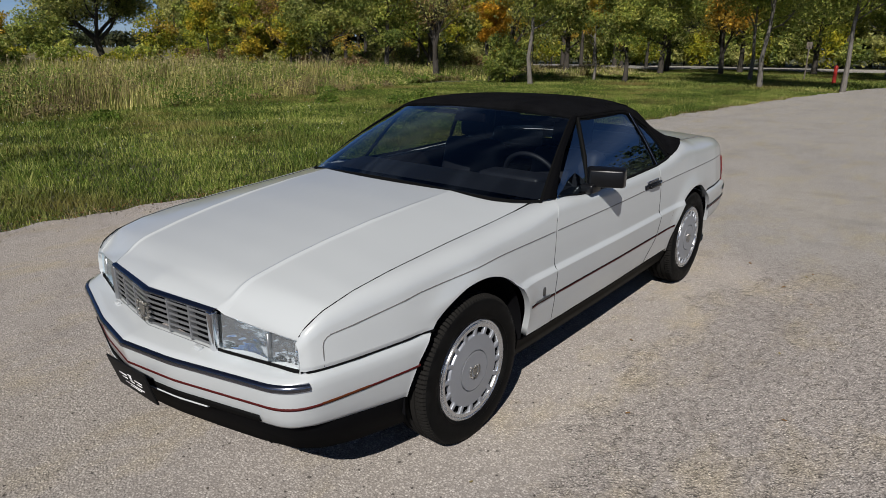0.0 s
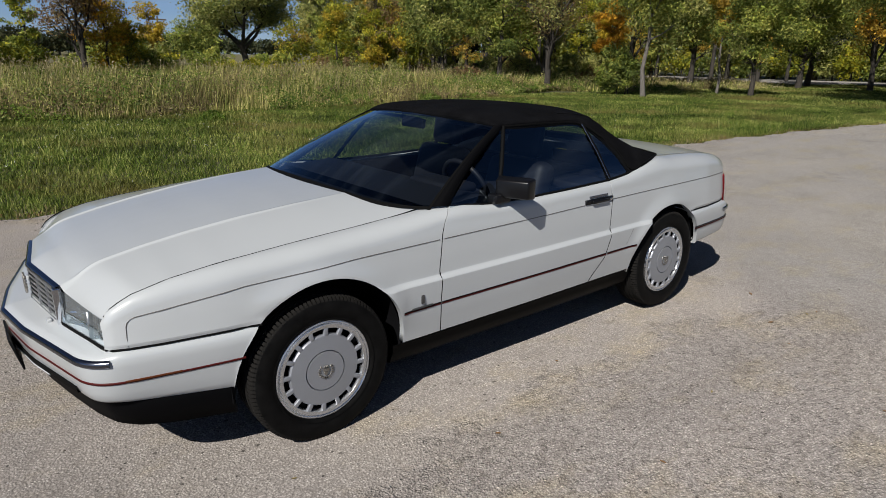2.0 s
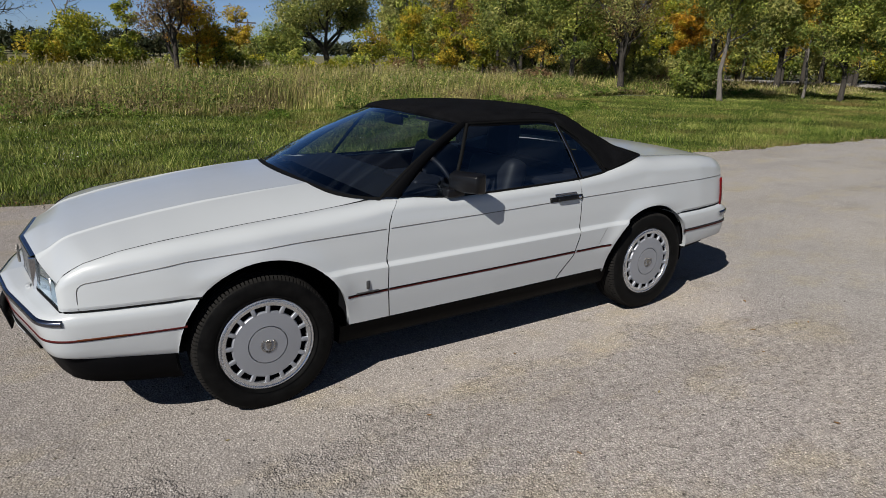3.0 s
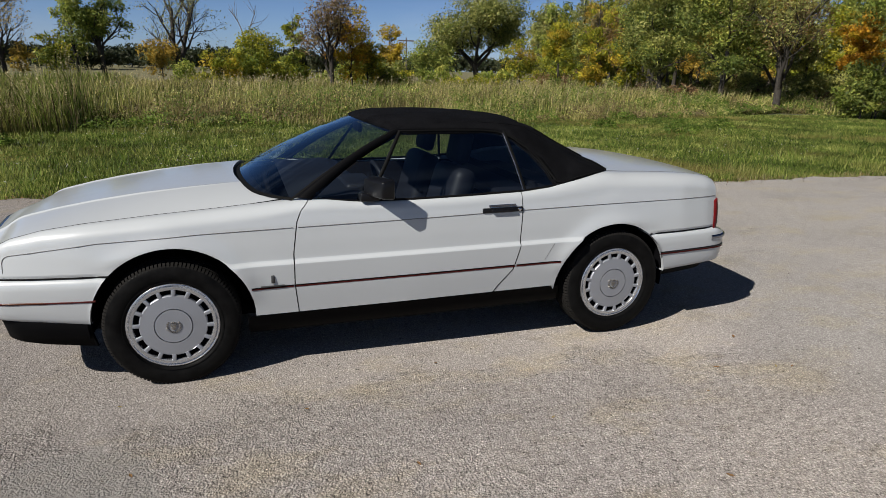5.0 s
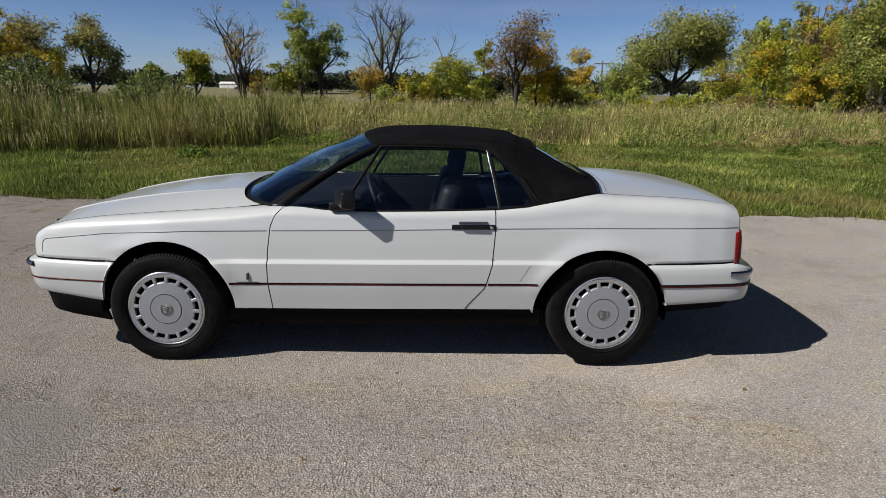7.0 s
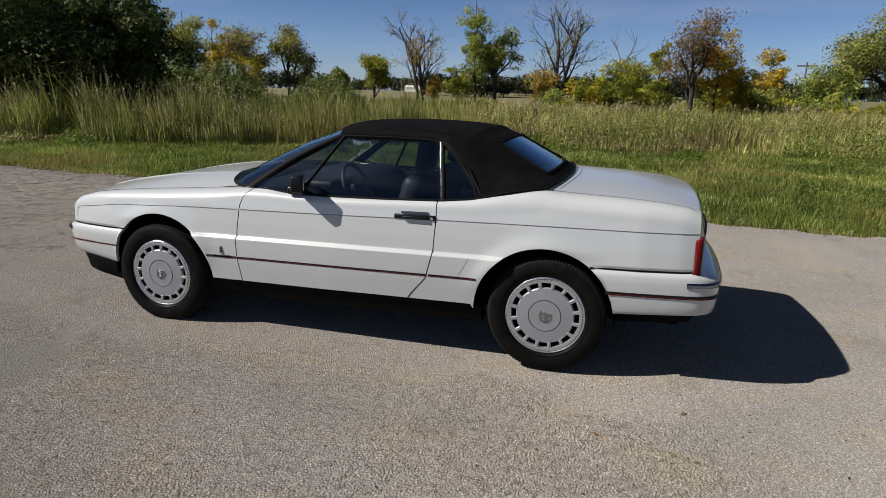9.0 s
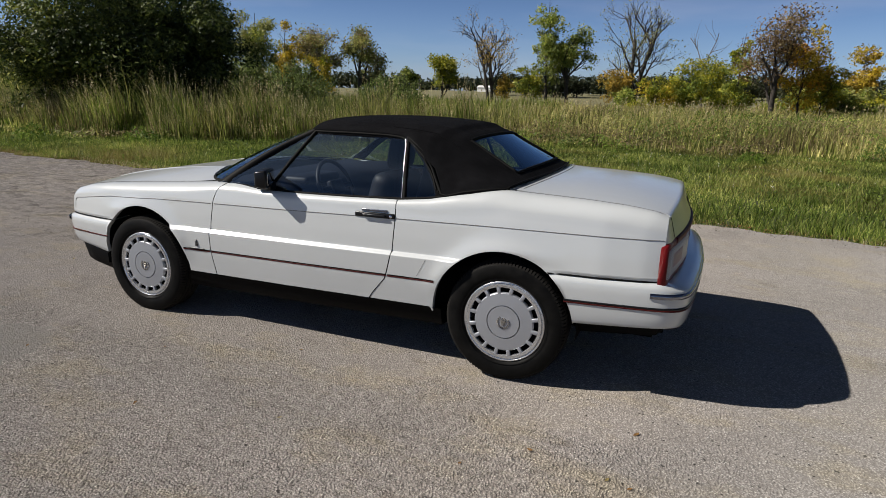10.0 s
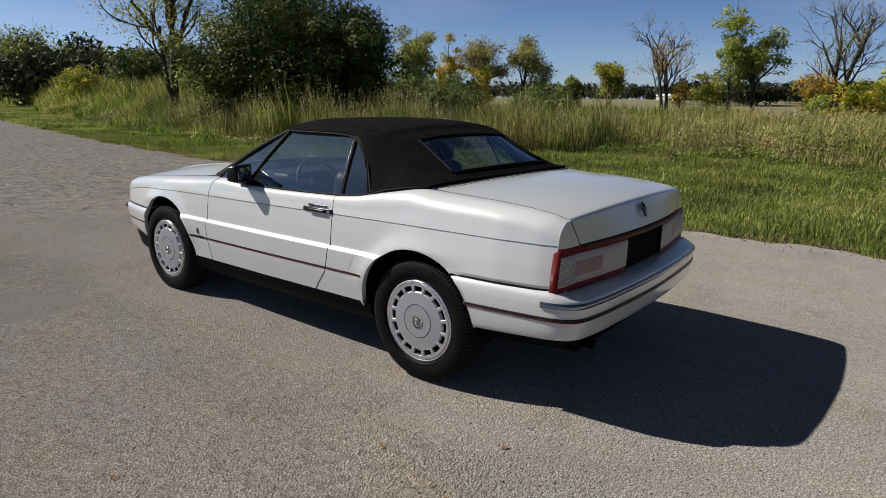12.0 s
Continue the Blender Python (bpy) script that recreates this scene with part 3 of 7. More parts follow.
    y = np.interp(x, [-24, -14, -9, -6.5], [10.8, 10.2, 13.5, 15]) + rng.rand(n) ** 1.5 * 7
    v, f = blades(np.stack([x, y], 1), rng.uniform(0.5, 1.8, n) * (0.7 + 0.35 * value_noise(x, y, 2.0, 51)), rng.uniform(0.010, 0.020, n), rng.uniform(0.05, 0.3, n), rng, (radians(-120), 0.8))
    tagged(new("reeds", mesh_from("reeds", v, f, M_REED)), "tall green and brown reeds before the bushes", "reeds", kind="stuff")
    # a sunlit fringe of taller stalks before them
    n = 9000
    x = rng.uniform(-19, -3.5, n)
    y = np.interp(x, [-19, -14, -10, -3.5], [9.2, 9.0, 10.2, 13.6]) + rng.rand(n) ** 1.3 * 2.8
    keep = value_noise(x, y, 1.1, 53) * 0.6 + value_noise(x, y, 0.4, 54) * 0.4 > 0.40
    x, y = x[keep], y[keep]
    tall = (0.45 + 1.15 * value_noise(x, y, 1.2, 55)) * np.interp(y - np.interp(x, [-19, -14, -10, -3.5], [9.2, 9.0, 10.2, 13.6]), [0, 1.5], [0.55, 1.0]) * rng.uniform(0.7, 1.45, len(x))
    wide, lean = rng.uniform(0.012, 0.028, len(x)), rng.uniform(0.05, 0.55, len(x))
    green = rng.rand(len(x)) < 0.35 + 0.6 * value_noise(x, y, 1.3, 57)
    old = rng.rand(len(x)) < 0.45 * value_noise(x, y, 0.9, 58)
    for some, mat, label in ((green & ~old, M_LUSH, "lush green reeds before the bushes"), (~green & ~old, M_REED, "sunlit green and straw reeds"), (old, M_BROWN, "brown withered reeds before the bushes")):
        v, f = blades(np.stack([x, y], 1)[some], tall[some], wide[some], lean[some], rng, (radians(-100), 1.2))
        tagged(new("reeds", mesh_from("reeds", v, f, mat)), label, "reeds", kind="stuff")
    pick = rng.rand(len(x)) < 0.22 * (value_noise(x, y, 2.2, 59) + 0.3)
    xs, ys, hs = x[pick], y[pick], tall[pick] * 1.12
    v, f = blades(np.stack([xs, ys], 1), hs, np.full(len(xs), 0.010), rng.uniform(0.02, 0.15, len(xs)), rng, (radians(-100), 0.9))
    heads = np.concatenate([v[4::5] - [0, 0, 0.05 * k] for k in range(4)])
    hv, hf = leaves_at(heads, np.full(len(heads), 0.024), rng, np.array([-0.4, -0.8, 0.2]))
    tagged(new("reed_heads", mesh_from("reed_heads", np.concatenate([v, hv]), np.concatenate([f, hf + len(v)]), M_STRAW)), "straw-coloured seed heads over the reeds", "reeds", kind="stuff")
    # a high stand of dry grass between the drive and the trees
    n = 28000
    x = rng.uniform(-108, -23, n)
    back = rng.rand(n) ** 1.2 * 5
    y = np.interp(x, [-108, -82, -64, -40, -23], [29.5, 24.0, 20.0, 15.2, 11.8]) + back
    tall = (0.9 + 1.5 * np.clip(back / 3, 0, 1)) * (0.75 + 0.4 * value_noise(x, y, 2.4, 71)) * rng.uniform(0.6, 1.25, n) * np.interp(x, [-60, -23], [1.15, 0.85])
    wide = np.hypot(x - 1.3, y + 4) * 0.0014 * rng.uniform(0.6, 1.4, n)
    dry = rng.rand(n) < np.clip(back / 3.5, 0.1, 0.85)
    for some, mat, label in ((dry, M_TALL, "high dry grass turning straw-coloured by the drive"), (~dry, M_LUSH, "high green grass by the drive")):
        v, f = blades(np.stack([x, y], 1)[some], tall[some], wide[some], rng.uniform(0.05, 0.4, some.sum()), rng, WIND)
        tagged(new("high_grass", mesh_from("high_grass", v, f, mat)), label, "grass", kind="stuff")
    # docks and thistles: taller broad-leaved weeds
    for k, (px, py, r, h) in enumerate(((13.0, 11.9, 0.55, 0.42), (11.6, 13.9, 0.4, 0.34), (15.5, 13.2, 0.5, 0.4), (-4.5, 11.0, 0.4, 0.3), (-13.0, 7.4, 0.5, 0.5), (-10.5, 8.6, 0.5, 0.45), (4.5, 13.5, 0.35, 0.3))):
        m = 420
        a, q = rng.uniform(0, 6.28, m), np.sqrt(rng.rand(m)) * r
        pts = np.stack([q * np.cos(a), q * np.sin(a), rng.rand(m) * h * (1 - (q / r) ** 2 * 0.6) + 0.03], 1)
        v, f = leaves_at(pts, 0.045, rng, np.array([0, 0, 0.6]))
        root = new("weed_clump", mesh_from("weed_clump", v, f, M_WEED))
        root.location = (px, py, -0.03)
        tagged(root, "dark green broad-leaved weed clump in the lawn", "weed", "weed clumps", "stuff")
    # fallen leaves on the asphalt
    spots = [(-0.25, -1.04), (2.85, -1.46), (3.28, -1.565), (1.0, -1.87), (1.71, -1.69), (2.61, -1.68), (3.26, -1.13), (-0.12, -1.63), (3.19, -1.54), (1.34, -0.99), (0.3, -2.1), (5.2, -0.2), (6.1, 1.1), (4.9, 1.9), (7.3, 0.6), (7.9, 2.2), (-1.6, -0.2), (2.2, -2.3), (0.6, -1.3)]
    for k, (px, py) in enumerate(spots):
        s = rng.uniform(0.009, 0.016)
        v = np.array([(-1.3, 0, 0.05), (-0.5, 0.5, 0.25), (0.4, 0.6, 0.35), (1.3, 0.0, 0.5), (0.4, -0.6, 0.3), (-0.5, -0.5, 0.2), (0, 0, 0.06)]) * s + [0, 0, 0.002]
        f = [(0, 1, 6), (1, 2, 6), (2, 3, 6), (3, 4, 6), (4, 5, 6), (5, 0, 6)]
        ob = new("fallen_leaf", mesh_from("fallen_leaf", v, f, M_DEAD if k % 4 else LEAVES["tan"]))
        ob.location, ob.rotation_euler = (px, py, 0.0), (0, 0, rng.uniform(0, 6.28))
        tagged(ob, "small curled fallen leaf lying on the asphalt", "leaf", "fallen leaves")




build_verge()


# ---- trees ----
def tube(path, radii, sides=6):
    """A tapered tube along a path. Returns verts and quads."""
    path = [Vector(p) for p in path]
    v, f = [], []
    for k, p in enumerate(path):
        d = (path[min(k + 1, len(path) - 1)] - path[max(k - 1, 0)]).normalized()
        u = d.orthogonal().normalized()
        q = d.cross(u)
        for s in range(sides):
            a = 2 * math.pi * s / sides
            v.append(p + (u * math.cos(a) + q * math.sin(a)) * radii[k])
    for k in range(len(path) - 1):
        for s in range(sides):
            f.append((k * sides + s, k * sides + (s + 1) % sides, (k + 1) * sides + (s + 1) % sides, (k + 1) * sides + s))
    return v, f


LOW = {"bush": 0.0, "full": 0.14, "poplar": 0.10, "high": 0.27}


def crown_leaves(h, r, kind, size, rng, cover=1.0, share=0.0):
    """Leaves gathered in many small lumps through the crown's shape, denser towards each lump's skin. Returns one or, with a share for other leaves, two meshes."""
    low = LOW[kind]
    lumps = int({"bush": 90, "full": 80, "poplar": 60, "high": 70}[kind] * min(max(r / 2.2, 0.7), 1.6))
    half = h * (1 - low) / 2
    d = rng.normal(size=(lumps, 3))
    d /= np.linalg.norm(d, axis=1)[:, None]
    q = rng.uniform(0.10, 1.0, lumps)[:, None] ** 0.55
    # an uneven outline: some sides reach further than others
    reach = 0.80 + 0.22 * np.sin(3 * np.arctan2(d[:, 1], d[:, 0]) + rng.uniform(0, 6)) * (1 - d[:, 2] ** 2) + rng.uniform(-0.1, 0.14, lumps)
    lr = rng.uniform(0.13, 0.30, lumps) * min(r, half * 1.2) * {"poplar": 1.1}.get(kind, 1)
    mid = d * q * reach[:, None] * [r, r, half] + [0, 0, h - half * 1.04]
    layers = {"bush": 4.6, "full": 3.0, "poplar": 2.3, "high": 4.2}[kind] * cover
    count = int(min(46000, layers * 1.57 * r * h * (1 - low) / (0.8 * size * size)))
    p = lr ** 2 * rng.uniform(0.5, 1.5, lumps)
    which = rng.choice(lumps, count, p=p / p.sum())
    out = rng.normal(size=(count, 3))
    out /= np.linalg.norm(out, axis=1)[:, None]
    rad = rng.uniform(0.15, 1.1, count) ** 0.5 * rng.uniform(0.85, 1.2, count)
    pts = mid[which] + out * (lr[which] * rad)[:, None] * [1.15, 1.15, 0.85]
    ok = pts[:, 2] > 0.05
    if not share:
        return leaves_at(pts[ok], size, rng, out[ok] * 0.9)
    other = (rng.rand(lumps) < share)[which]
    return [leaves_at(pts[ok & some], size, rng, out[ok & some] * 0.9) for some in (~other, other)]


def limb(add, rnd, foot, way, length, thick, depth, tips, lift=0.10):
    """A crooked branch and the smaller ones that grow from it; their ends are added to tips."""
    n = 5
    path, ways = [foot], []
    for _ in range(n):
        way = (way + Vector((rnd.uniform(-1, 1), rnd.uniform(-1, 1), rnd.uniform(-1, 1))) * 0.26 + Vector((0, 0, lift))).normalized()
        ways.append(way)
        path.append(path[-1] + way * (length / n))
    end = 0.5 if depth else 0.2
    add(path, [thick * (1 - (1 - end) * k / n) for k in range(n + 1)], (3, 4, 5, 6)[min(depth, 3)])
    tips.append(path[-1])
    if not depth:
        tips.append(path[3])
        return
    for _ in range(rnd.randint(4, 5)):
        u = rnd.uniform(0.35, 1.0) * n
        k = min(int(u), n - 1)
        a = ways[k].orthogonal().normalized()
        a.rotate(Matrix.Rotation(rnd.uniform(0, 6.28), 3, ways[k]))
        limb(add, rnd, path[k].lerp(path[k + 1], u - k), (ways[k] + a * rnd.uniform(0.5, 1.1)).normalized(), length * rnd.uniform(0.42, 0.68), thick * (1 - (1 - end) * u / n) * 0.6, depth - 1, tips, lift)


def tree(x, y, h, r, kind, leaf, seed, accent=None, share=0.3):
    """One tree or bush: a trunk with limbs and twigs, and a crown of leaves."""
    rng = np.random.RandomState(seed)
    rnd = random.Random(seed)
    dist = math.hypot(x - 1.3, y + 4)
    bush = kind == "bush"
    root = new("bush" if bush else "tree")
    root.location = (x, y, -0.03)
    v, f = [], []

    def add(path, radii, sides=6):
        a, b = tube(path, radii, sides)
        f.extend(tuple(i + len(v) for i in q) for q in b)
        v.extend(a)

    tips = []
    size = max(0.07 if bush else 0.045, dist * 0.0020)
    if kind in ("bare", "oak", "sparse", "snag"):
        # a crooked stem that forks into a few main limbs
        for s in range({"bare": 2, "snag": 1}.get(kind, 1)):
            foot = Vector((0.5 * s, 0.2 * s, 0))
            thick = {"oak": 0.032, "bare": 0.017, "sparse": 0.021, "snag": 0.014}[kind] * h
            lean = Vector((rnd.uniform(-1, 1), rnd.uniform(-1, 1), 0)) * {"bare": 0.35, "oak": 0.2}.get(kind, 0.08)
            stem = [foot + lean * (h * 0.4 * (k / 4) ** 1.4) + Vector((0, 0, h * {"oak": 0.26, "sparse": 0.42, "bare": 0.6}.get(kind, 0.42) * k / 4)) for k in range(5)]
            add(stem, [thick * (1.3, 1.05, 0.95, 0.9, 0.85)[k] for k in range(5)], 7)
            for b in range({"bare": 6, "oak": 6, "sparse": 6, "snag": 2}[kind]):
                a = 2.4 * b + rnd.random() * 0.8 + seed
                spread = {"oak": 1.25, "bare": 0.7, "sparse": 0.5, "snag": 0.12}[kind] * rnd.uniform(0.6, 1.2)
                at = stem[4].lerp(stem[1 if kind in ("sparse", "bare") else 2], (b + rnd.random()) / 6 * {"sparse": 1.0, "bare": 1.1}.get(kind, 0.4))
                way = Vector((math.cos(a) * spread, math.sin(a) * spread, 1)).normalized()
                limb(add, rnd, at, way, {"oak": 0.62 * r, "snag": 0.42 * h, "sparse": 0.33 * h}.get(kind, 0.30 * h), thick * 0.6, {"snag": 1, "bare": 3}.get(kind, 2), tips, {"oak": 0.03}.get(kind, 0.09))
        ends = np.array([tuple(t) for t in tips])
        # keep the crown's height and spread
        ends[:, 2] = np.minimum(ends[:, 2], h * 1.04)
        count, loose, grain = {"bare": (1, 0.05, 0.7), "oak": (105, 0.085, 1.0), "sparse": (22, 0.15, 1.0), "snag": (0, 0, 1)}[kind]
        if count:
            which = rng.randint(0, len(ends), min(len(ends) * count, 40000))
            if kind == "bare":
                low_ends = ends[:, 2] < np.quantile(ends[:, 2], 0.6)
                which = which[low_ends[which] | (rng.rand(len(which)) < 0.35)]
            pts = ends[which] + rng.normal(size=(len(which), 3)) * loose * r * [1, 1, 0.7]
            other = (rng.rand(len(ends)) < share)[which] if accent else np.zeros(len(which), bool)
            crown_data = [leaves_at(pts[some], size * grain, rng, np.array([0, 0, 0.5])) for some in (~other, other)]
            crowns = list(zip(crown_data, (leaf, accent)))[:2 if accent else 1]
        else:
            crowns = []
    else:
        low = max(LOW[kind], 0.05)
        for s in range(rnd.randint(4, 6) if bush else 1):
            foot = Vector((rnd.uniform(-0.4, 0.4) * r, rnd.uniform(-0.4, 0.4) * r, 0)) if bush else Vector((0, 0, 0))
            thick = (0.010 if bush else 0.018) * h * {"poplar": 0.75, "high": 0.62}.get(kind, 1)
            tall = h * (0.6 if bush else 0.92)
            drift = Vector((rnd.uniform(-1, 1), rnd.uniform(-1, 1), 0)) * h * 0.03
            n = 7
            trunk = [foot + drift * (k / n) ** 1.5 + Vector((0, 0, tall * k / n)) + Vector((rnd.uniform(-1, 1), rnd.uniform(-1, 1), 0)) * 0.012 * h * (k > 0) for k in range(n + 1)]
            add(trunk, [thick * (1.25 if k == 0 else 1) * (1 - 0.9 * k / n) for k in range(n + 1)], 7)
            for b in range(3 if bush else 11):
                u = min(low + (0.95 - low) * (b + rnd.random()) / 12, 0.95)
                k = min(int(u * n), n - 1)
                a = rnd.uniform(0, 6.28)
                prof = math.sin(math.pi * min(max((u - low * 0.6) / (1.02 - low * 0.6), 0), 1)) ** 0.6
                rising = {"poplar": 1.3}.get(kind, 0.5)
                limb(add, rnd, trunk[k].lerp(trunk[k + 1], u * n - k), Vector((math.cos(a), math.sin(a), rising)).normalized(), r * prof * rnd.uniform(0.6, 0.9), thick * (1 - 0.85 * u) * 0.55, 1, tips, 0.04)
        crown_data = crown_leaves(h, r, kind, size, rng, share=share if accent else 0.0)
        crowns = list(zip(crown_data, (leaf, accent))) if accent else [(crown_data, leaf)]
    pale = kind in ("high", "snag") and leaf != "orange"
    trunk_ob = new("trunk", mesh_from("trunk", [tuple(p) for p in v], f, M_BARK_PALE if pale else M_BARK, True))
    trunk_ob.parent = root
    for data, tint in crowns:
        crown = new("crown", mesh_from("crown", *data, LEAVES[tint]))
        crown.parent = root
    tone = {"deep": "deep green", "shade": "shady green", "dark": "dark green", "green": "green", "olive": "olive green", "yelgreen": "yellow-green", "yellow": "yellow", "ochre": "ochre and gold", "orange": "bright orange", "rust": "thin rust-brown", "tan": "few tan"}[leaf]
    form = {"bush": "dense bush", "full": "full-crowned tree", "high": "clear-stemmed tree", "oak": "broad gnarled tree", "sparse": "thinly leaved tree", "bare": "nearly bare tree", "poplar": "slender upright tree", "snag": "dead broken tree"}[kind]
    tagged(root, f"{form} with {tone} leaves standing in the grass" if kind != "snag" else "dead leafless tree trunk standing behind the meadow", "bush" if bush else "tree")
    return root


def willow(x, y, h, r, seed):
    """A willow bush: many upright wands set with narrow leaves."""
    rng = np.random.RandomState(seed)
    root = tagged(new("willow_bush"), "feathery green willow bush in the tall grass", "bush")
    root.location = (x, y, -0.03)
    n = 150
    a, q = rng.uniform(0, 6.28, n), np.sqrt(rng.rand(n))
    tops = np.stack([np.cos(a) * q * r, np.sin(a) * q * r, h * (1 - 0.45 * q * q) * rng.uniform(0.75, 1.1, n)], 1)
    feet = tops * [0.35, 0.35, 0]
    v, f = [], []
    for p, t in zip(feet, tops):
        tv, tf = tube([tuple(p), tuple(p + (t - p) * [0.4, 0.4, 0.6]), tuple(t)], [0.014, 0.010, 0.004], 3)
        f.extend(tuple(i + len(v) for i in k) for k in tf)
        v.extend(tuple(k) for k in tv)
    stems = new("trunk", mesh_from("trunk", v, f, M_BARK, True))
    stems.parent = root
    u = rng.rand(n, 80) ** 0.7
    pts = feet[:, None] + (tops - feet)[:, None] * np.stack([u ** 1.5, u ** 1.5, u], 2) + rng.normal(size=(n, 80, 3)) * [0.09, 0.09, 0.06]
    v, f = leaves_at(pts.reshape(-1, 3), 0.060, rng, np.array([0, -0.5, 0.3]))
    crown = new("crown", mesh_from("crown", v, f, LEAVES["willow"]))
    crown.parent = root
    return root


def woods(name, rows, mat, label, size, cover=1.0, kind="full"):
    """A far wood: trunks and crowns of many trees, one mesh of stuff. rows: x, y, height, radius."""
    rng = np.random.RandomState(77)
    vs, fs, n = [], [], 0
    for x, y, h, r in rows:
        v, f = crown_leaves(h, r, kind, size, rng, cover)
        vs.append(v + [x, y, float(rise(y)) - 0.05])
        fs.append(f + n)
        n += len(v)
    ob = new(name, mesh_from(name, np.concatenate(vs), np.concatenate(fs), mat))
    tagged(ob, label, "woods", kind="stuff")
    vs, fs = [], []
    for x, y, h, r in rows:
        g = float(rise(y))
        v, f = tube([(x, y, g - 0.1), (x + 0.1, y, g + h * 0.35), (x, y + 0.1, g + h * 0.8)], [0.02 * h, 0.014 * h, 0.004 * h], 5)
        fs.extend(tuple(i + len(vs) for i in q) for q in f)
        vs.extend(tuple(p) for p in v)
    t = new(name + "_trunks", mesh_from(name, vs, fs, M_BARK, True))
    tagged(t, "dark trunks in the shade of the woods", "woods", kind="stuff")


# along the drive and behind the bushes: x, y, height, radius, form, leaves, other leaves
TREES_WEST = [
    (30.5, 75.5, 12.2, 9.4, "oak", "olive", "dark"),
    (-80.8, 25.5, 9.6, 4.5, "full", "dark", None),
    (-87.7, 35.5, 8.5, 5.4, "full", "dark", None),
    (-75.9, 37.2, 7.2, 4.1, "full", "dark", "green"),
    (-51.3, 19.6, 4.3, 1.9, "bush", "yelgreen", None),
    (-47.0, 17.6, 3.4, 1.1, "full", "yelgreen", None),
    (-21.8, 11.2, 9.6, 2.2, "sparse", "yelgreen", "green"),
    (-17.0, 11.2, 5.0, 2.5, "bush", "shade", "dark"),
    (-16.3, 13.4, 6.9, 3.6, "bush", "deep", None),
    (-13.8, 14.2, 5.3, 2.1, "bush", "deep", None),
    (-19.1, 24.0, 5.8, 1.5, "full", "olive", "green"),
    (-23.2, 32.2, 6.0, 1.1, "poplar", "yellow", "olive"),
    (-21.4, 33.5, 4.2, 1.2, "poplar", "yellow", "yelgreen"),
    (-33.0, 49.8, 8.8, 2.4, "sparse", "tan", "olive"),
    (-29.1, 52.4, 8.4, 1.6, "sparse", "olive", "tan"),
    (-23.0, 50.1, 4.3, 1.4, "bush", "dark", None),
    (-19.2, 49.7, 5.8, 1.2, "sparse", "yelgreen", "olive"),
    (-23.9, 76.9, 11.2, 5.0, "bare", "ochre", None),
    (-22.0, 77.4, 4.6, 1.3, "poplar", "ochre", "yellow"),
    (-18.6, 77.1, 5.4, 1.9, "poplar", "yelgreen", "green"),
]
# behind the meadow
TREES_BACK = [
    (-17.5, 82.0, 14.4, 2.6, "poplar", "green", "dark"),
    (-14.8, 83.0, 12.6, 1.9, "sparse", "green", "dark"),
    (-7.6, 92.0, 15.2, 5.2, "bare", "olive", None),
    (-9.2, 90.8, 6.2, 2.6, "poplar", "ochre", "olive"),
    (-0.8, 50.6, 3.6, 1.5, "poplar", "yelgreen", "yellow"),
    (1.6, 52.0, 4.6, 1.5, "poplar", "yelgreen", "green"),
    (3.3, 85.7, 7.7, 3.0, "full", "yelgreen", "dark"),
    (2.2, 88.7, 12.4, 1.0, "snag", "tan", None),
    (5.2, 55.5, 7.2, 1.1, "poplar", "green", "yelgreen"),
    (7.2, 45.3, 8.4, 2.2, "sparse", "rust", "tan"),
    (9.0, 47.1, 6.6, 1.8, "poplar", "yellow", "orange"),
    (10.6, 48.4, 4.6, 1.4, "poplar", "yelgreen", "yellow"),
    (14.3, 56.3, 6.2, 1.5, "poplar", "yellow", "ochre"),
    (12.2, 50.6, 3.3, 2.1, "bush", "green", "olive"),
    (23.0, 72.7, 6.4, 3.0, "full", "dark", "green"),
    (29.3, 59.8, 5.6, 2.0, "poplar", "yelgreen", "ochre"),
    (30.6, 54.8, 8.4, 1.8, "poplar", "green", "yelgreen"),
    (29.5, 44.0, 8.8, 1.7, "poplar", "yelgreen", "ochre"),
    (27.4, 41.1, 7.8, 1.4, "poplar", "yelgreen", "tan"),
    (26.2, 40.2, 3.6, 1.2, "poplar", "yellow", "yelgreen"),
    (28.3, 37.7, 8.6, 1.6, "sparse", "rust", "ochre"),
    (27.6, 33.4, 9.8, 2.7, "full", "dark", "green"),
    (28.6, 49.7, 7.4, 1.7, "poplar", "yelgreen", "yellow"),
]
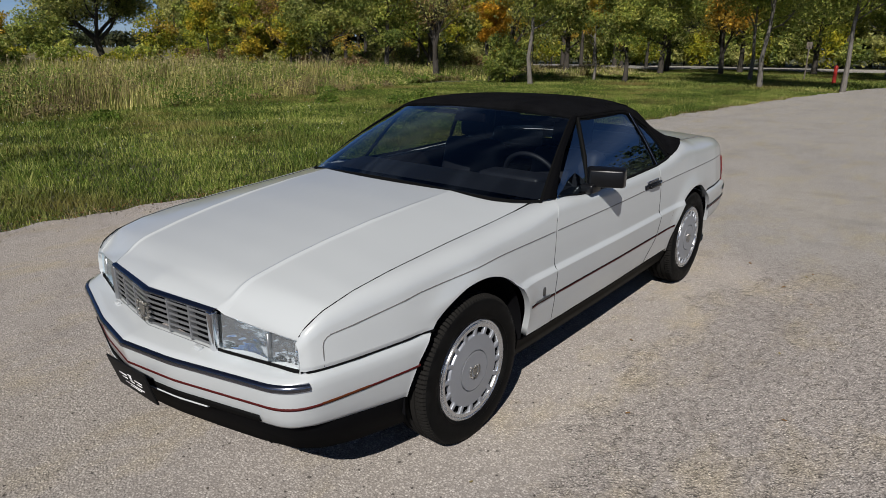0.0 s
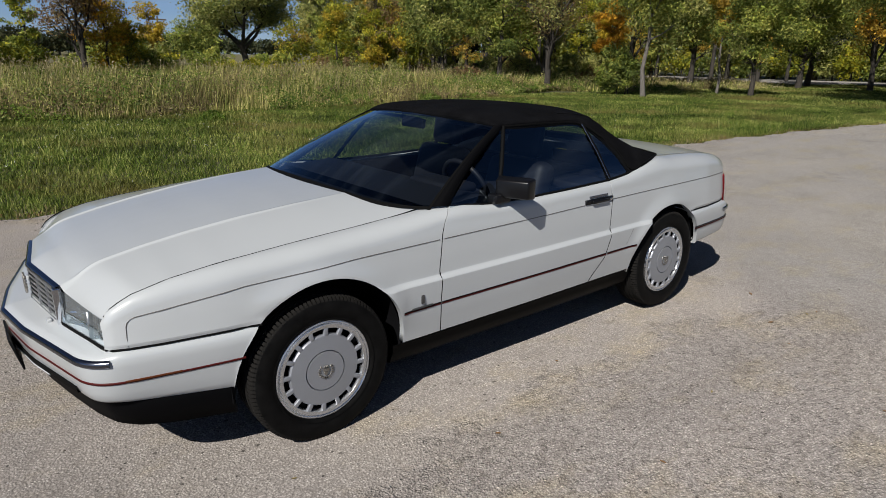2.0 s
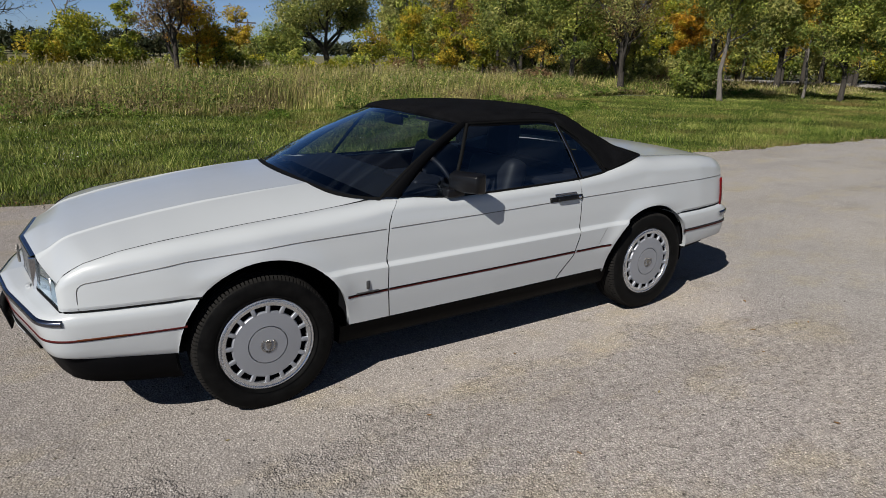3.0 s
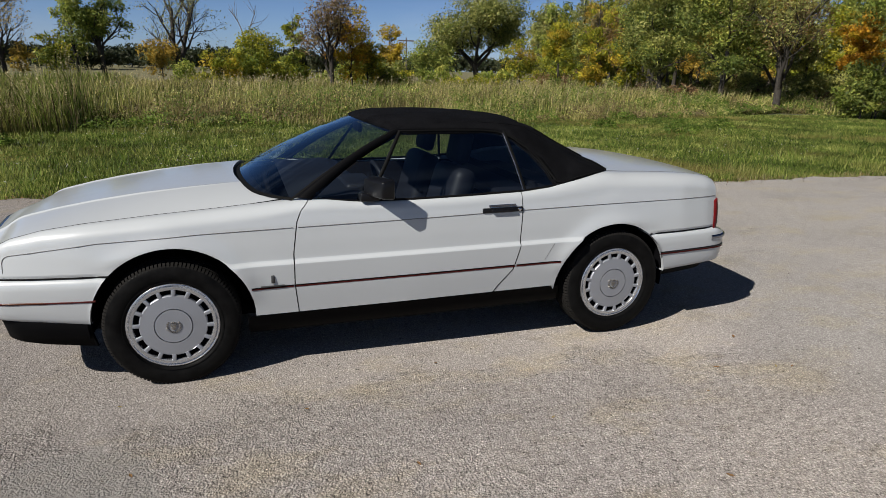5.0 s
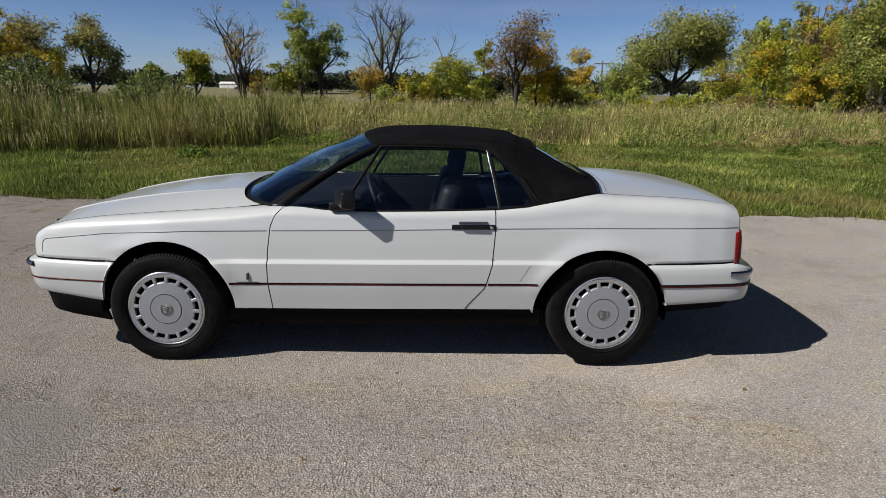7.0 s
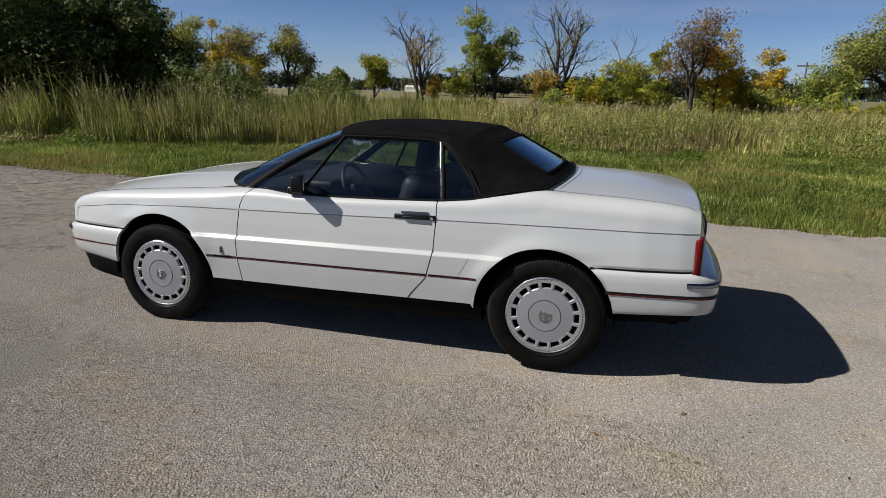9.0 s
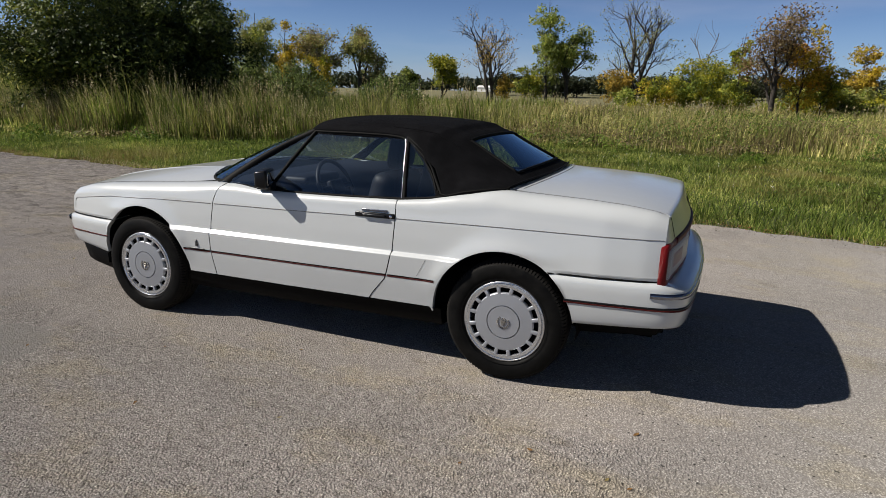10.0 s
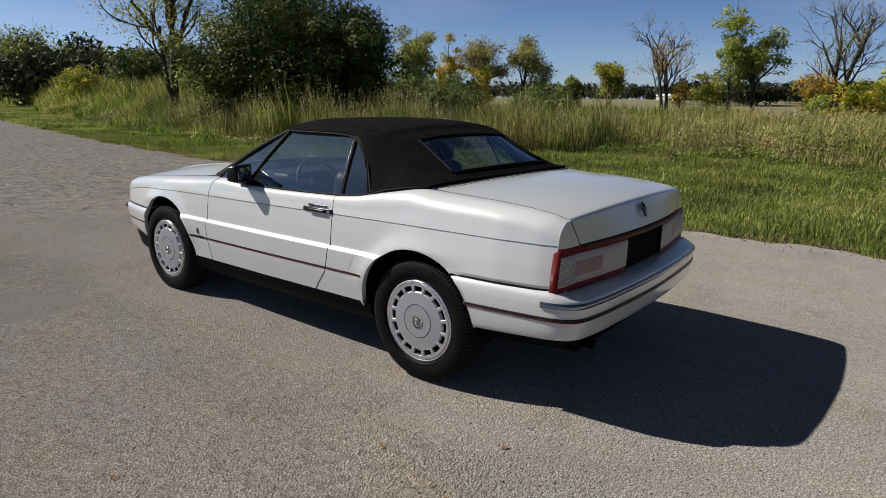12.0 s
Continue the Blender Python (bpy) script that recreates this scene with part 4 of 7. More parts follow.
# by the road
TREES_EAST = [
    (26.8, 35.8, 5.4, 1.4, "poplar", "yelgreen", "yellow"),
    (25.6, 30.6, 9.4, 2.8, "full", "dark", "olive"),
    (24.2, 26.4, 1.5, 1.1, "bush", "rust", None),
    (26.5, 25.9, 9.2, 2.3, "full", "dark", "green"),
    (29.8, 25.4, 8.6, 1.6, "sparse", "tan", "yellow"),
    (27.4, 22.8, 8.0, 1.5, "sparse", "olive", "rust"),
    (29.1, 20.1, 5.8, 1.2, "high", "orange", "yellow"),
    (27.1, 17.7, 2.8, 1.5, "bush", "dark", "green"),
    (26.3, 15.5, 10.5, 3.3, "high", "dark", "green"),
    (40.3, 21.3, 11.0, 3.4, "full", "dark", "olive"),
    (36.0, 23.5, 8.5, 1.8, "sparse", "olive", "yellow"),
    (33.3, 15.5, 7.0, 1.0, "high", "yellow", "ochre"),
    (32.3, 13.1, 7.2, 2.0, "full", "dark", "green"),
    (47.0, 16.9, 11.0, 3.4, "full", "dark", "green"),
    (31.1, 5.8, 10.2, 3.7, "high", "green", "dark"),
    (47.6, 12.6, 7.6, 1.7, "sparse", "ochre", "orange"),
    (52.3, 18.5, 11.5, 3.4, "full", "dark", "green"),
    (53.8, 13.0, 11.0, 3.4, "full", "green", "olive"),
    (29.8, 2.2, 9.6, 3.4, "high", "dark", "green"),
    (52.3, 7.4, 10.5, 3.6, "full", "dark", "green"),
    (47.9, 2.5, 9.6, 3.4, "high", "green", "dark"),
    (40.1, -0.2, 9.4, 3.5, "high", "dark", "green"),
    (38.5, 8.2, 9.8, 3.4, "high", "dark", "green"),
]
for k, (x, y, h, r, kind, leaf, accent) in enumerate(TREES_WEST + TREES_BACK + TREES_EAST):
    wide = {"full": 1.12, "sparse": 1.2, "bare": 1.25, "poplar": 1.15}.get(kind, 1.0)
    tree(x, y, h * (1.06 if kind in ("bare", "poplar") else 1.0), r * wide, kind, leaf, 100 + k, accent)

for k, row in enumerate(((-12.2, 26.5, 2.5, 2.2), (-15.6, 22.6, 2.9, 2.3), (-17.8, 21.0, 3.2, 1.8), (-10.2, 24.2, 1.6, 1.2))):
    willow(*row, 300 + k)


def curved(k, n, marks, values):
    """A value read off a bent line, k of n along it."""
    return float(np.interp(k / (n - 1), marks, values))


rnd_w = random.Random(9)
near_rows = [(curved(k, 46, [0, 0.3, 0.6, 1.0], [74, 79, 72, 50]) + rnd_w.uniform(-5, 6), curved(k, 46, [0, 0.3, 0.6, 1.0], [-22, 20, 52, 96]) + rnd_w.uniform(-3, 3), rnd_w.uniform(11, 17), rnd_w.uniform(3.2, 5.0)) for k in range(46)]
woods("roadside_woods", near_rows[::2], LEAVES["olive"], "dense olive green woods along the road", 0.28, 0.95)
woods("roadside_woods", near_rows[1::2], LEAVES["dark"], "dense green woods along the road", 0.28, 0.95)
# back row in M_FAR leaves: the wood's inner shade is put into their colour
deep_rows = [(curved(k, 30, [0, 0.3, 0.6, 1.0], [86, 92, 84, 60]) + rnd_w.uniform(-3, 3), curved(k, 30, [0, 0.3, 0.6, 1.0], [-26, 22, 58, 104]) + rnd_w.uniform(-2, 2), rnd_w.uniform(9, 14), rnd_w.uniform(4, 5.5)) for k in range(30)]
woods("deep_woods", deep_rows, M_FAR, "back row of the woods across the road, inner shade put into dark leaves", 0.5, 1.0, "bush")
mixed = [(curved(k, 28, [0, 0.5, 1], [36, 46, 62]) + rnd_w.uniform(-3, 3), curved(k, 28, [0, 0.5, 1], [66, 45, 24]) + rnd_w.uniform(-3, 3), rnd_w.uniform(8, 13), rnd_w.uniform(1.5, 2.5)) for k in range(28)]
for k, (leaf, tone) in enumerate((("olive", "olive green"), ("dark", "green"), ("yelgreen", "yellow-green"), ("ochre", "golden ochre"))):
    woods("mixed_woods", mixed[k::4], LEAVES[leaf], f"{tone} woods behind the meadow", 0.14, (0.9, 0.9, 0.8, 0.5)[k], "poplar")
drive_rows = [(-50 - 4.0 * k + rnd_w.uniform(-2, 2), 23 + 3.0 * k + rnd_w.uniform(-3, 3), rnd_w.uniform(5.5, 8.5), rnd_w.uniform(2.4, 3.6)) for k in range(14)]
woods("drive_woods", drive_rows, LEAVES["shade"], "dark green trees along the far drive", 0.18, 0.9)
back_rows = [(-66 - 3.4 * k + rnd_w.uniform(-2, 2), 20 + 6.0 * k + rnd_w.uniform(-3, 3), rnd_w.uniform(6, 9), rnd_w.uniform(3.5, 4.8)) for k in range(16)]
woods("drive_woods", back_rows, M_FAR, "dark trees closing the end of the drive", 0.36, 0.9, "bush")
# the trees that the side windows mirror
yard_rows = [(33 + 0.7 * k + rnd_w.uniform(-1, 2), -11.5 - 2.4 * k + rnd_w.uniform(-1, 1), rnd_w.uniform(9, 12.5), rnd_w.uniform(2.8, 3.8)) for k in range(13)]
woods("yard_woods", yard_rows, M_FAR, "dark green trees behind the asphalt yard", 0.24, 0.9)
brush = [(curved(k, 36, [0, 0.4, 1], [26, 29, 36]) + rnd_w.uniform(-1.2, 1.2), curved(k, 36, [0, 0.4, 1], [52, 33, 24]) + rnd_w.uniform(-1.2, 1.2), rnd_w.uniform(1.2, 2.6), rnd_w.uniform(0.9, 1.6)) for k in range(36)]
woods("wood_edge_brush", brush[::2], LEAVES["olive"], "olive brush at the foot of the trees", 0.09, 0.6)
woods("wood_edge_brush", brush[1::4], LEAVES["rust"], "brown brush at the foot of the trees", 0.09, 0.4)
woods("wood_edge_brush", brush[3::4], LEAVES["dark"], "dark green brush at the foot of the trees", 0.09, 0.6)
undergrowth = [(curved(k, 60, [0, 0.25, 0.5, 0.75, 1], [67, 70, 73, 68, 55]) + rnd_w.uniform(-0.8, 1.2), -26 + k * 2.1, rnd_w.uniform(2.6, 5.5), rnd_w.uniform(1.8, 2.8)) for k in range(60)]
woods("roadside_bushes", undergrowth[::3], LEAVES["olive"], "olive undergrowth at the edge of the woods", 0.18, 0.55, "bush")
woods("roadside_bushes", undergrowth[1::3], LEAVES["dark"], "dark undergrowth at the edge of the woods", 0.18, 0.55, "bush")
woods("roadside_bushes", undergrowth[2::3], LEAVES["yelgreen"], "yellowing undergrowth at the edge of the woods", 0.18, 0.55, "bush")
hedge = [(-4 + k * 1.5 + rnd_w.uniform(-0.8, 0.8), 56 - 0.2 * k + rnd_w.uniform(-3, 3), rnd_w.uniform(1.6, 3.2), rnd_w.uniform(1.3, 2.1)) for k in range(26)]
woods("meadow_hedge", hedge[::2], LEAVES["green"], "green bushes behind the meadow", 0.12, 0.7)
woods("meadow_bushes", hedge[1::2], LEAVES["yelgreen"], "yellow-green bushes behind the meadow", 0.12, 0.7)


def ring_of_trees(a0, a1, n, near, far, low, high, wide):
    """Trees along an arc round the yard: angles in degrees, distances, heights, radii."""
    rows = []
    for k in range(n):
        a, d = radians(a0 + (a1 - a0) * k / (n - 1)), rnd_w.uniform(near, far)
        rows.append((d * math.cos(a), d * math.sin(a), rnd_w.uniform(low, high), rnd_w.uniform(*wide)))
    return rows


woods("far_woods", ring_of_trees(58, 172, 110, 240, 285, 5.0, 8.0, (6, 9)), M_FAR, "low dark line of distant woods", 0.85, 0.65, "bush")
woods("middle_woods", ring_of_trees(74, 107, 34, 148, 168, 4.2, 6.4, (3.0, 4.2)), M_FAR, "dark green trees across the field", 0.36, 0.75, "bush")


# ---- small things in the distance ----
def white_metal():
    return material("white_metal", 0.4, color=(0.75, 0.75, 0.74))


M_WHITE = white_metal()
M_RED = material("red_paint", 0.4, color=(0.42, 0.03, 0.02))
M_POLE = mat_bark("weathered_pole", (0.10, 0.085, 0.07), (0.20, 0.17, 0.14))


def child(name, verts, faces, mat, parent, smooth=False):
    ob = new(name, mesh_from(name, verts, faces, mat, smooth))
    ob.parent = parent
    return ob


def block_mesh(x0, x1, y0, y1, z0, z1):
    v = [(x, y, z) for x in (x0, x1) for y in (y0, y1) for z in (z0, z1)]
    return v, [(0, 1, 3, 2), (4, 6, 7, 5), (0, 4, 5, 1), (2, 3, 7, 6), (0, 2, 6, 4), (1, 5, 7, 3)]


def far_things():
    shed = tagged(new("shed"), "long low white farm shed far across the field", "shed")
    shed.location = (-57.5, 176.5, 2.4)
    child("wall", *block_mesh(-3, 3, -2, 2, 0, 1.2), M_WHITE, shed)
    v = [(-3.2, -2.2, 1.2), (3.2, -2.2, 1.2), (3.2, 0, 1.8), (-3.2, 0, 1.8), (-3.2, 2.2, 1.2), (3.2, 2.2, 1.2)]
    child("roof", v, [(0, 1, 2, 3), (3, 2, 5, 4)], M_WHITE, shed)
    pole = tagged(new("utility_pole"), "wooden utility pole with a crossarm", "pole")
    pole.location = (27.7, 102.5, 0)
    v, f = tube([(0, 0, -0.1), (0, 0, 7.5)], [0.16, 0.11], 8)
    child("pole", v, f, M_POLE, pole, True)
    child("crossarm", *block_mesh(-1.3, 1.3, -0.06, 0.06, 6.9, 7.1), M_POLE, pole)
    sign = tagged(new("road_sign"), "small grey back of a road sign on a post", "sign")
    sign.location = (42.3, 6.1, 0)
    v, f = tube([(0, 0, -0.1), (0, 0, 2.2)], [0.04, 0.04], 6)
    child("post", v, f, M_POLE, sign, True)
    child("panel", *block_mesh(-0.03, 0.03, -0.15, 0.15, 1.8, 2.2), M_POLE, sign)
    hydrant = tagged(new("hydrant"), "red standpipe hydrant in the shade of trees", "hydrant")
    hydrant.location = (37.7, 3.8, 0)
    hydrant.scale = (0.75, 0.75, 0.9)
    v, f = tube([(0, 0, -0.1), (0, 0, 0.25), (0, 0, 0.8), (0, 0, 0.95), (0, 0, 1.05)], [0.16, 0.13, 0.12, 0.16, 0.05], 10)
    child("barrel", v, f, M_RED, hydrant, True)
    child("nozzle", *block_mesh(-0.22, 0.22, -0.07, 0.07, 0.6, 0.75), M_RED, hydrant)


far_things()

# ---- car: materials ----
def mat_paint():
    tone = (0.535, 0.557, 0.566)
    m = material("pearl_white_paint", 0.34, color=tone, Coat_Weight=1.0, Coat_Roughness=0.14, Coat_IOR=1.6)
    w = Web(m)
    w.color(w.mix(1.0, tone, w.ramp(w.noise(1.3, 5, 0.6), [(0.3, 0.97), (0.7, 1.0)]), "MULTIPLY"))
    w.rough(w.ramp(w.noise(6, 6, 0.7), [(0.3, 0.30), (0.75, 0.42)]))
    return m


def mat_fabric():
    m = material("black_canvas", 0.92, color=(0.003, 0.003, 0.0035), Specular_IOR_Level=0.04)
    w = Web(m)
    n = w.noise(3.5, 5, 0.6)
    crease = w.noise(2.2, 3, 0.5, w.stretched(0.6, 2.4, 1.0))
    weave = w.noise(900, 2, 0.5)
    w.color(w.ramp(w.noise(7, 6, 0.7), [(0.3, (0.0032, 0.0032, 0.0038)), (0.7, (0.0085, 0.0086, 0.0097))]))
    w.bump(w.math("ADD", w.math("ADD", w.math("MULTIPLY", n, 0.8), w.math("MULTIPLY", crease, 2.2)), w.math("MULTIPLY", weave, 0.15)), 0.55, 0.016)
    return m


def mat_tyre():
    m = material("tyre_rubber", 0.7, color=(0.018, 0.018, 0.018), Specular_IOR_Level=0.07)
    w = Web(m)
    n = w.noise(18, 5, 0.65)
    w.color(w.ramp(n, [(0.3, (0.0035, 0.0035, 0.0035)), (0.75, (0.010, 0.0097, 0.0094))]))
    w.rough(w.ramp(n, [(0.3, 0.38), (0.7, 0.7)]))
    w.bump(n, 0.15, 0.003)
    return m


def mat_lamp_lens(name, color, pitch):
    m = material(name, 0.28, color=color, Specular_IOR_Level=0.2)
    w = Web(m)
    wave = w.nodes.new("ShaderNodeTexWave")
    wave.bands_direction = "Z"
    wave.inputs["Scale"].default_value = pitch
    w.link(w.where, wave.inputs["Vector"])
    w.bump(wave.outputs["Fac"], 0.5, 0.003)
    return m


M_PAINT = mat_paint()
M_CANVAS = mat_fabric()
M_TYRE = mat_tyre()
M_TREAD = material("dusty_tread", 0.95, color=(0.016, 0.015, 0.0138), Specular_IOR_Level=0.1)
M_BLACK = material("black_plastic", 0.6, color=(0.0025, 0.0025, 0.003), Specular_IOR_Level=0.08)
M_GLOSS = material("gloss_black_trim", 0.28, color=(0.006, 0.006, 0.007), Specular_IOR_Level=0.35)
M_SEAL = material("rubber_seal", 0.7, color=(0.003, 0.003, 0.003), Specular_IOR_Level=0.12)
M_DARK = material("dark_inside", 0.9, color=(0.004, 0.004, 0.005), Specular_IOR_Level=0.1)
M_CHROME = material("chrome", 0.08, 1.0, (0.78, 0.78, 0.80))
M_STRIP = material("dark_chrome_strip", 0.2, 1.0, (0.26, 0.27, 0.32))
M_SILVER = material("silver_wheel_paint", 0.4, 0.5, (0.37, 0.385, 0.42))
M_CREST = material("worn_crest", 0.32, 0.8, (0.34, 0.32, 0.29))
M_RIM = material("bright_rim", 0.22, 0.8, (0.66, 0.67, 0.69))
M_GRILLE = material("grey_satin_grille", 0.34, 0.65, (0.30, 0.305, 0.315))
M_RED_LINE = material("dark_red_line", 0.5, color=(0.070, 0.008, 0.007), Specular_IOR_Level=0.15)
M_AMBER = material("amber_marker", 0.3, color=(0.085, 0.022, 0.006), Specular_IOR_Level=0.2)
M_LINE = material("grey_coach_line", 0.6, color=(0.14, 0.135, 0.13))
M_LEATHER = material("charcoal_leather", 0.55, color=(0.009, 0.010, 0.014), Specular_IOR_Level=0.3)
M_RED_LENS = mat_lamp_lens("red_lens", (0.15, 0.004, 0.006), 120)
M_CLEAR_LENS = mat_lamp_lens("ribbed_clear_lens", (0.50, 0.475, 0.465), 60)
M_RIB = material("white_lens_rib", 0.3, color=(0.62, 0.60, 0.60))
M_RIB_GAP = material("grey_lens_groove", 0.5, color=(0.16, 0.14, 0.145))
M_PINK_LENS = mat_lamp_lens("smoky_pink_lens", (0.34, 0.22, 0.22), 60)


def mat_pane(name, tint, power=1.5, strength=0.85, least=0.085):
    """A thin pane: clear with a tint, and a gloss that grows towards a grazing view."""
    m = bpy.data.materials.new(name)
    m.use_nodes = True
    w = Web(m)
    w.nodes.remove(w.bsdf)
    clear, gloss, mixer, lw = (w.nodes.new("ShaderNode" + n) for n in ("BsdfTransparent", "BsdfGlossy", "MixShader", "LayerWeight"))
    clear.inputs["Color"].default_value = (*tint, 1)
    gloss.inputs["Roughness"].default_value = 0.0
    gloss.inputs["Color"].default_value = (0.74, 0.90, 1.0, 1)
    lw.inputs["Blend"].default_value = 0.5
    amount = w.math("ADD", w.math("MULTIPLY", w.math("POWER", lw.outputs["Facing"], power), strength), least)
    w.link(amount, mixer.inputs["Fac"])
    w.link(clear.outputs[0], mixer.inputs[1])
    w.link(gloss.outputs[0], mixer.inputs[2])
    w.link(mixer.outputs[0], w.nodes["Material Output"].inputs["Surface"])
    return m


M_GLASS = mat_pane("tinted_glass", (0.64, 0.72, 0.78), 1.5, 0.85, 0.070)
M_SCREEN = mat_pane("tinted_screen", (0.70, 0.77, 0.80), 2.4, 0.85, 0.04)
M_BACK_GLASS = mat_pane("rear_glass", (0.66, 0.72, 0.74), 2.8, 0.85, 0.04)
M_LAMP_GLASS = mat_pane("headlight_glass", (0.95, 0.96, 0.97))
def mat_reflector():
    m = material("headlight_reflector", 0.09, 0.93, (0.90, 0.92, 0.95))
    w = Web(m)
    w.bump(w.math("ADD", w.noise(13, 2, 0.4, w.stretched(1, 1, 2.2)), w.math("MULTIPLY", w.noise(90, 1, 0.5, w.stretched(1, 1, 0.12)), 0.08)), 0.7, 0.02)
    return m


M_REFLECTOR = mat_reflector()
M_BADGE = material("dark_metal_badge", 0.35, 0.6, (0.10, 0.10, 0.10))
M_MIRROR = material("mirror_glass", 0.01, 1.0, (0.85, 0.85, 0.87))
M_PLATE = material("black_plate", 0.6, color=(0.004, 0.004, 0.0045), Specular_IOR_Level=0.2)
M_WHITE_BAR = material("white_bars", 0.5, color=(0.75, 0.75, 0.75))

# ---- car: shape ----
RAKE = 0.0118                       # the body stands this much higher per metre towards the tail
CAR_Y = 0.022
FRONT_HUB, REAR_HUB = (0.0, 0.318), (2.525, 0.332)
ARCH_F, ARCH_R = (0.012, 0.335, 0.388), (2.503, 0.300, 0.386)     # x, z, radius, before the rake
SPLIT, SILL = 0.540, 0.328


def flank(x):
    """Half the width at the crease."""
    return np.interp(x, [-0.80, -0.785, -0.765, -0.74, -0.70, -0.6, -0.39, 0, 0.5, 1.3, 2.0, 2.525, 3.0, 3.2, 3.28, 3.30],
                     [0.745, 0.765, 0.787, 0.800, 0.813, 0.838, 0.875, 0.905, 0.915, 0.92, 0.915, 0.91, 0.887, 0.860, 0.838, 0.825])


def side(x, z):
    """Half the width at x and height z: tumblehome, the ledge between the wheels, and the flares round the arches."""
    x, z = np.asarray(x, float), np.asarray(z, float)
    low = np.interp(z, [0.18, 0.328, 0.45, 0.55, 0.60], [-0.07, -0.033, -0.012, -0.003, 0])
    ledge = np.interp(z, [0.602, 0.622, 0.70, 0.80, 0.86, 0.90, 0.93, 0.99], [0, -0.022, -0.024, -0.031, -0.042, -0.059, -0.084, -0.15])
    plain = np.interp(z, [0.602, 0.622, 0.70, 0.80, 0.86, 0.90, 0.93, 0.99], [0, -0.004, -0.013, -0.028, -0.041, -0.059, -0.084, -0.15])
    between = np.clip((x + 0.25) / 0.45, 0, 1) * np.clip((2.75 - x) / 0.45, 0, 1)
    y = flank(x) + np.where(z < 0.60, low, ledge * between + plain * (1 - between))
    beyond = np.clip((-0.27 - x) / 0.04, 0, 1) + np.clip((x - 2.74) / 0.04, 0, 1)
    y = y - 0.011 * beyond * np.clip((0.618 - z) / 0.012, 0, 1)
    for cx, cz, r in (ARCH_F, ARCH_R):
        d = np.hypot(x - cx, z - cz) - r
        outer = np.where((x - cx) * (1.25 - cx) < 0, np.clip((z - 0.63) / 0.06, 0, 1), np.clip((z - 0.38) / 0.15, 0, 1))
        y = y + 0.015 * np.exp(-(np.maximum(d, 0) / 0.055) ** 2) * outer
    return y


TOPLINE = np.array([(-0.80, 0.738, 0.690), (-0.785, 0.742, 0.700), (-0.765, 0.750, 0.735), (-0.74, 0.757, 0.758), (-0.68, 0.763, 0.788), (-0.55, 0.768, 0.820), (-0.37, 0.770, 0.843),
                    (-0.05, 0.770, 0.868), (0.26, 0.770, 0.887), (0.42, 0.769, 0.899), (0.52, 0.768, 0.910), (0.57, 0.768, 0.917), (0.64, 0.785, 0.919),
                    (0.72, 0.815, 0.913), (0.93, 0.842, 0.893), (1.23, 0.845, 0.889), (1.55, 0.845, 0.893), (1.89, 0.842, 0.901), (2.07, 0.836, 0.917),
                    (2.24, 0.818, 0.950), (2.40, 0.785, 0.977), (2.47, 0.757, 0.984), (2.6, 0.737, 0.974), (2.9, 0.732, 0.960), (3.1, 0.728, 0.944),
                    (3.225, 0.722, 0.925), (3.28, 0.718, 0.905), (3.30, 0.715, 0.895)])


def top_y(x):
    return np.interp(x, TOPLINE[:, 0], TOPLINE[:, 1])


def top_z(x):
    return np.interp(x, TOPLINE[:, 0], TOPLINE[:, 2])


def door_front(z):
    return np.interp(z, [0.33, 0.49, 0.65, 0.81, 0.87, 0.91, 0.94], [0.618, 0.602, 0.603, 0.625, 0.650, 0.690, 0.72])


def door_rear(z):
    return np.interp(z, [0.33, 0.36, 0.465, 0.60, 0.80, 0.91], [1.725, 1.745, 1.836, 1.873, 1.887, 1.884])


def arch_z(x, arch):
    cx, cz, r = arch
    return cz + np.sqrt(np.maximum(r * r - (x - cx) ** 2, 0))


def section(x, zlo):
    """The flank's section at x from zlo to the top line: rows of (y, z), negative y."""
    zt, yt = float(top_z(x)), float(top_y(x))
    drop = float(np.interp(x, [-0.78, -0.6, 0.4, 0.9, 1.9, 2.4, 3.0], [0.05, 0.07, 0.075, 0.05, 0.055, 0.11, 0.10]))
    zs = zt - drop
    rows = np.concatenate([np.linspace(min(zlo, 0.59), 0.597, 9), np.array([0.6005, 0.6025, 0.612, 0.6215, 0.6235, 0.634]), np.linspace(0.645, zs, 12)])
    rows = np.maximum(rows, zlo + 0.0006 * np.arange(len(rows)))
    rows = np.minimum(rows, zs)
    ys = side(np.full(len(rows), x), rows)
    y0 = ys[-1]
    a = np.linspace(0, np.pi / 2, 9)[1:]
    y = np.concatenate([ys, yt + (y0 - yt) * np.cos(a)])
    z = np.concatenate([rows, zs + drop * np.sin(a)])
    return -y, z


car = new("car")
car.location = (0, CAR_Y, 0)
tagged(car, "white two-seat convertible with raised black canvas top parked on asphalt", "car")


def part(name, data, mat, parent=None, label="", flip=False, rake=True, smooth=True):
    """Links verts and faces as one mesh under the car or one of its parts; flip mirrors it to the other flank."""
    v, f = data
    v = np.array([tuple(p) for p in v], float) if not isinstance(v, np.ndarray) else v.astype(float)
    f = [tuple(q) for q in f]
    if rake:
        v[:, 2] += RAKE * v[:, 0]
    if flip:
        v[:, 1] *= -1
        f = [q[::-1] for q in f]
    me = bpy.data.meshes.new(name)
    me.from_pydata(v.tolist(), [], f)
    me.polygons.foreach_set("use_smooth", [smooth] * len(f))
    me.materials.append(mat)
    me.update()
    ob = new(name, me)
    ob.parent = parent or car
    if label:
        tagged(ob, label)
    return ob


def both(name, data, mat, label=""):
    return [part(name, data, mat, None, label, flip) for flip in (False, True)]


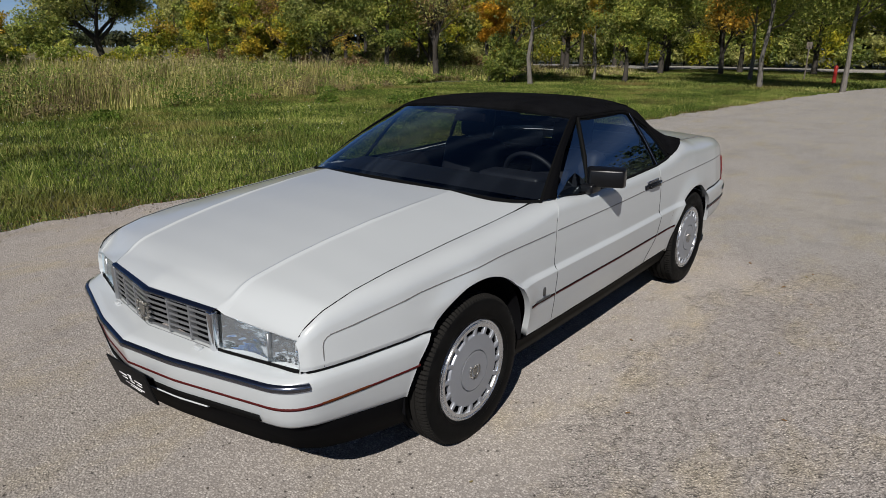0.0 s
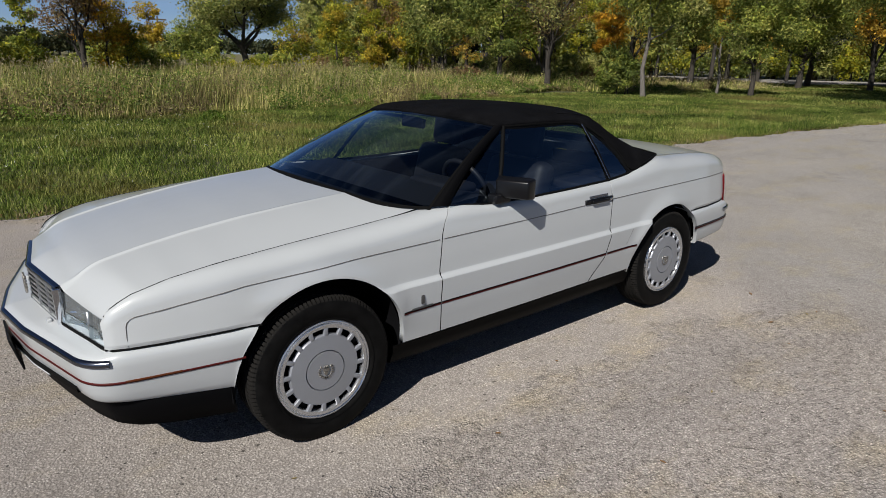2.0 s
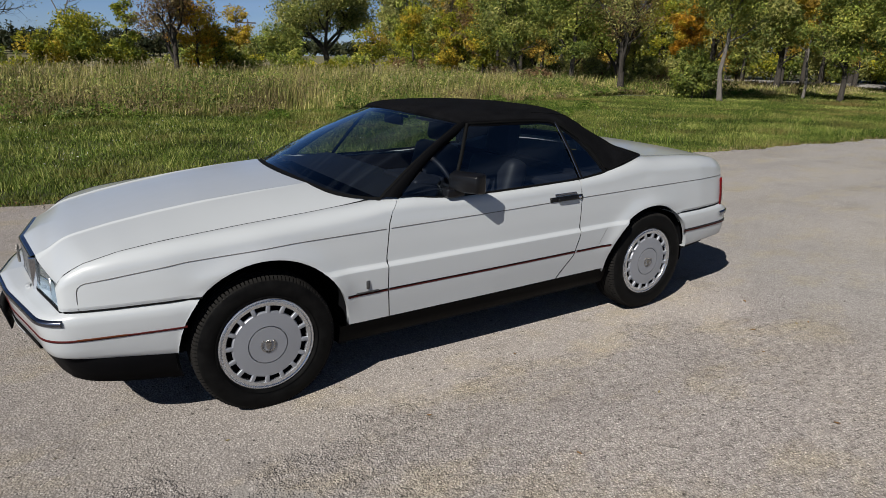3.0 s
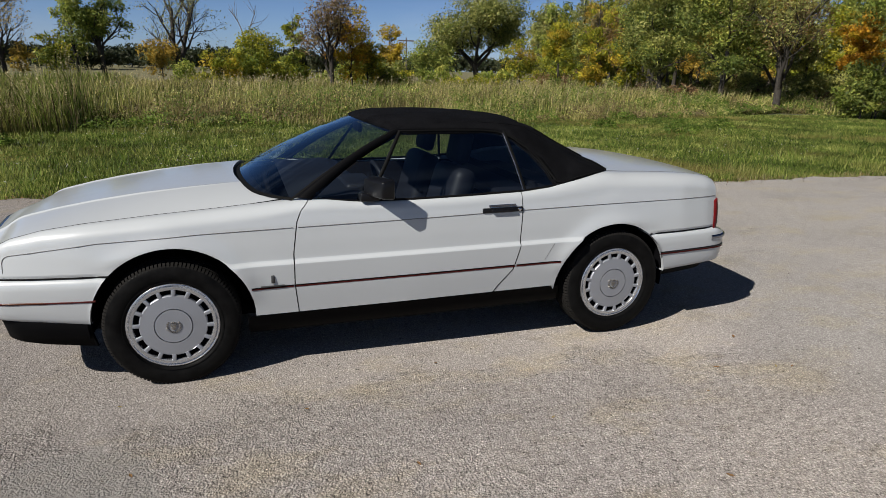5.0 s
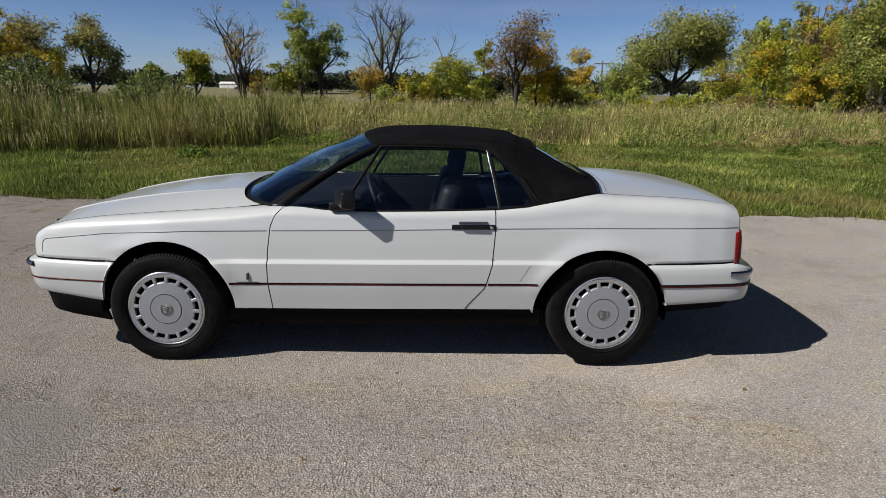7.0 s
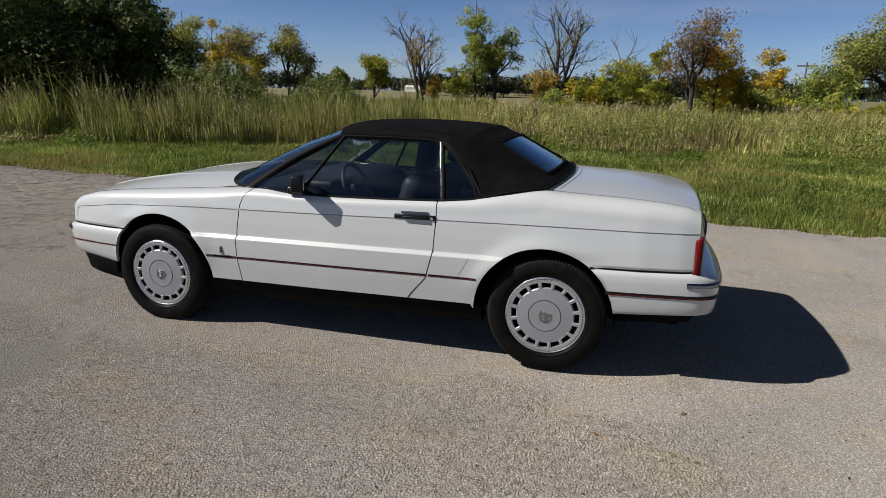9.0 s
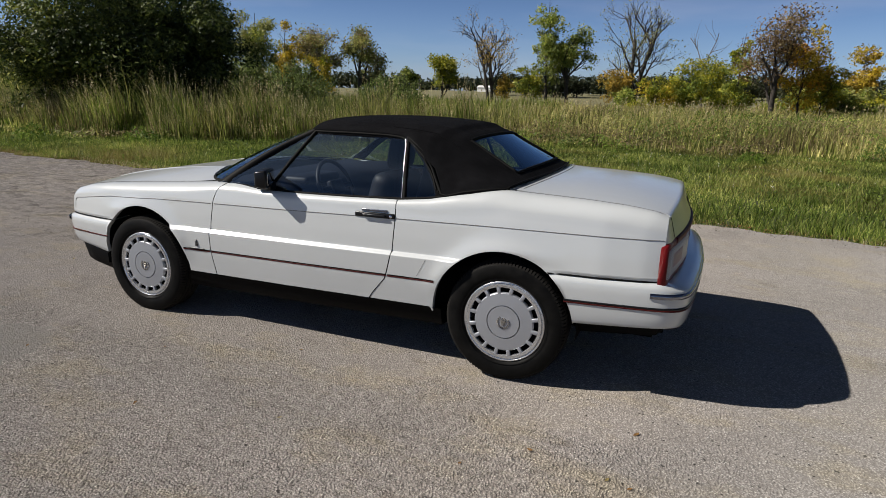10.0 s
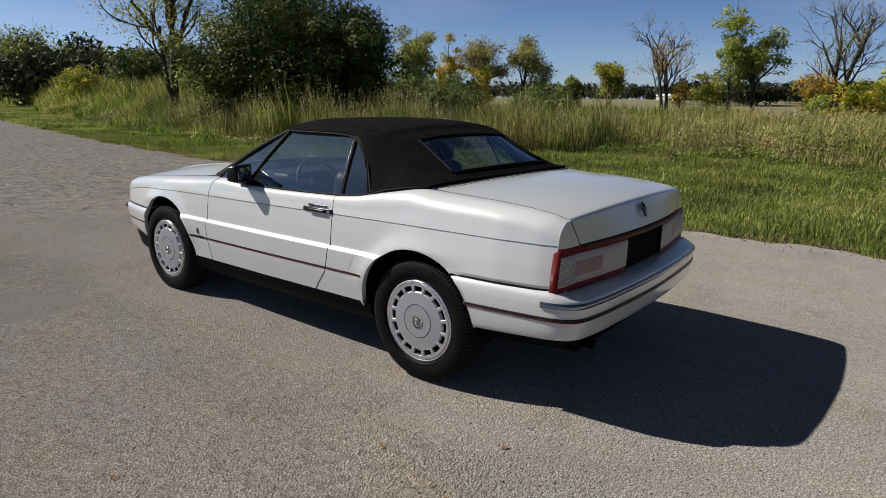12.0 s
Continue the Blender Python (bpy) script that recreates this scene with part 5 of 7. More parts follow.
def join(*meshes):
    v, f = [], []
    for a, b in meshes:
        n = len(v)
        v.extend(tuple(p) for p in a)
        f.extend(tuple(i + n for i in q) for q in b)
    return v, f


def sheet(p, keep=None):
    """Quads over a grid of points n x m x 3."""
    n, m = p.shape[:2]
    f = [(i * m + j, (i + 1) * m + j, (i + 1) * m + j + 1, i * m + j + 1) for i in range(n - 1) for j in range(m - 1) if keep is None or keep(i, j)]
    return p.reshape(-1, 3), f


def panel(p, first=None, last=None, start=None, end=None):
    """A sheet with its edges folded in: first and last column rows (i), start and end (j), each a vector or None."""
    out = [sheet(p)]
    for edge, vec in ((p[0], first), (p[-1], last), (p[:, 0], start), (p[:, -1], end)):
        if vec is not None:
            out.append(sheet(np.stack([edge, edge + np.array(vec)], 0)))
    return join(*out)


def box(x0, x1, y0, y1, z0, z1, b=0.0):
    """A block, its edges bevelled by b. Returns verts and faces."""
    bm = bmesh.new()
    bmesh.ops.create_cube(bm, size=1, matrix=Matrix.Translation(((x0 + x1) / 2, (y0 + y1) / 2, (z0 + z1) / 2)) @ Matrix.Diagonal((x1 - x0, y1 - y0, z1 - z0, 1)))
    if b:
        bmesh.ops.bevel(bm, geom=bm.edges[:], offset=b, segments=3, profile=0.5, affect="EDGES")
    bm.verts.index_update()
    v, f = [tuple(p.co) for p in bm.verts], [tuple(p.index for p in q.verts) for q in bm.faces]
    bm.free()
    return v, f


def moved(data, m):
    return [m @ Vector(p) for p in data[0]], data[1]


def ring(profile, steps, turn=2 * math.pi):
    """A lathe: profile of (radius, along) turned round the y axis."""
    v, f = [], []
    k = len(profile)
    for s in range(steps):
        a = turn * s / steps
        for r, t in profile:
            v.append((r * math.cos(a), t, r * math.sin(a)))
    for s in range(steps):
        for j in range(k - 1):
            n = (s + 1) % steps
            f.append((s * k + j, s * k + j + 1, n * k + j + 1, n * k + j))
    return v, f


# flank panels
def build_flanks():
    a = np.radians(np.linspace(136, 0, 26))
    xs = np.concatenate([np.array([-0.785, -0.775, -0.765, -0.75, -0.72, -0.68, -0.62, -0.55, -0.47, -0.4, -0.34, -0.29]), ARCH_F[0] + ARCH_F[2] * np.cos(a), np.linspace(0.41, 0.606, 8)])
    cols = []
    for x in xs:
        edge = ARCH_F[0] - math.sqrt(ARCH_F[2] ** 2 - (SPLIT - ARCH_F[1]) ** 2)
        zlo = SPLIT if x < edge else (float(arch_z(x, ARCH_F)) if abs(x - ARCH_F[0]) < ARCH_F[2] else SILL)
        y, z = section(x, zlo)
        w = np.clip((x - 0.40) / (0.606 - 0.40), 0, 1)
        xx = x + (door_front(z) - 0.003 - 0.606) * w
        if w > 0.98:
            y = np.array([-np.interp(zz, section(q, zlo)[1], -section(q, zlo)[0]) for q, zz in zip(xx, z)])
        cols.append(np.stack([xx, y, z], 1))
    fender = np.array(cols)
    both("front_fender", panel(fender, (0.02, 0.03, 0), (0, 0.03, 0), (0, 0.03, 0.004), (0, 0.004, -0.03)), M_PAINT)

    cols = []
    for r in np.linspace(0, 1, 26):
        x = 0.61 + r * 1.26
        y, z = section(x, SILL)
        xx = (door_front(z) + 0.003) * (1 - r) + (door_rear(z) - 0.003) * r
        cols.append(np.stack([xx, y, z], 1))
    both("door", panel(np.array(cols), (0, 0.03, 0), (0, 0.03, 0), (0, 0.03, 0.004), (0, 0.02, -0.01)), M_PAINT)

    a = np.radians(np.linspace(180, 52, 26))
    right = ARCH_R[0] + math.sqrt(ARCH_R[2] ** 2 - (SPLIT - ARCH_R[1]) ** 2)
    xs = np.concatenate([np.linspace(1.875, 2.10, 8), ARCH_R[0] + ARCH_R[2] * np.cos(a), np.linspace(right + 0.01, 3.28, 16)])
    cols = []
    for x in xs:
        zlo = SILL if x < ARCH_R[0] - ARCH_R[2] else (max(float(arch_z(x, ARCH_R)), SPLIT if x > ARCH_R[0] else 0) if x < right else SPLIT)
        y, z = section(x, zlo)
        w = np.clip((2.10 - x) / (2.10 - 1.875), 0, 1)
        xx = x + (door_rear(z) + 0.003 - 1.875) * w
        cols.append(np.stack([xx, y, z], 1))
    both("rear_quarter_panel", panel(np.array(cols), (0, 0.03, 0), (0.004, 0.03, 0), (0, 0.03, 0.004), (0, 0.004, -0.03)), M_PAINT)
    # the corner rounds from the flank to the lid's edge
    rows = []
    for p in cols[-1]:
        if p[2] > 0.778:
            lid_y = 0.716 * float(np.interp(p[2], [0.793, 0.84, 0.905], [0.928, 0.955, 1.0])) + 0.004
            lid_x = float(np.interp(p[2], [0.793, 0.84, 0.887, 0.907, 0.912], [3.313, 3.302, 3.291, 3.2835, 3.279])) - 0.001
            a, b = Vector((p[0], -p[1])), Vector((lid_x, min(lid_y, -p[1])))
            k = Vector((lid_x - 0.006, -p[1] - 0.006))
            rows.append([(*(lambda q: (q.x, -q.y))(a * (1 - t) ** 2 + k * 2 * t * (1 - t) + b * t * t), p[2]) for t in np.linspace(0, 1, 9)])
    both("quarter_corner", sheet(np.array(rows)), M_PAINT)
    both("trunk_gap", tube([(r[-1][0] + 0.0005, r[-1][1] + 0.001, r[-1][2]) for r in rows[:-1]], [0.0022] * (len(rows) - 1), 5), M_SEAL)


def strip(x0, x1, z_of, tall, proud, n=40):
    """A moulding on the flank, from x0 to x1, tall high and standing proud."""
    rows = []
    for x in np.linspace(x0, x1, n):
        z = z_of(x) if callable(z_of) else z_of
        out = []
        for dz, dy in ((-0.5, -0.004), (-0.5, proud * 0.7), (-0.3, proud), (0.3, proud), (0.5, proud * 0.7), (0.5, -0.004)):
            zz = z + dz * tall
            out.append((x, -(float(side(x, zz)) + dy), zz))
        rows.append(out)
    return sheet(np.array(rows))


def coach_z(x):
    return float(np.interp(x, [-0.69, -0.55, -0.31, 0.14, 0.6, 1.23, 1.87, 2.5, 3.27], [0.716, 0.733, 0.761, 0.779, 0.786, 0.792, 0.802, 0.807, 0.803]))


def build_trim():
    both("coach_line", strip(-0.688, 0.605, coach_z, 0.0034, 0.0022, 90), M_LINE, "thin grey coach line")
    nose = [(-0.684, 0.7165), (-0.700, 0.711), (-0.711, 0.700), (-0.716, 0.685), (-0.718, 0.65), (-0.718, 0.612)]
    both("coach_line", tube([(x, -float(side(x, z)) - 0.0006, z) for x, z in nose], [0.0016] * 6, 5), M_LINE, "thin grey coach line")
    both("coach_line", strip(0.632, 1.878, coach_z, 0.0034, 0.0022, 90), M_LINE, "thin grey coach line")
    both("coach_line", strip(1.892, 3.275, coach_z, 0.0034, 0.0022, 90), M_LINE, "thin grey coach line")
    for x0, x1 in ((0.385, 0.598), (0.606, 1.842), (1.852, 2.135)):
        both("side_moulding", strip(x0, x1, 0.4858, 0.0060, 0.0026), M_SEAL, "black rubbing strip with a red line")
        both("red_line", strip(x0, x1, 0.4790, 0.0070, 0.0024), M_RED_LINE)
    # rocker below the doors
    rows = [[(x, -(float(flank(x)) + dy), z) for dy, z in ((-0.034, SILL - 0.006), (-0.052, SILL - 0.012), (-0.060, 0.27), (-0.085, 0.215), (-0.2, 0.205))] for x in np.linspace(0.36, 2.16, 24)]
    both("rocker_panel", panel(np.array(rows), (0, 0.1, 0), (0, 0.1, 0)), M_BLACK, "matt black rocker panel")
    # seam on the quarter panel's lower cladding
    rows = [[(2.085 - 0.055 * (1 - s) + dx, -(float(side(2.06, z)) + 0.0012), z) for dx in (0, 0.0022)] for s in np.linspace(0, 1, 6) for z in (0.50 + 0.098 * s,)]
    both("cladding_seam", sheet(np.array(rows)), M_LINE)
    # badges behind the front wheels
    z, x = 0.527, 0.492
    y = -float(side(x, z))
    both("badge", join(box(x - 0.009, x + 0.009, y - 0.006, y + 0.003, z - 0.020, z + 0.022, 0.004), box(x - 0.005, x + 0.005, y - 0.008, y, z - 0.014, z + 0.017, 0.002),
                       box(x - 0.062, x + 0.058, y - 0.006, y + 0.003, z - 0.039, z - 0.032, 0.002)), M_BADGE, "small crest over a script bar")


def ribbon(pts, w):
    """A dark thread laid into a gap: pts along it, w wide."""
    return tube(pts, [w] * len(pts), 5)


def build_seams():
    def at(x, z):
        return (x, -float(side(x, z)) + 0.001, z)
    zs = np.concatenate([np.linspace(SILL + 0.002, 0.835, 24)])
    both("door_gap", ribbon([at(float(door_front(z)), z) for z in zs] + [(0.668, -0.853, 0.880), (0.69, -0.835, 0.905)], 0.0018), M_SEAL)
    both("door_gap", ribbon([at(float(door_rear(z)), z) for z in zs] + [(1.887, -0.862, 0.868), (1.885, -0.848, 0.898)], 0.0024), M_SEAL)
    both("hood_gap", ribbon([(x, -float(top_y(x)) + 0.001, float(top_z(x)) - 0.0010) for x in np.linspace(-0.772, 0.60, 60)], 0.0028), M_SEAL)
    both("bumper_gap", ribbon([(x, -float(side(x, 0.600)) + 0.0005, 0.602) for x in np.linspace(-0.782, -0.262, 30)], 0.0052), M_SEAL)
    both("bumper_gap", ribbon([(x, -float(side(x, 0.600)) + 0.0005, 0.602) for x in np.linspace(2.745, 3.272, 30)], 0.0052), M_SEAL)
    both("trunk_gap", ribbon([(x, -float(top_y(x)) + 0.004, float(top_z(x)) - 0.0005) for x in np.linspace(2.48, 3.26, 40)], 0.0014), M_LINE)


def sweep(path, profile, f=None):
    """A profile of (outward, z) swept along half a plan path and mirrored: path runs from the flank to the car's middle."""
    pts = [Vector((x, -y)) for x, y in path]
    full = pts + [Vector((p.x, -p.y)) for p in pts[-2::-1]]
    rows = []
    for k, p in enumerate(full):
        d = (full[min(k + 1, len(full) - 1)] - full[max(k - 1, 0)]).normalized()
        nrm = Vector((d.y, -d.x))
        if nrm.dot(Vector((p.x - 1.25, p.y))) < 0:
            nrm = -nrm
        rows.append([(p.x + nrm.x * o, p.y + nrm.y * o, z + (f(p.x, p.y, z) if f else 0)) for o, z in profile])
    return sheet(np.array(rows))


def smooth_path(pts, n=40):
    """A rounder path through pts."""
    p = np.array(pts, float)
    d = np.concatenate([[0], np.cumsum(np.linalg.norm(np.diff(p, axis=0), axis=1))])
    t = np.linspace(0, d[-1], n)
    q = np.stack([np.interp(t, d, p[:, 0]), np.interp(t, d, p[:, 1])], 1)
    for _ in range(2):
        q[1:-1] = 0.25 * q[:-2] + 0.5 * q[1:-1] + 0.25 * q[2:]
    return q.tolist()


FRONT_PATH = smooth_path([(-0.275, 0.893), (-0.39, 0.880), (-0.55, 0.852), (-0.70, 0.822), (-0.775, 0.803), (-0.83, 0.770), (-0.868, 0.715), (-0.917, 0.525), (-0.983, 0.27), (-1.024, 0.0)], 70)
REAR_PATH = smooth_path([(2.735, 0.910), (3.0, 0.893), (3.2, 0.874), (3.32, 0.856), (3.38, 0.822), (3.41, 0.760), (3.432, 0.60), (3.452, 0.30), (3.460, 0.0)], 60)


def low_front(x, y, z):
    return 0.05 * min(max((-x - 0.35) / 0.45, 0), 1) * min(max((0.42 - z) / 0.08, 0), 1) + 0.011 * min(max((x + 0.82) / 0.07, 0), 1) * min(max((z - 0.56) / 0.02, 0), 1)


def low_rear(x, y, z):
    return 0.030 * min(max((x - 2.75) / 0.60, 0), 1) * min(max((0.42 - z) / 0.08, 0), 1) + 0.026 * min(max((3.38 - x) / 0.10, 0), 1) * min(max((z - 0.545) / 0.02, 0), 1)


def trimmed(path, x):
    return [p for p in path if (p[0] < x if x < 1 else p[0] > x)]


def clipped(data, arch, m, flange=True):
    """Pulls a bumper's inner ends to the wheel arch; m points in its profile."""
    v, f = data
    v = np.array(v, float)
    cx, cz, r = arch
    s = -1 if cx < 1 else 1
    cols = v.reshape(-1, m, 3)
    cut = (np.hypot(cols[..., 0] - cx, cols[..., 2] - cz) < r + 0.001) | ((cols[..., 0] - cx) * s < 0)
    for half in (cols, cols[::-1]):
        gone = cut if half is cols else cut[::-1]
        for j in range(m):
            k = int(np.argmin(gone[:, j]))
            a, b = half[k, j].copy(), half[k + 3, j].copy()
            for p in half[:k, j]:
                # carried on along the bumper's own slant
                p[0] = cx + s * math.sqrt(max(r * r - (p[2] - cz) ** 2, 0.0001))
                p[1] = a[1] + (a[1] - b[1]) / (a[0] - b[0]) * (p[0] - a[0])
    # a return flange at each end
    for e, way in ((v[:m], 1), (v[-m:], -1)) if flange else ():
        f = list(f) + [tuple(i + len(v) for i in q) for q in sheet(np.stack([e, e + [0, 0.025 * way, 0]], 0))[1]]
        v = np.concatenate([v, e, e + [0, 0.025 * way, 0]])
    return v, f


def build_bumpers():
    near = smooth_path([(-0.20, 0.898)] + FRONT_PATH, 80)
    front = part("front_bumper", clipped(sweep(near, [(-0.13, 0.602), (-0.035, 0.590), (-0.008, 0.581), (0, 0.568), (0.001, 0.545), (-0.006, 0.50), (-0.014, 0.44), (-0.026, 0.388), (-0.034, 0.358), (-0.042, 0.350), (-0.09, 0.345)], low_front), ARCH_F, 11), M_PAINT, label="white bumper cover with a chrome strip")
    nose = trimmed(FRONT_PATH, -0.775)
    part("chrome_strip", sweep(nose, [(-0.004, 0.577), (0.007, 0.575), (0.011, 0.568), (0.011, 0.557), (0.006, 0.551), (-0.004, 0.549)]), M_STRIP, front, "dark chrome bumper strip")
    line = trimmed(FRONT_PATH, -0.318)
    part("red_line", sweep(line, [(-0.014, 0.488), (-0.005, 0.4865), (-0.006, 0.4785), (-0.016, 0.477)]), M_RED_LINE, front)
    rows = []
    for x in np.linspace(-0.74, -0.56, 12):
        y = np.interp(x, [-0.775, -0.70, -0.55], [0.803, 0.822, 0.852])
        rows.append([(x, -(y - 0.012), 0.4890), (x, -(y - 0.003), 0.488), (x, -(y - 0.003), 0.482), (x, -(y - 0.012), 0.481)])
    for flip in (False, True):
        part("marker_lamp", sheet(np.array(rows)), M_AMBER, front, "amber side marker", flip)
    mid = [p for p in FRONT_PATH if p[1] < 0.66]
    part("intake_slot", sweep(mid, [(-0.03, 0.440), (-0.010, 0.439), (-0.013, 0.414), (-0.034, 0.413)]), M_SEAL, front)
    part("lip", sweep([p for p in mid if p[1] < 0.42], [(-0.03, 0.4115), (-0.014, 0.4105), (-0.012, 0.408), (-0.015, 0.405), (-0.04, 0.403)]), M_PAINT, front, "white lip under the intake")
    dam = smooth_path([(-0.22, 0.85), (-0.40, 0.835), (-0.60, 0.805), (-0.72, 0.765), (-0.79, 0.70), (-0.835, 0.58), (-0.885, 0.38), (-0.935, 0.15), (-0.955, 0.0)], 60)
    part("air_dam", clipped(sweep(dam, [(0.0, 0.37), (0.006, 0.345), (-0.004, 0.30), (-0.020, 0.228), (-0.05, 0.222)], low_front), ARCH_F, 5), M_BLACK, front, "matt black air dam")
    for flip in (False, True):
        part("washer_nozzle", box(-0.905, -0.888, -0.34, -0.30, 0.592, 0.604, 0.003), M_PAINT, front, "", flip)
    # plate hung under the middle of the bumper
    part("plate", moved(box(-0.004, 0.004, -0.165, 0.165, -0.07, 0.07, 0.003), Matrix.Translation((-1.012, 0.0, 0.408)) @ Matrix.Rotation(radians(-14), 4, "Y") @ Matrix.Rotation(radians(-4), 4, "X")), M_PLATE, front, "black plate with white script bars")
    for y0, y1, z0, z1 in ((-0.095, -0.03, 0.006, 0.011), (-0.080, -0.035, -0.010, -0.006), (-0.012, 0.02, 0.018, 0.023), (-0.004, 0.012, -0.004, 0.014), (-0.014, 0.022, -0.014, -0.009), (0.035, 0.10, 0.004, 0.009), (0.045, 0.09, -0.011, -0.007), (-0.07, 0.09, -0.032, -0.029), (-0.04, 0.06, -0.042, -0.040)):
        part("bar", moved(box(-0.0062, -0.0035, -y1, -y0, z0, z1), Matrix.Translation((-1.012, 0.0, 0.408)) @ Matrix.Rotation(radians(-14), 4, "Y") @ Matrix.Rotation(radians(-4), 4, "X")), M_WHITE_BAR, front)
    tail = smooth_path([(2.68, 0.912)] + REAR_PATH, 70)
    rear = part("rear_bumper", clipped(sweep(tail, [(-0.12, 0.588), (-0.05, 0.580), (-0.008, 0.566), (0, 0.555), (0.001, 0.53), (-0.001, 0.47), (-0.005, 0.42), (-0.011, 0.372), (-0.016, 0.354), (-0.022, 0.349), (-0.10, 0.345)], low_rear), ARCH_R, 11), M_PAINT, label="white bumper cover with a grey metal strip")
    part("chrome_strip", sweep(trimmed(REAR_PATH, 3.23), [(-0.004, 0.556), (0.007, 0.552), (0.009, 0.541), (0.007, 0.530), (-0.004, 0.526)]), M_STRIP, rear, "satin metal bumper strip")
    part("rubbing_strip", sweep(trimmed(REAR_PATH, 2.835), [(-0.01, 0.485), (0.004, 0.483), (0.004, 0.475), (-0.012, 0.473)]), M_GLOSS, rear, "black strip with a red line")
    part("red_line", sweep(trimmed(REAR_PATH, 2.835), [(-0.01, 0.474), (0.004, 0.473), (0.003, 0.466), (-0.012, 0.464)]), M_RED_LINE, rear)
    part("valance", clipped(sweep(tail, [(-0.06, 0.36), (-0.08, 0.33), (-0.13, 0.27), (-0.30, 0.255)], low_rear), ARCH_R, 4, False), M_BLACK, rear, "matt black valance")
    pipe = ring([(0.022, 0), (0.027, 0), (0.027, 0.16), (0.022, 0.16), (0.022, 0.0)], 16)
    for flip in (False,):
        part("exhaust_pipe", moved(pipe, Matrix.Translation((3.14, -0.40, 0.225)) @ Matrix.Rotation(radians(-90), 4, "Z")), M_BLACK, rear, "", flip)


def hood_z(x, y):
    """The hood's height: a raised middle with soft creases, falling to the fender line."""
    a = abs(y)
    front = float(np.interp(a, [0, 0.39, 0.43, 0.74], [0.752, 0.750, 0.735, 0.708]))
    xf = hood_front(y)
    zc = float(np.interp(x, [-0.80, -0.70, -0.55, -0.377, -0.15, 0.1, 0.337, 0.52], [0.797, 0.829, 0.862, 0.893, 0.926, 0.952, 0.969, 0.978]))
    ze = float(np.interp(x, TOPLINE[:, 0], TOPLINE[:, 2]))
    yc = 0.40 + 0.05 * min(max((x + 0.85) / 1.0, 0), 1)
    zk = ze + (zc - ze) * 0.91
    if a < yc:
        z = zc - (zc - zk) * (a / yc) ** 2.0
    else:
        s = (a - yc) / max(0.767 - yc, 0.01)
        z = zk + (ze - zk) * (0.72 * s + 0.28 * s ** 2)
    z += 0.0060 * math.exp(-((a - yc) / 0.0095) ** 2) * min(max((0.35 - x) / 0.6, 0), 1)
    # roll down to the front edge
    d = min(max((x - xf) / 0.13, 0), 1)
    return z + (front - z) * (1 - d) ** 2.1


def hood_front(y):
    return float(np.interp(abs(y), [0, 0.39, 0.43, 0.63, 0.70, 0.74, 0.767], [-0.898, -0.848, -0.842, -0.803, -0.788, -0.779, -0.772]))


def hood_rear(y):
    v = min(abs(y) / 0.772, 1)
    return 0.322 + 0.12 * v * v + 0.15 * v ** 10


def build_hood():
    ys = np.concatenate([-np.linspace(0.766, 0.49, 12), -np.linspace(0.484, 0.37, 46), -np.linspace(0.35, 0.0, 14)])
    ys = np.concatenate([ys, -ys[-2::-1]])
    t = np.linspace(0, 1, 40) ** 1.5
    p = np.array([[(hood_front(y) + (hood_rear(y) - hood_front(y)) * s, y, hood_z(hood_front(y) + (hood_rear(y) - hood_front(y)) * s, y)) for s in t] for y in ys])
    p[:, :, 1] *= 1 - (1 - np.minimum(1, (top_y(p[:, :, 0]) - 0.003) / 0.767)) * np.abs(p[:, :, 1] / 0.767) ** 4
    part("hood", panel(p, (0, 0.004, -0.02), (0, -0.004, -0.02), (0.012, 0, -0.012), (0.0, 0, -0.02)), M_PAINT)
    # nose behind the grille and lamps
    rows = [[(hood_front(y) + 0.075, y, 0.735), (hood_front(y) + 0.075, y, 0.56)] for y in np.linspace(-0.76, 0.76, 30)]
    part("nose_backing", sheet(np.array(rows)), M_DARK)


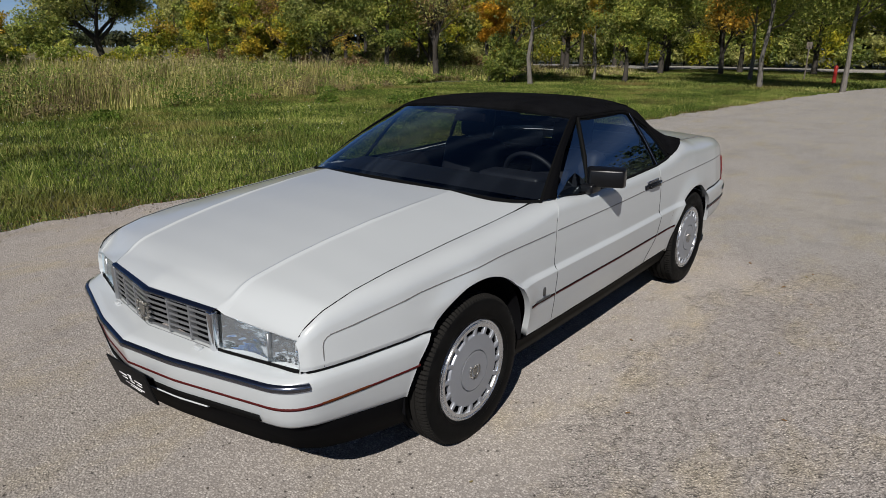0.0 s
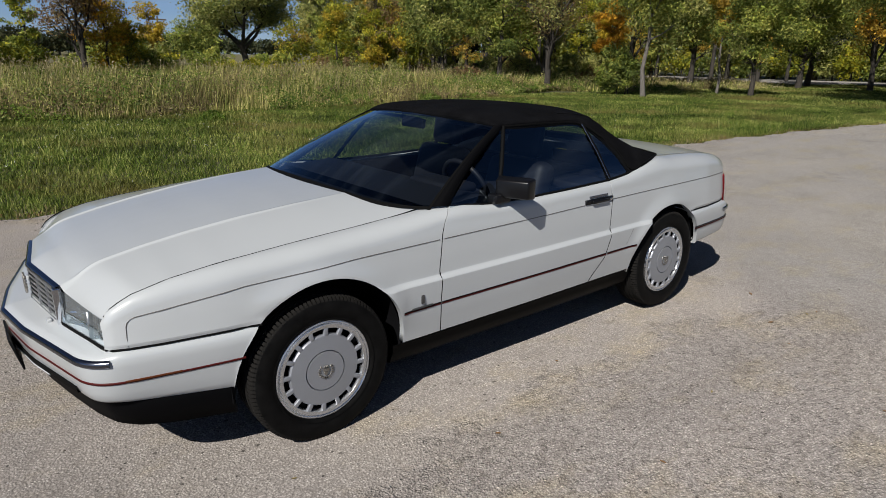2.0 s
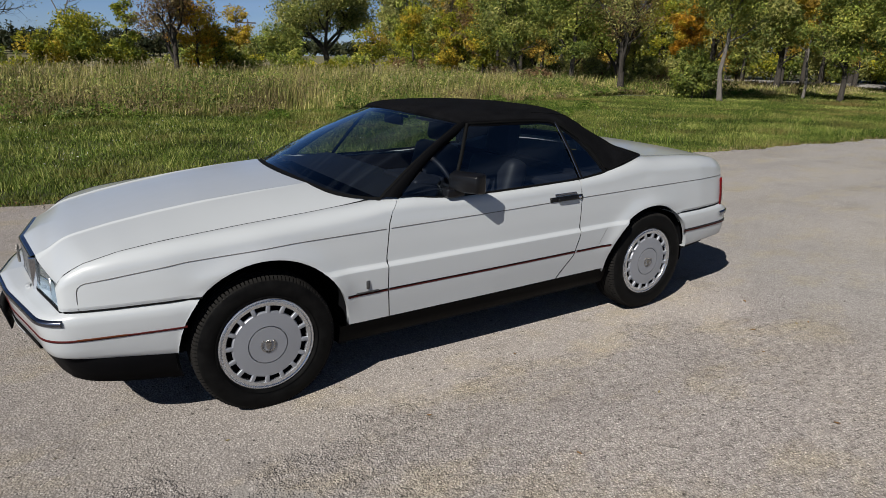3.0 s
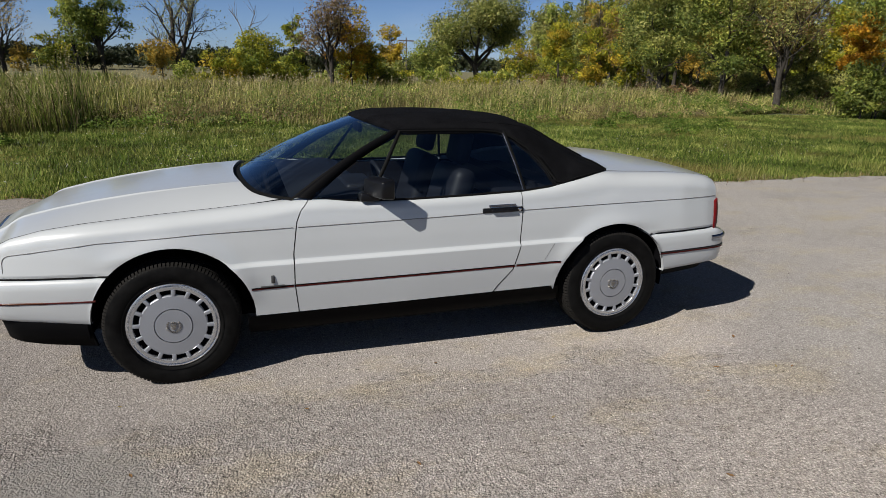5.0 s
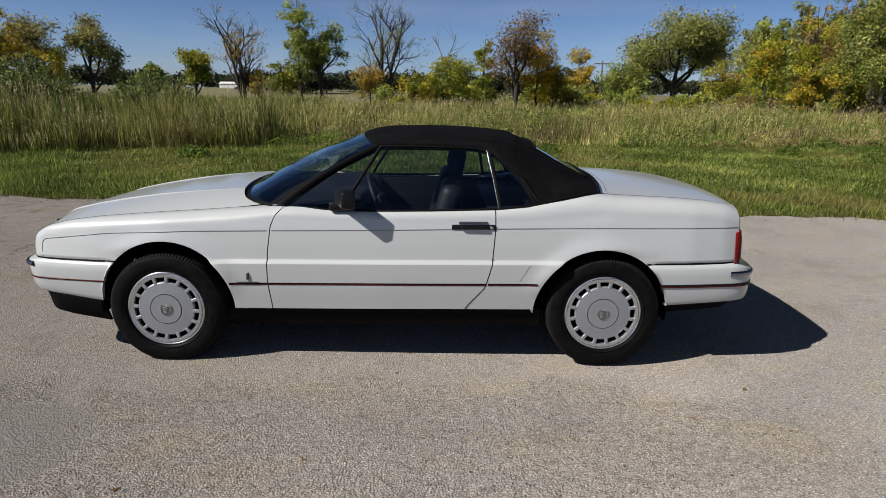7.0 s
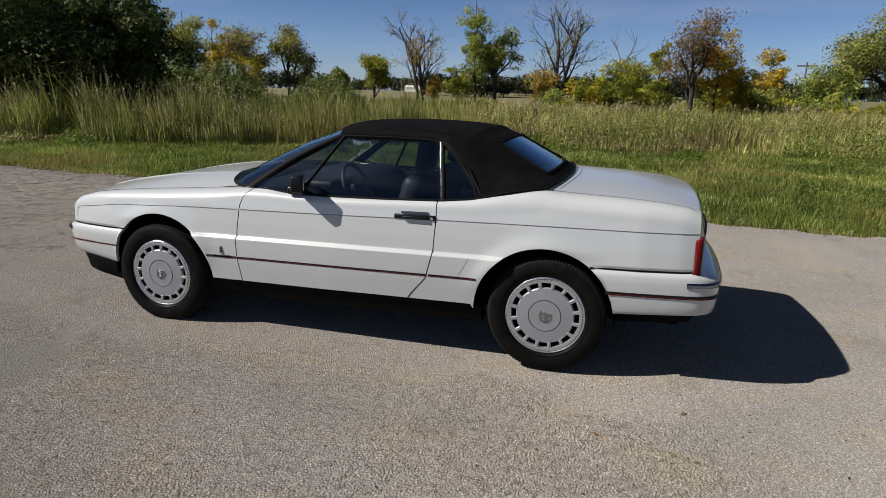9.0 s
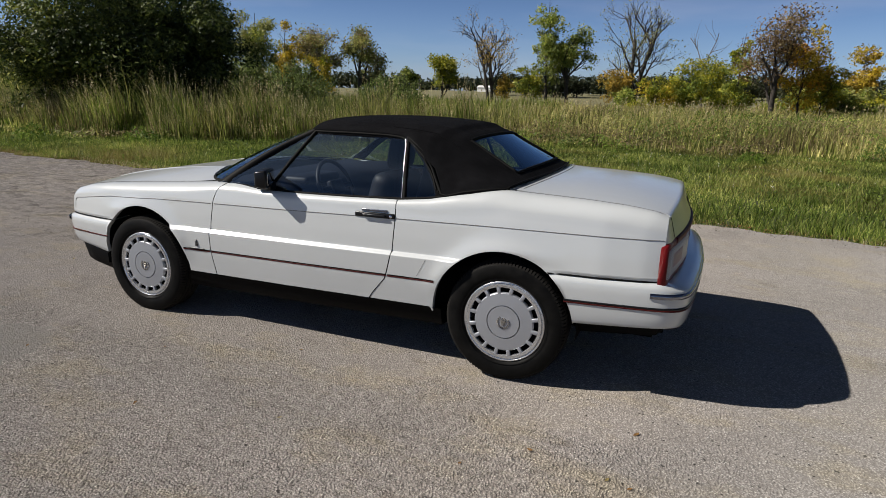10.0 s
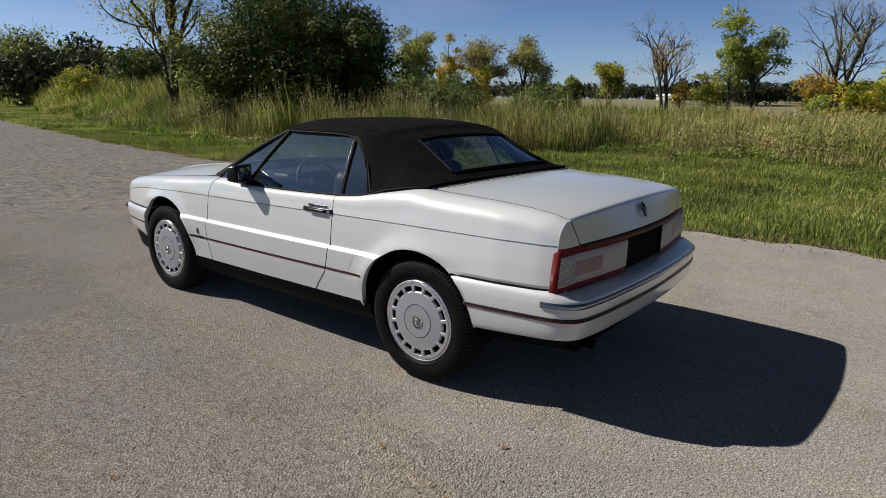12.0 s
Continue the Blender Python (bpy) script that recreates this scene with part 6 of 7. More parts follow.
def build_grille():
    g = part("grille", box(-0.86, -0.845, -0.36, 0.36, 0.598, 0.742), M_DARK, label="grey grille with a crest in the middle")
    xg = lambda y: -0.902 + 0.052 * abs(y) / 0.39
    # surround
    top = [[(xg(y) + 0.010, y, 0.750), (xg(y) - 0.010, y, 0.750), (xg(y) - 0.018, y, 0.745), (xg(y) - 0.018, y, 0.738), (xg(y) - 0.010, y, 0.734), (xg(y) + 0.01, y, 0.735)] for y in np.linspace(-0.392, 0.392, 21)]
    part("surround", sheet(np.array(top)), M_STRIP, g, "chrome top edge")
    for s in (-1, 1):
        part("surround", box(-0.876, -0.845, s * 0.375 - 0.016, s * 0.375 + 0.016, 0.590, 0.742, 0.006), M_CHROME if s < 0 else M_GRILLE, g)
    low = [[(xg(y) - 0.018, y, 0.602), (xg(y) - 0.018, y, 0.592), (xg(y) + 0.02, y, 0.592)] for y in np.linspace(-0.37, 0.37, 21)]
    part("surround", sheet(np.array(low)), M_GRILLE, g)
    for k in range(6):
        z = 0.612 + k * 0.0218
        rows = [[(xg(y) - 0.012, y, z + 0.006), (xg(y) - 0.016, y, z), (xg(y) - 0.012, y, z - 0.004), (xg(y) + 0.006, y, z - 0.005)] for y in np.linspace(-0.362, 0.362, 21)]
        part("slat", sheet(np.array(rows)), M_GRILLE, g)
    for y in (-0.255, -0.13, 0.13, 0.255):
        part("bar", box(xg(y) - 0.017, xg(y) + 0.02, y - 0.004, y + 0.004, 0.603, 0.737, 0.001), M_GRILLE, g)
    crest = moved(WHEEL[6], Matrix.Translation((-0.806, 0, 0.672)) @ Matrix.Rotation(radians(-90), 4, "Z") @ Matrix.Scale(1.35, 4))
    part("crest", crest, M_CREST, g, "silver crest in an open wreath")


def build_headlights():
    def face(y, z):
        a = abs(y)
        return float(np.interp(a, [0.40, 0.63, 0.72, 0.757], [-0.856, -0.802, -0.782, -0.768])) - 0.06 * (0.65 - z)
    for s in (-1, 1):
        ys = np.linspace(0.395, 0.755, 16)
        hi = lambda y: float(np.interp(y, [0.40, 0.755], [0.734, 0.708]))
        p = np.array([[(face(y, z), s * y, z) for z in np.linspace(0.598, hi(y), 7)] for y in ys])
        lamp = part("headlight", sheet(p), M_LAMP_GLASS, label="clear rectangular headlight")
        lamp.visible_shadow = False
        def bowl(y, z):
            u, w2 = (y - 0.507) / 0.105, (z - 0.665) / 0.075
            if y < 0.614:
                return 0.014 + 0.038 * max(0, 1 - u * u) * max(0.15, 1 - 0.6 * w2 * w2)
            return 0.012 + 0.022 * (1 - ((y - 0.685) / 0.071) ** 2) + 0.0016 * math.sin(260 * y)
        q = np.array([[(face(y, z) + bowl(y, z), s * y, z) for z in np.linspace(0.600, hi(y) - 0.002, 14)] for y in np.linspace(0.396, 0.752, 110)])
        part("reflector", sheet(q), M_REFLECTOR, lamp, "silver reflector")
        part("divider", box(-0.806, -0.79, min(s * 0.614, s * 0.620), max(s * 0.614, s * 0.620), 0.602, 0.706), M_GRILLE, lamp)
        rows = [[(face(y, 0.6) - 0.002, s * y, 0.607), (face(y, 0.6) - 0.005, s * y, 0.604), (face(y, 0.6) - 0.006, s * y, 0.590), (face(y, 0.6) + 0.02, s * y, 0.588)] for y in ys]
        part("seal", sheet(np.array(rows)), M_SEAL, lamp)


def build_trunk():
    mid = [(2.55, 1.006), (2.68, 1.006), (2.8, 1.004), (2.95, 0.993), (3.08, 0.978), (3.2, 0.958), (3.288, 0.939), (3.300, 0.9355), (3.3095, 0.929), (3.315, 0.918), (3.320, 0.906), (3.342, 0.85), (3.366, 0.793)]
    edge = [(2.475, 0.985), (2.60, 0.975), (2.75, 0.968), (2.9, 0.961), (3.08, 0.947), (3.2, 0.930), (3.262, 0.917), (3.274, 0.9135), (3.2835, 0.907), (3.288, 0.897), (3.291, 0.887), (3.302, 0.84), (3.313, 0.793)]
    ys = np.linspace(-0.716, 0.716, 33)
    p = np.array([[(m[0] + (e[0] - m[0]) * (y / 0.716) ** 2, y * float(np.interp(e[1], [0.793, 0.84, 0.905], [0.928, 0.955, 1.0])), m[1] + (e[1] - m[1]) * abs(y / 0.716) ** 2.2) for k, (m, e) in enumerate(zip(mid, edge))] for y in ys])
    part("trunk_lid", panel(p, (0, 0.004, -0.02), (0, -0.004, -0.02), (0, 0, -0.03), (-0.04, 0, 0.0)), M_PAINT, label="white trunk lid with a dark keyhole crest")
    part("deck_line", tube([tuple(q[0] * 0.55 + q[1] * 0.45 + np.array([0, 0, 0.0005])) for q in p[1:-1]], [0.002] * (len(p) - 2), 5), M_LINE, None, "thin grey gap line")
    part("trunk_crest", moved(join(ring([(0.0, -0.004), (0.017, -0.004), (0.022, 0.003)], 16), box(-0.012, 0.012, -0.005, 0.004, -0.034, 0.0, 0.004)), Matrix.Translation((3.342, 0, 0.886)) @ Matrix.Rotation(radians(-24), 4, "Y") @ Matrix.Rotation(radians(-90), 4, "Z") @ Matrix.Diagonal((1.35, 0.6, 1.5, 1))), M_GLOSS, None, "dark crest")
    # lamp panel across the tail
    xr = lambda y: 3.372 - 0.062 * (abs(y) / 0.70) ** 2
    rows = [[(xr(y) - 0.03, y, 0.79), (xr(y) - 0.03, y, 0.57)] for y in np.linspace(-0.75, 0.75, 21)]
    part("tail_panel", sheet(np.array(rows)), M_DARK)

    def flare(y, z):
        return y + 0.036 * min(max((0.785 - z) / 0.2, 0), 1) * min(max((abs(y) - 0.55) / 0.235, 0), 1.1) * (1 if y > 0 else -1)

    def lens(y0, y1, z0, z1, out, s):
        ys2 = np.linspace(y0, y1, 14)
        return panel(np.array([[(xr(y) + o, s * flare(y, z), z) for o, z in ((out - 0.004, z0), (out, z0 + 0.004), (out, (z0 + z1) / 2), (out, z1 - 0.004), (out - 0.004, z1))] for y in ys2]), (-0.02, 0, 0), (-0.02, 0, 0), (-0.02, 0, 0), (-0.02, 0, 0))

    def shell_row(z, back):
        """The lamp's outline in plan at height z, from the flank round the corner to the plate; back sinks it into the body."""
        edge = [(x, float(side(x, max(z, 0.63))) + (0.010 if x > 3.264 else 0.004) - back) for x in (3.262, 3.266, 3.282)]
        a, c = Vector(edge[-1]), Vector((xr(0.735) + 0.005 - back, flare(0.735, z)))
        k = Vector((c.x + 0.004, a.y - 0.004))
        bend = [tuple(a * (1 - t) ** 2 + k * 2 * t * (1 - t) + c * t * t) for t in np.linspace(0, 1, 10)[1:]]
        return edge + bend + [(xr(y) + 0.005 - back, flare(y, z)) for y in np.linspace(0.70, 0.245, 12)]

    def shell(z0, z1, s):
        rows = []
        for z, back in ((z0, 0.016), (z0 + 0.002, 0.003), (z0 + 0.007, 0.0), ((z0 + z1) / 2, 0.0), (z1 - 0.010, 0.0), (z1 - 0.003, 0.003), (z1, 0.016)):
            pts = shell_row(z, back)
            # the upper corner is rounded off towards the flank
            rows.append([(x, s * y, z - 0.020 * max(0, 1 - n / 4.0) ** 2 * (z - z0) / (z1 - z0)) for n, (x, y) in enumerate(pts)])
        return sheet(np.array(rows))
    def wrapped(z0, z1, first, last, back, s):
        """A lens laid on the lamp's shell, between two of its outline's points."""
        rows = [shell_row(z, b)[first:last] for z, b in ((z0, 0.003), (z0 + 0.001, back), (z1 - 0.001, back), (z1, 0.003))]
        return sheet(np.array([[(x, s * y, z) for x, y in row] for row, z in zip(rows, (z0, z0 + 0.0008, z1 - 0.0008, z1))]))
    for s in (-1, 1):
        lamp = part("tail_light", shell(0.584, 0.788, s), M_RED_LENS, label="red tail light wrapped round the corner")
        part("clear_lens", wrapped(0.618, 0.756, 5, 99, -0.0025, s), M_CLEAR_LENS, lamp, "whitish clear lens")
        part("ribbed_lens", wrapped(0.620, 0.754, 5, 13, -0.0034, s), M_RIB_GAP, lamp, "ribbed outer end of the lens")
        for z in np.linspace(0.623, 0.749, 16):
            part("rib", wrapped(z - 0.0024, z + 0.0024, 5, 13, -0.0050, s), M_RIB, lamp)
        part("reverse_lens", lens(0.49, 0.700, 0.648, 0.722, 0.010, s), M_PINK_LENS, lamp, "smoky pink lens")
    part("plate_recess", lens(-0.235, 0.235, 0.592, 0.765, -0.012, 1), M_DARK)
    part("red_trim", lens(-0.64, 0.64, 0.762, 0.789, 0.0085, 1), M_RED_LINE, label="dark red strip over the tail lights")
    rows = [[(3.255 + 0.02 * k, -(0.795 - 0.09 * k), z) for k in (0, 1)] for z in np.linspace(0.60, 0.79, 4)]
    both("lamp_backing", sheet(np.array(rows)), M_DARK)


# glasshouse
def glass_y(z):
    return 0.832 - 0.197 * (max(z - 0.90, 0) / 0.33) ** 1.12


def windscreen_point(u, v):
    """u from the cowl to the header, v from -1 to 1 across."""
    x0, x1 = 0.352 + 0.12 * v * v + 0.15 * v ** 10, 1.085 + 0.115 * v * v
    y0, y1 = 0.802 * v, 0.612 * v
    z0, z1 = 0.966 - 0.051 * v * v, 1.287 - 0.040 * v * v
    bow = 0.022 * math.sin(math.pi * u) * (1 - 0.4 * v * v)
    return (x0 + (x1 - x0) * u - bow * 0.5, y0 + (y1 - y0) * u, z0 + (z1 - z0) * u + bow)


TOP_ROWS = np.array([
    # middle x, side x, middle z, shoulder y, shoulder z, lower y, lower z
    (1.062, 1.195, 1.284, 0.592, 1.248, 0.612, 1.236),
    (1.12, 1.225, 1.304, 0.600, 1.262, 0.630, 1.236),
    (1.25, 1.31, 1.318, 0.605, 1.271, 0.640, 1.234),
    (1.55, 1.55, 1.321, 0.610, 1.272, 0.643, 1.232),
    (1.82, 1.81, 1.309, 0.606, 1.258, 0.645, 1.218),
    (1.98, 1.94, 1.293, 0.600, 1.240, 0.700, 1.145),
    (2.08, 2.04, 1.266, 0.600, 1.208, 0.765, 1.036),
    (2.17, 2.125, 1.227, 0.608, 1.160, 0.836, 0.922),
    (2.30, 2.25, 1.155, 0.630, 1.090, 0.826, 0.950),
    (2.43, 2.37, 1.086, 0.670, 1.030, 0.800, 0.976),
    (2.555, 2.468, 1.016, 0.715, 0.996, 0.757, 0.987),
])


def top_point(u, v):
    """u along the canvas top (row number), v from -1 to 1 from one lower edge to the other."""
    i = min(int(u), len(TOP_ROWS) - 2)
    t = u - i
    a, b = TOP_ROWS[i], TOP_ROWS[i + 1]
    p0, p3 = TOP_ROWS[max(i - 1, 0)], TOP_ROWS[min(i + 2, len(TOP_ROWS) - 1)]
    c = 0.5 * (2 * a + (b - p0) * t + (2 * p0 - 5 * a + 4 * b - p3) * t * t + (3 * a - p0 - 3 * b + p3) * t ** 3)
    xm, xs, zc, ysh, zsh, yl, zl = c
    s, q = (1 if v >= 0 else -1), abs(v)
    if q < 0.7:
        k = q / 0.7
        fold = 0.005 * math.exp(-((u - 5.45) / 0.34) ** 2) - 0.006 * math.exp(-((u - 6.1) / 0.42) ** 2) * (1 - 0.4 * k)
        return (xm + (xs - xm) * (0.85 * k * k), s * ysh * k, fold + zc - (zc - zsh) * (0.35 * k * k + 0.65 * k ** 5))
    k = (q - 0.7) / 0.3
    ease = k ** 1.0
    bulge = 0.018 * math.sin(math.pi * k) + 0.012 * math.exp(-((u - 5.45) / 0.3) ** 2) * (1 - k)
    return (xm + (xs - xm) * (0.85 + 0.15 * k), s * (ysh + (yl - ysh) * ease + bulge), zsh + (zl - zsh) * k ** 1.25)


def build_glasshouse():
    vs, us = np.linspace(-1, 1, 25), np.linspace(0.005, 0.98, 12)
    p = np.array([[windscreen_point(u, v * 0.994) for u in us] for v in vs])
    ws = part("windscreen", sheet(p), M_SCREEN, label="tinted curved windscreen")
    ws.visible_shadow = False
    # black edge round the screen
    for v0, v1 in ((-1.0, -0.990), (0.990, 1.0)):
        rows = [[windscreen_point(u, v) for v in np.linspace(v0, v1, 4)] for u in np.linspace(-0.02, 1, 14)]
        part("screen_edge", sheet(np.array(rows) + [0, 0, 0.003]), M_SEAL, ws)
    rows = [[windscreen_point(u, v) for u in (-0.014, -0.004, 0.006, 0.012)] for v in np.linspace(-1, 1, 41)]
    part("cowl", sheet(np.array(rows) + [0, 0, 0.003]), M_SEAL, None, "black cowl below the windscreen")
    rows = [[(hood_rear(y) - 0.02, y, hood_z(hood_rear(y), y) - 0.025), (windscreen_point(0.02, y / 0.802)[0] + 0.05, y, windscreen_point(0.02, y / 0.802)[2] - 0.012)] for y in np.linspace(-0.765, 0.765, 31)]
    part("cowl_tray", sheet(np.array(rows)), M_SEAL)
    for s in (-1, 1):
        flip = s > 0
        # pillar between the screen and the side glass
        rows = []
        for u in np.linspace(0, 1, 16):
            a = Vector(windscreen_point(u, -0.995))
            xb = 0.695 + (1.222 - 0.695) * u - 0.018 * math.sin(math.pi * u)
            zb = 0.920 + (1.236 - 0.920) * u + 0.020 * math.sin(math.pi * u)
            b = Vector((xb, -glass_y(zb) - 0.004, zb))
            m1 = a.lerp(b, 0.5) + Vector((-0.004, -0.010, 0.008))
            rows.append([tuple(a), tuple(a.lerp(m1, 0.6) + Vector((0, -0.003, 0.004))), tuple(m1), tuple(b), (b.x + 0.012, b.y + 0.01, b.z - 0.02)])
        part("pillar", sheet(np.array(rows)), M_BLACK, None, "black windscreen pillar", flip)

        def pane(low, high, n=12, m=8):
            low, high = np.array(low, float), np.array(high, float)
            r = np.linspace(0, 1, n)
            lo = np.stack([np.interp(r, np.linspace(0, 1, len(low)), low[:, k]) for k in (0, 1)], 1)
            hi = np.stack([np.interp(r, np.linspace(0, 1, len(high)), high[:, k]) for k in (0, 1)], 1)
            return np.array([[(xz[0], -glass_y(xz[1]), xz[1]) for xz in (a + (b - a) * k for k in np.linspace(0, 1, m))] for a, b in zip(lo, hi)])
        for name, low, high in (("vent_glass", [(0.71, 0.910), (1.005, 0.892)], [(0.735, 0.945), (1.21, 1.226)]),
                                ("door_glass", [(1.015, 0.89), (1.90, 0.898)], [(1.238, 1.238), (1.832, 1.222)]),
                                ("quarter_glass", [(1.932, 0.900), (2.13, 0.925)], [(1.862, 1.214), (1.96, 1.150), (2.05, 1.055), (2.122, 0.945)])):
            g = part(name, sheet(pane(low, high)), M_GLASS, None, "tinted side glass", flip)
            g.visible_shadow = False
        frames = [[(1.005, 0.885), (1.115, 1.06), (1.226, 1.236)], [(1.918, 0.895), (1.885, 1.06), (1.848, 1.224)], [(1.85, 1.222), (1.96, 1.156), (2.05, 1.062), (2.128, 0.94)]]
        for pts in frames:
            v, f = tube([(x, -glass_y(z) - 0.004, z) for x, z in pts], [0.011] * len(pts), 6)
            part("window_frame", (v, f), M_SEAL, None, "", flip)
        v, f = tube([(x, -glass_y(z) - 0.012, z) for x, z in ((1.904, 0.905), (1.874, 1.06), (1.838, 1.216))], [0.003] * 3, 6)
        part("glass_edge", (v, f), M_STRIP, None, "bright metal edge of the door glass", flip)
        v, f = tube([(x, -float(top_y(x)) + 0.004, float(top_z(x)) + 0.002) for x in np.linspace(0.72, 2.15, 24)], [0.009] * 24, 6)
        part("belt_seal", (v, f), M_SEAL, None, "black rubber belt seal", flip)
    # canvas top with an opening for the rear window
    us, vs = np.linspace(0, 10, 121), np.concatenate([np.linspace(-1, -0.7, 8), np.linspace(-0.7, 0.7, 31)[1:-1], np.linspace(0.7, 1, 8)])
    p = np.array([[top_point(u, v) for v in vs] for u in us])
    hole = lambda i, j: 6.98 < us[i] + 0.04 < 9.38 and abs((vs[j] + vs[j + 1]) / 2) < 0.50
    bm_top = join(sheet(p, lambda i, j: not hole(i, j)), sheet(np.stack([p[0], p[0] + [0.004, 0, -0.02]], 0)), sheet(np.stack([p[:, 0], p[:, 0] + [0, 0.012, -0.012]], 0)), sheet(np.stack([p[:, -1], p[:, -1] + [0, -0.012, -0.012]], 0)))
    top = part("soft_top", bm_top, M_CANVAS, None, "black canvas convertible top, raised")
    part("headliner", sheet(p - [0, 0, 0.018], lambda i, j: not hole(i, j)), M_DARK, top)
    rows = np.array([[top_point(u, v) for v in np.linspace(-0.55, 0.55, 21)] for u in np.linspace(6.78, 9.45, 14)])
    rw = part("rear_window", sheet(rows - [0, 0, 0.004]), M_BACK_GLASS, top, "tinted rear window")
    rw.visible_shadow = False
    edge = [top_point(u, -0.506) for u in np.linspace(6.97, 9.38, 12)] + [top_point(9.38, v) for v in np.linspace(-0.506, 0.506, 20)[1:]] + [top_point(u, 0.506) for u in np.linspace(9.38, 6.97, 12)[1:]] + [top_point(6.97, v) for v in np.linspace(0.506, -0.506, 20)[1:]]
    part("window_binding", tube(edge, [0.009] * len(edge), 5), M_SEAL, top)
    for s in (-1, 1):
        v, f = tube([top_point(u, s * 0.66) for u in np.linspace(3.6, 6.9, 14)], [0.005] * 14, 5)
        part("seam", (v, f), M_CANVAS, top)
        v, f = tube([top_point(u, s * 0.98) for u in np.linspace(0.2, 10, 30)], [0.007] * 30, 5)
        part("binding", (v, f), M_SEAL, top)
    rows = [Vector(top_point(9.98, v)) + Vector((0.008, 0, 0.002)) for v in np.linspace(-1, 1, 30)]
    part("deck_seal", tube(rows, [0.006] * 30, 6), M_SEAL, top)


def build_mirrors():
    for s in (-1,):
        flip = s > 0
        turn = Matrix.Rotation(radians(24), 4, "Z")
        shell = box(-0.036, 0.036, -0.100, 0.100, -0.056, 0.054, 0.014)
        # the housing narrows towards its front
        h = moved(([(p[0], p[1] * (0.86 + 2.0 * (p[0] + 0.036)), p[2] * (0.80 + 2.8 * (p[0] + 0.036))) for p in shell[0]], shell[1]), Matrix.Translation((1.045, -0.915, 0.975)) @ turn)
        m = part("door_mirror", h, M_GLOSS, None, "black door mirror", flip)
        part("mirror_foot", box(0.955, 1.06, -0.885, -0.815, 0.897, 0.945, 0.012), M_GLOSS, m, "", flip)
        part("mirror_pane", moved(box(0.0, 0.003, -0.070, 0.070, -0.036, 0.036, 0.001), Matrix.Translation((1.079, -0.900, 0.975)) @ turn), M_MIRROR, m, "mirror glass", flip)


def build_handles():
    for s in (-1, 1):
        flip = s > 0
        y = -float(side(1.76, 0.812))
        h = part("door_handle", box(1.640, 1.884, y - 0.010, y + 0.01, 0.797, 0.825, 0.006), M_GLOSS, None, "black pull handle with a lock", flip)
        part("grip", box(1.690, 1.835, y - 0.022, y - 0.006, 0.800, 0.818, 0.006), M_GLOSS, h, "", flip)
        part("recess", moved(box(1.68, 1.84, y - 0.0028, y + 0.01, 0.830, 0.842, 0.002), Matrix.Identity(4)), M_STRIP, h, "", flip)
        part("lock", moved(ring([(0.0, -0.002), (0.008, -0.002), (0.011, 0.004)], 14), Matrix.Translation((1.863, y - 0.011, 0.811))), M_CHROME, h, "round metal lock", flip)


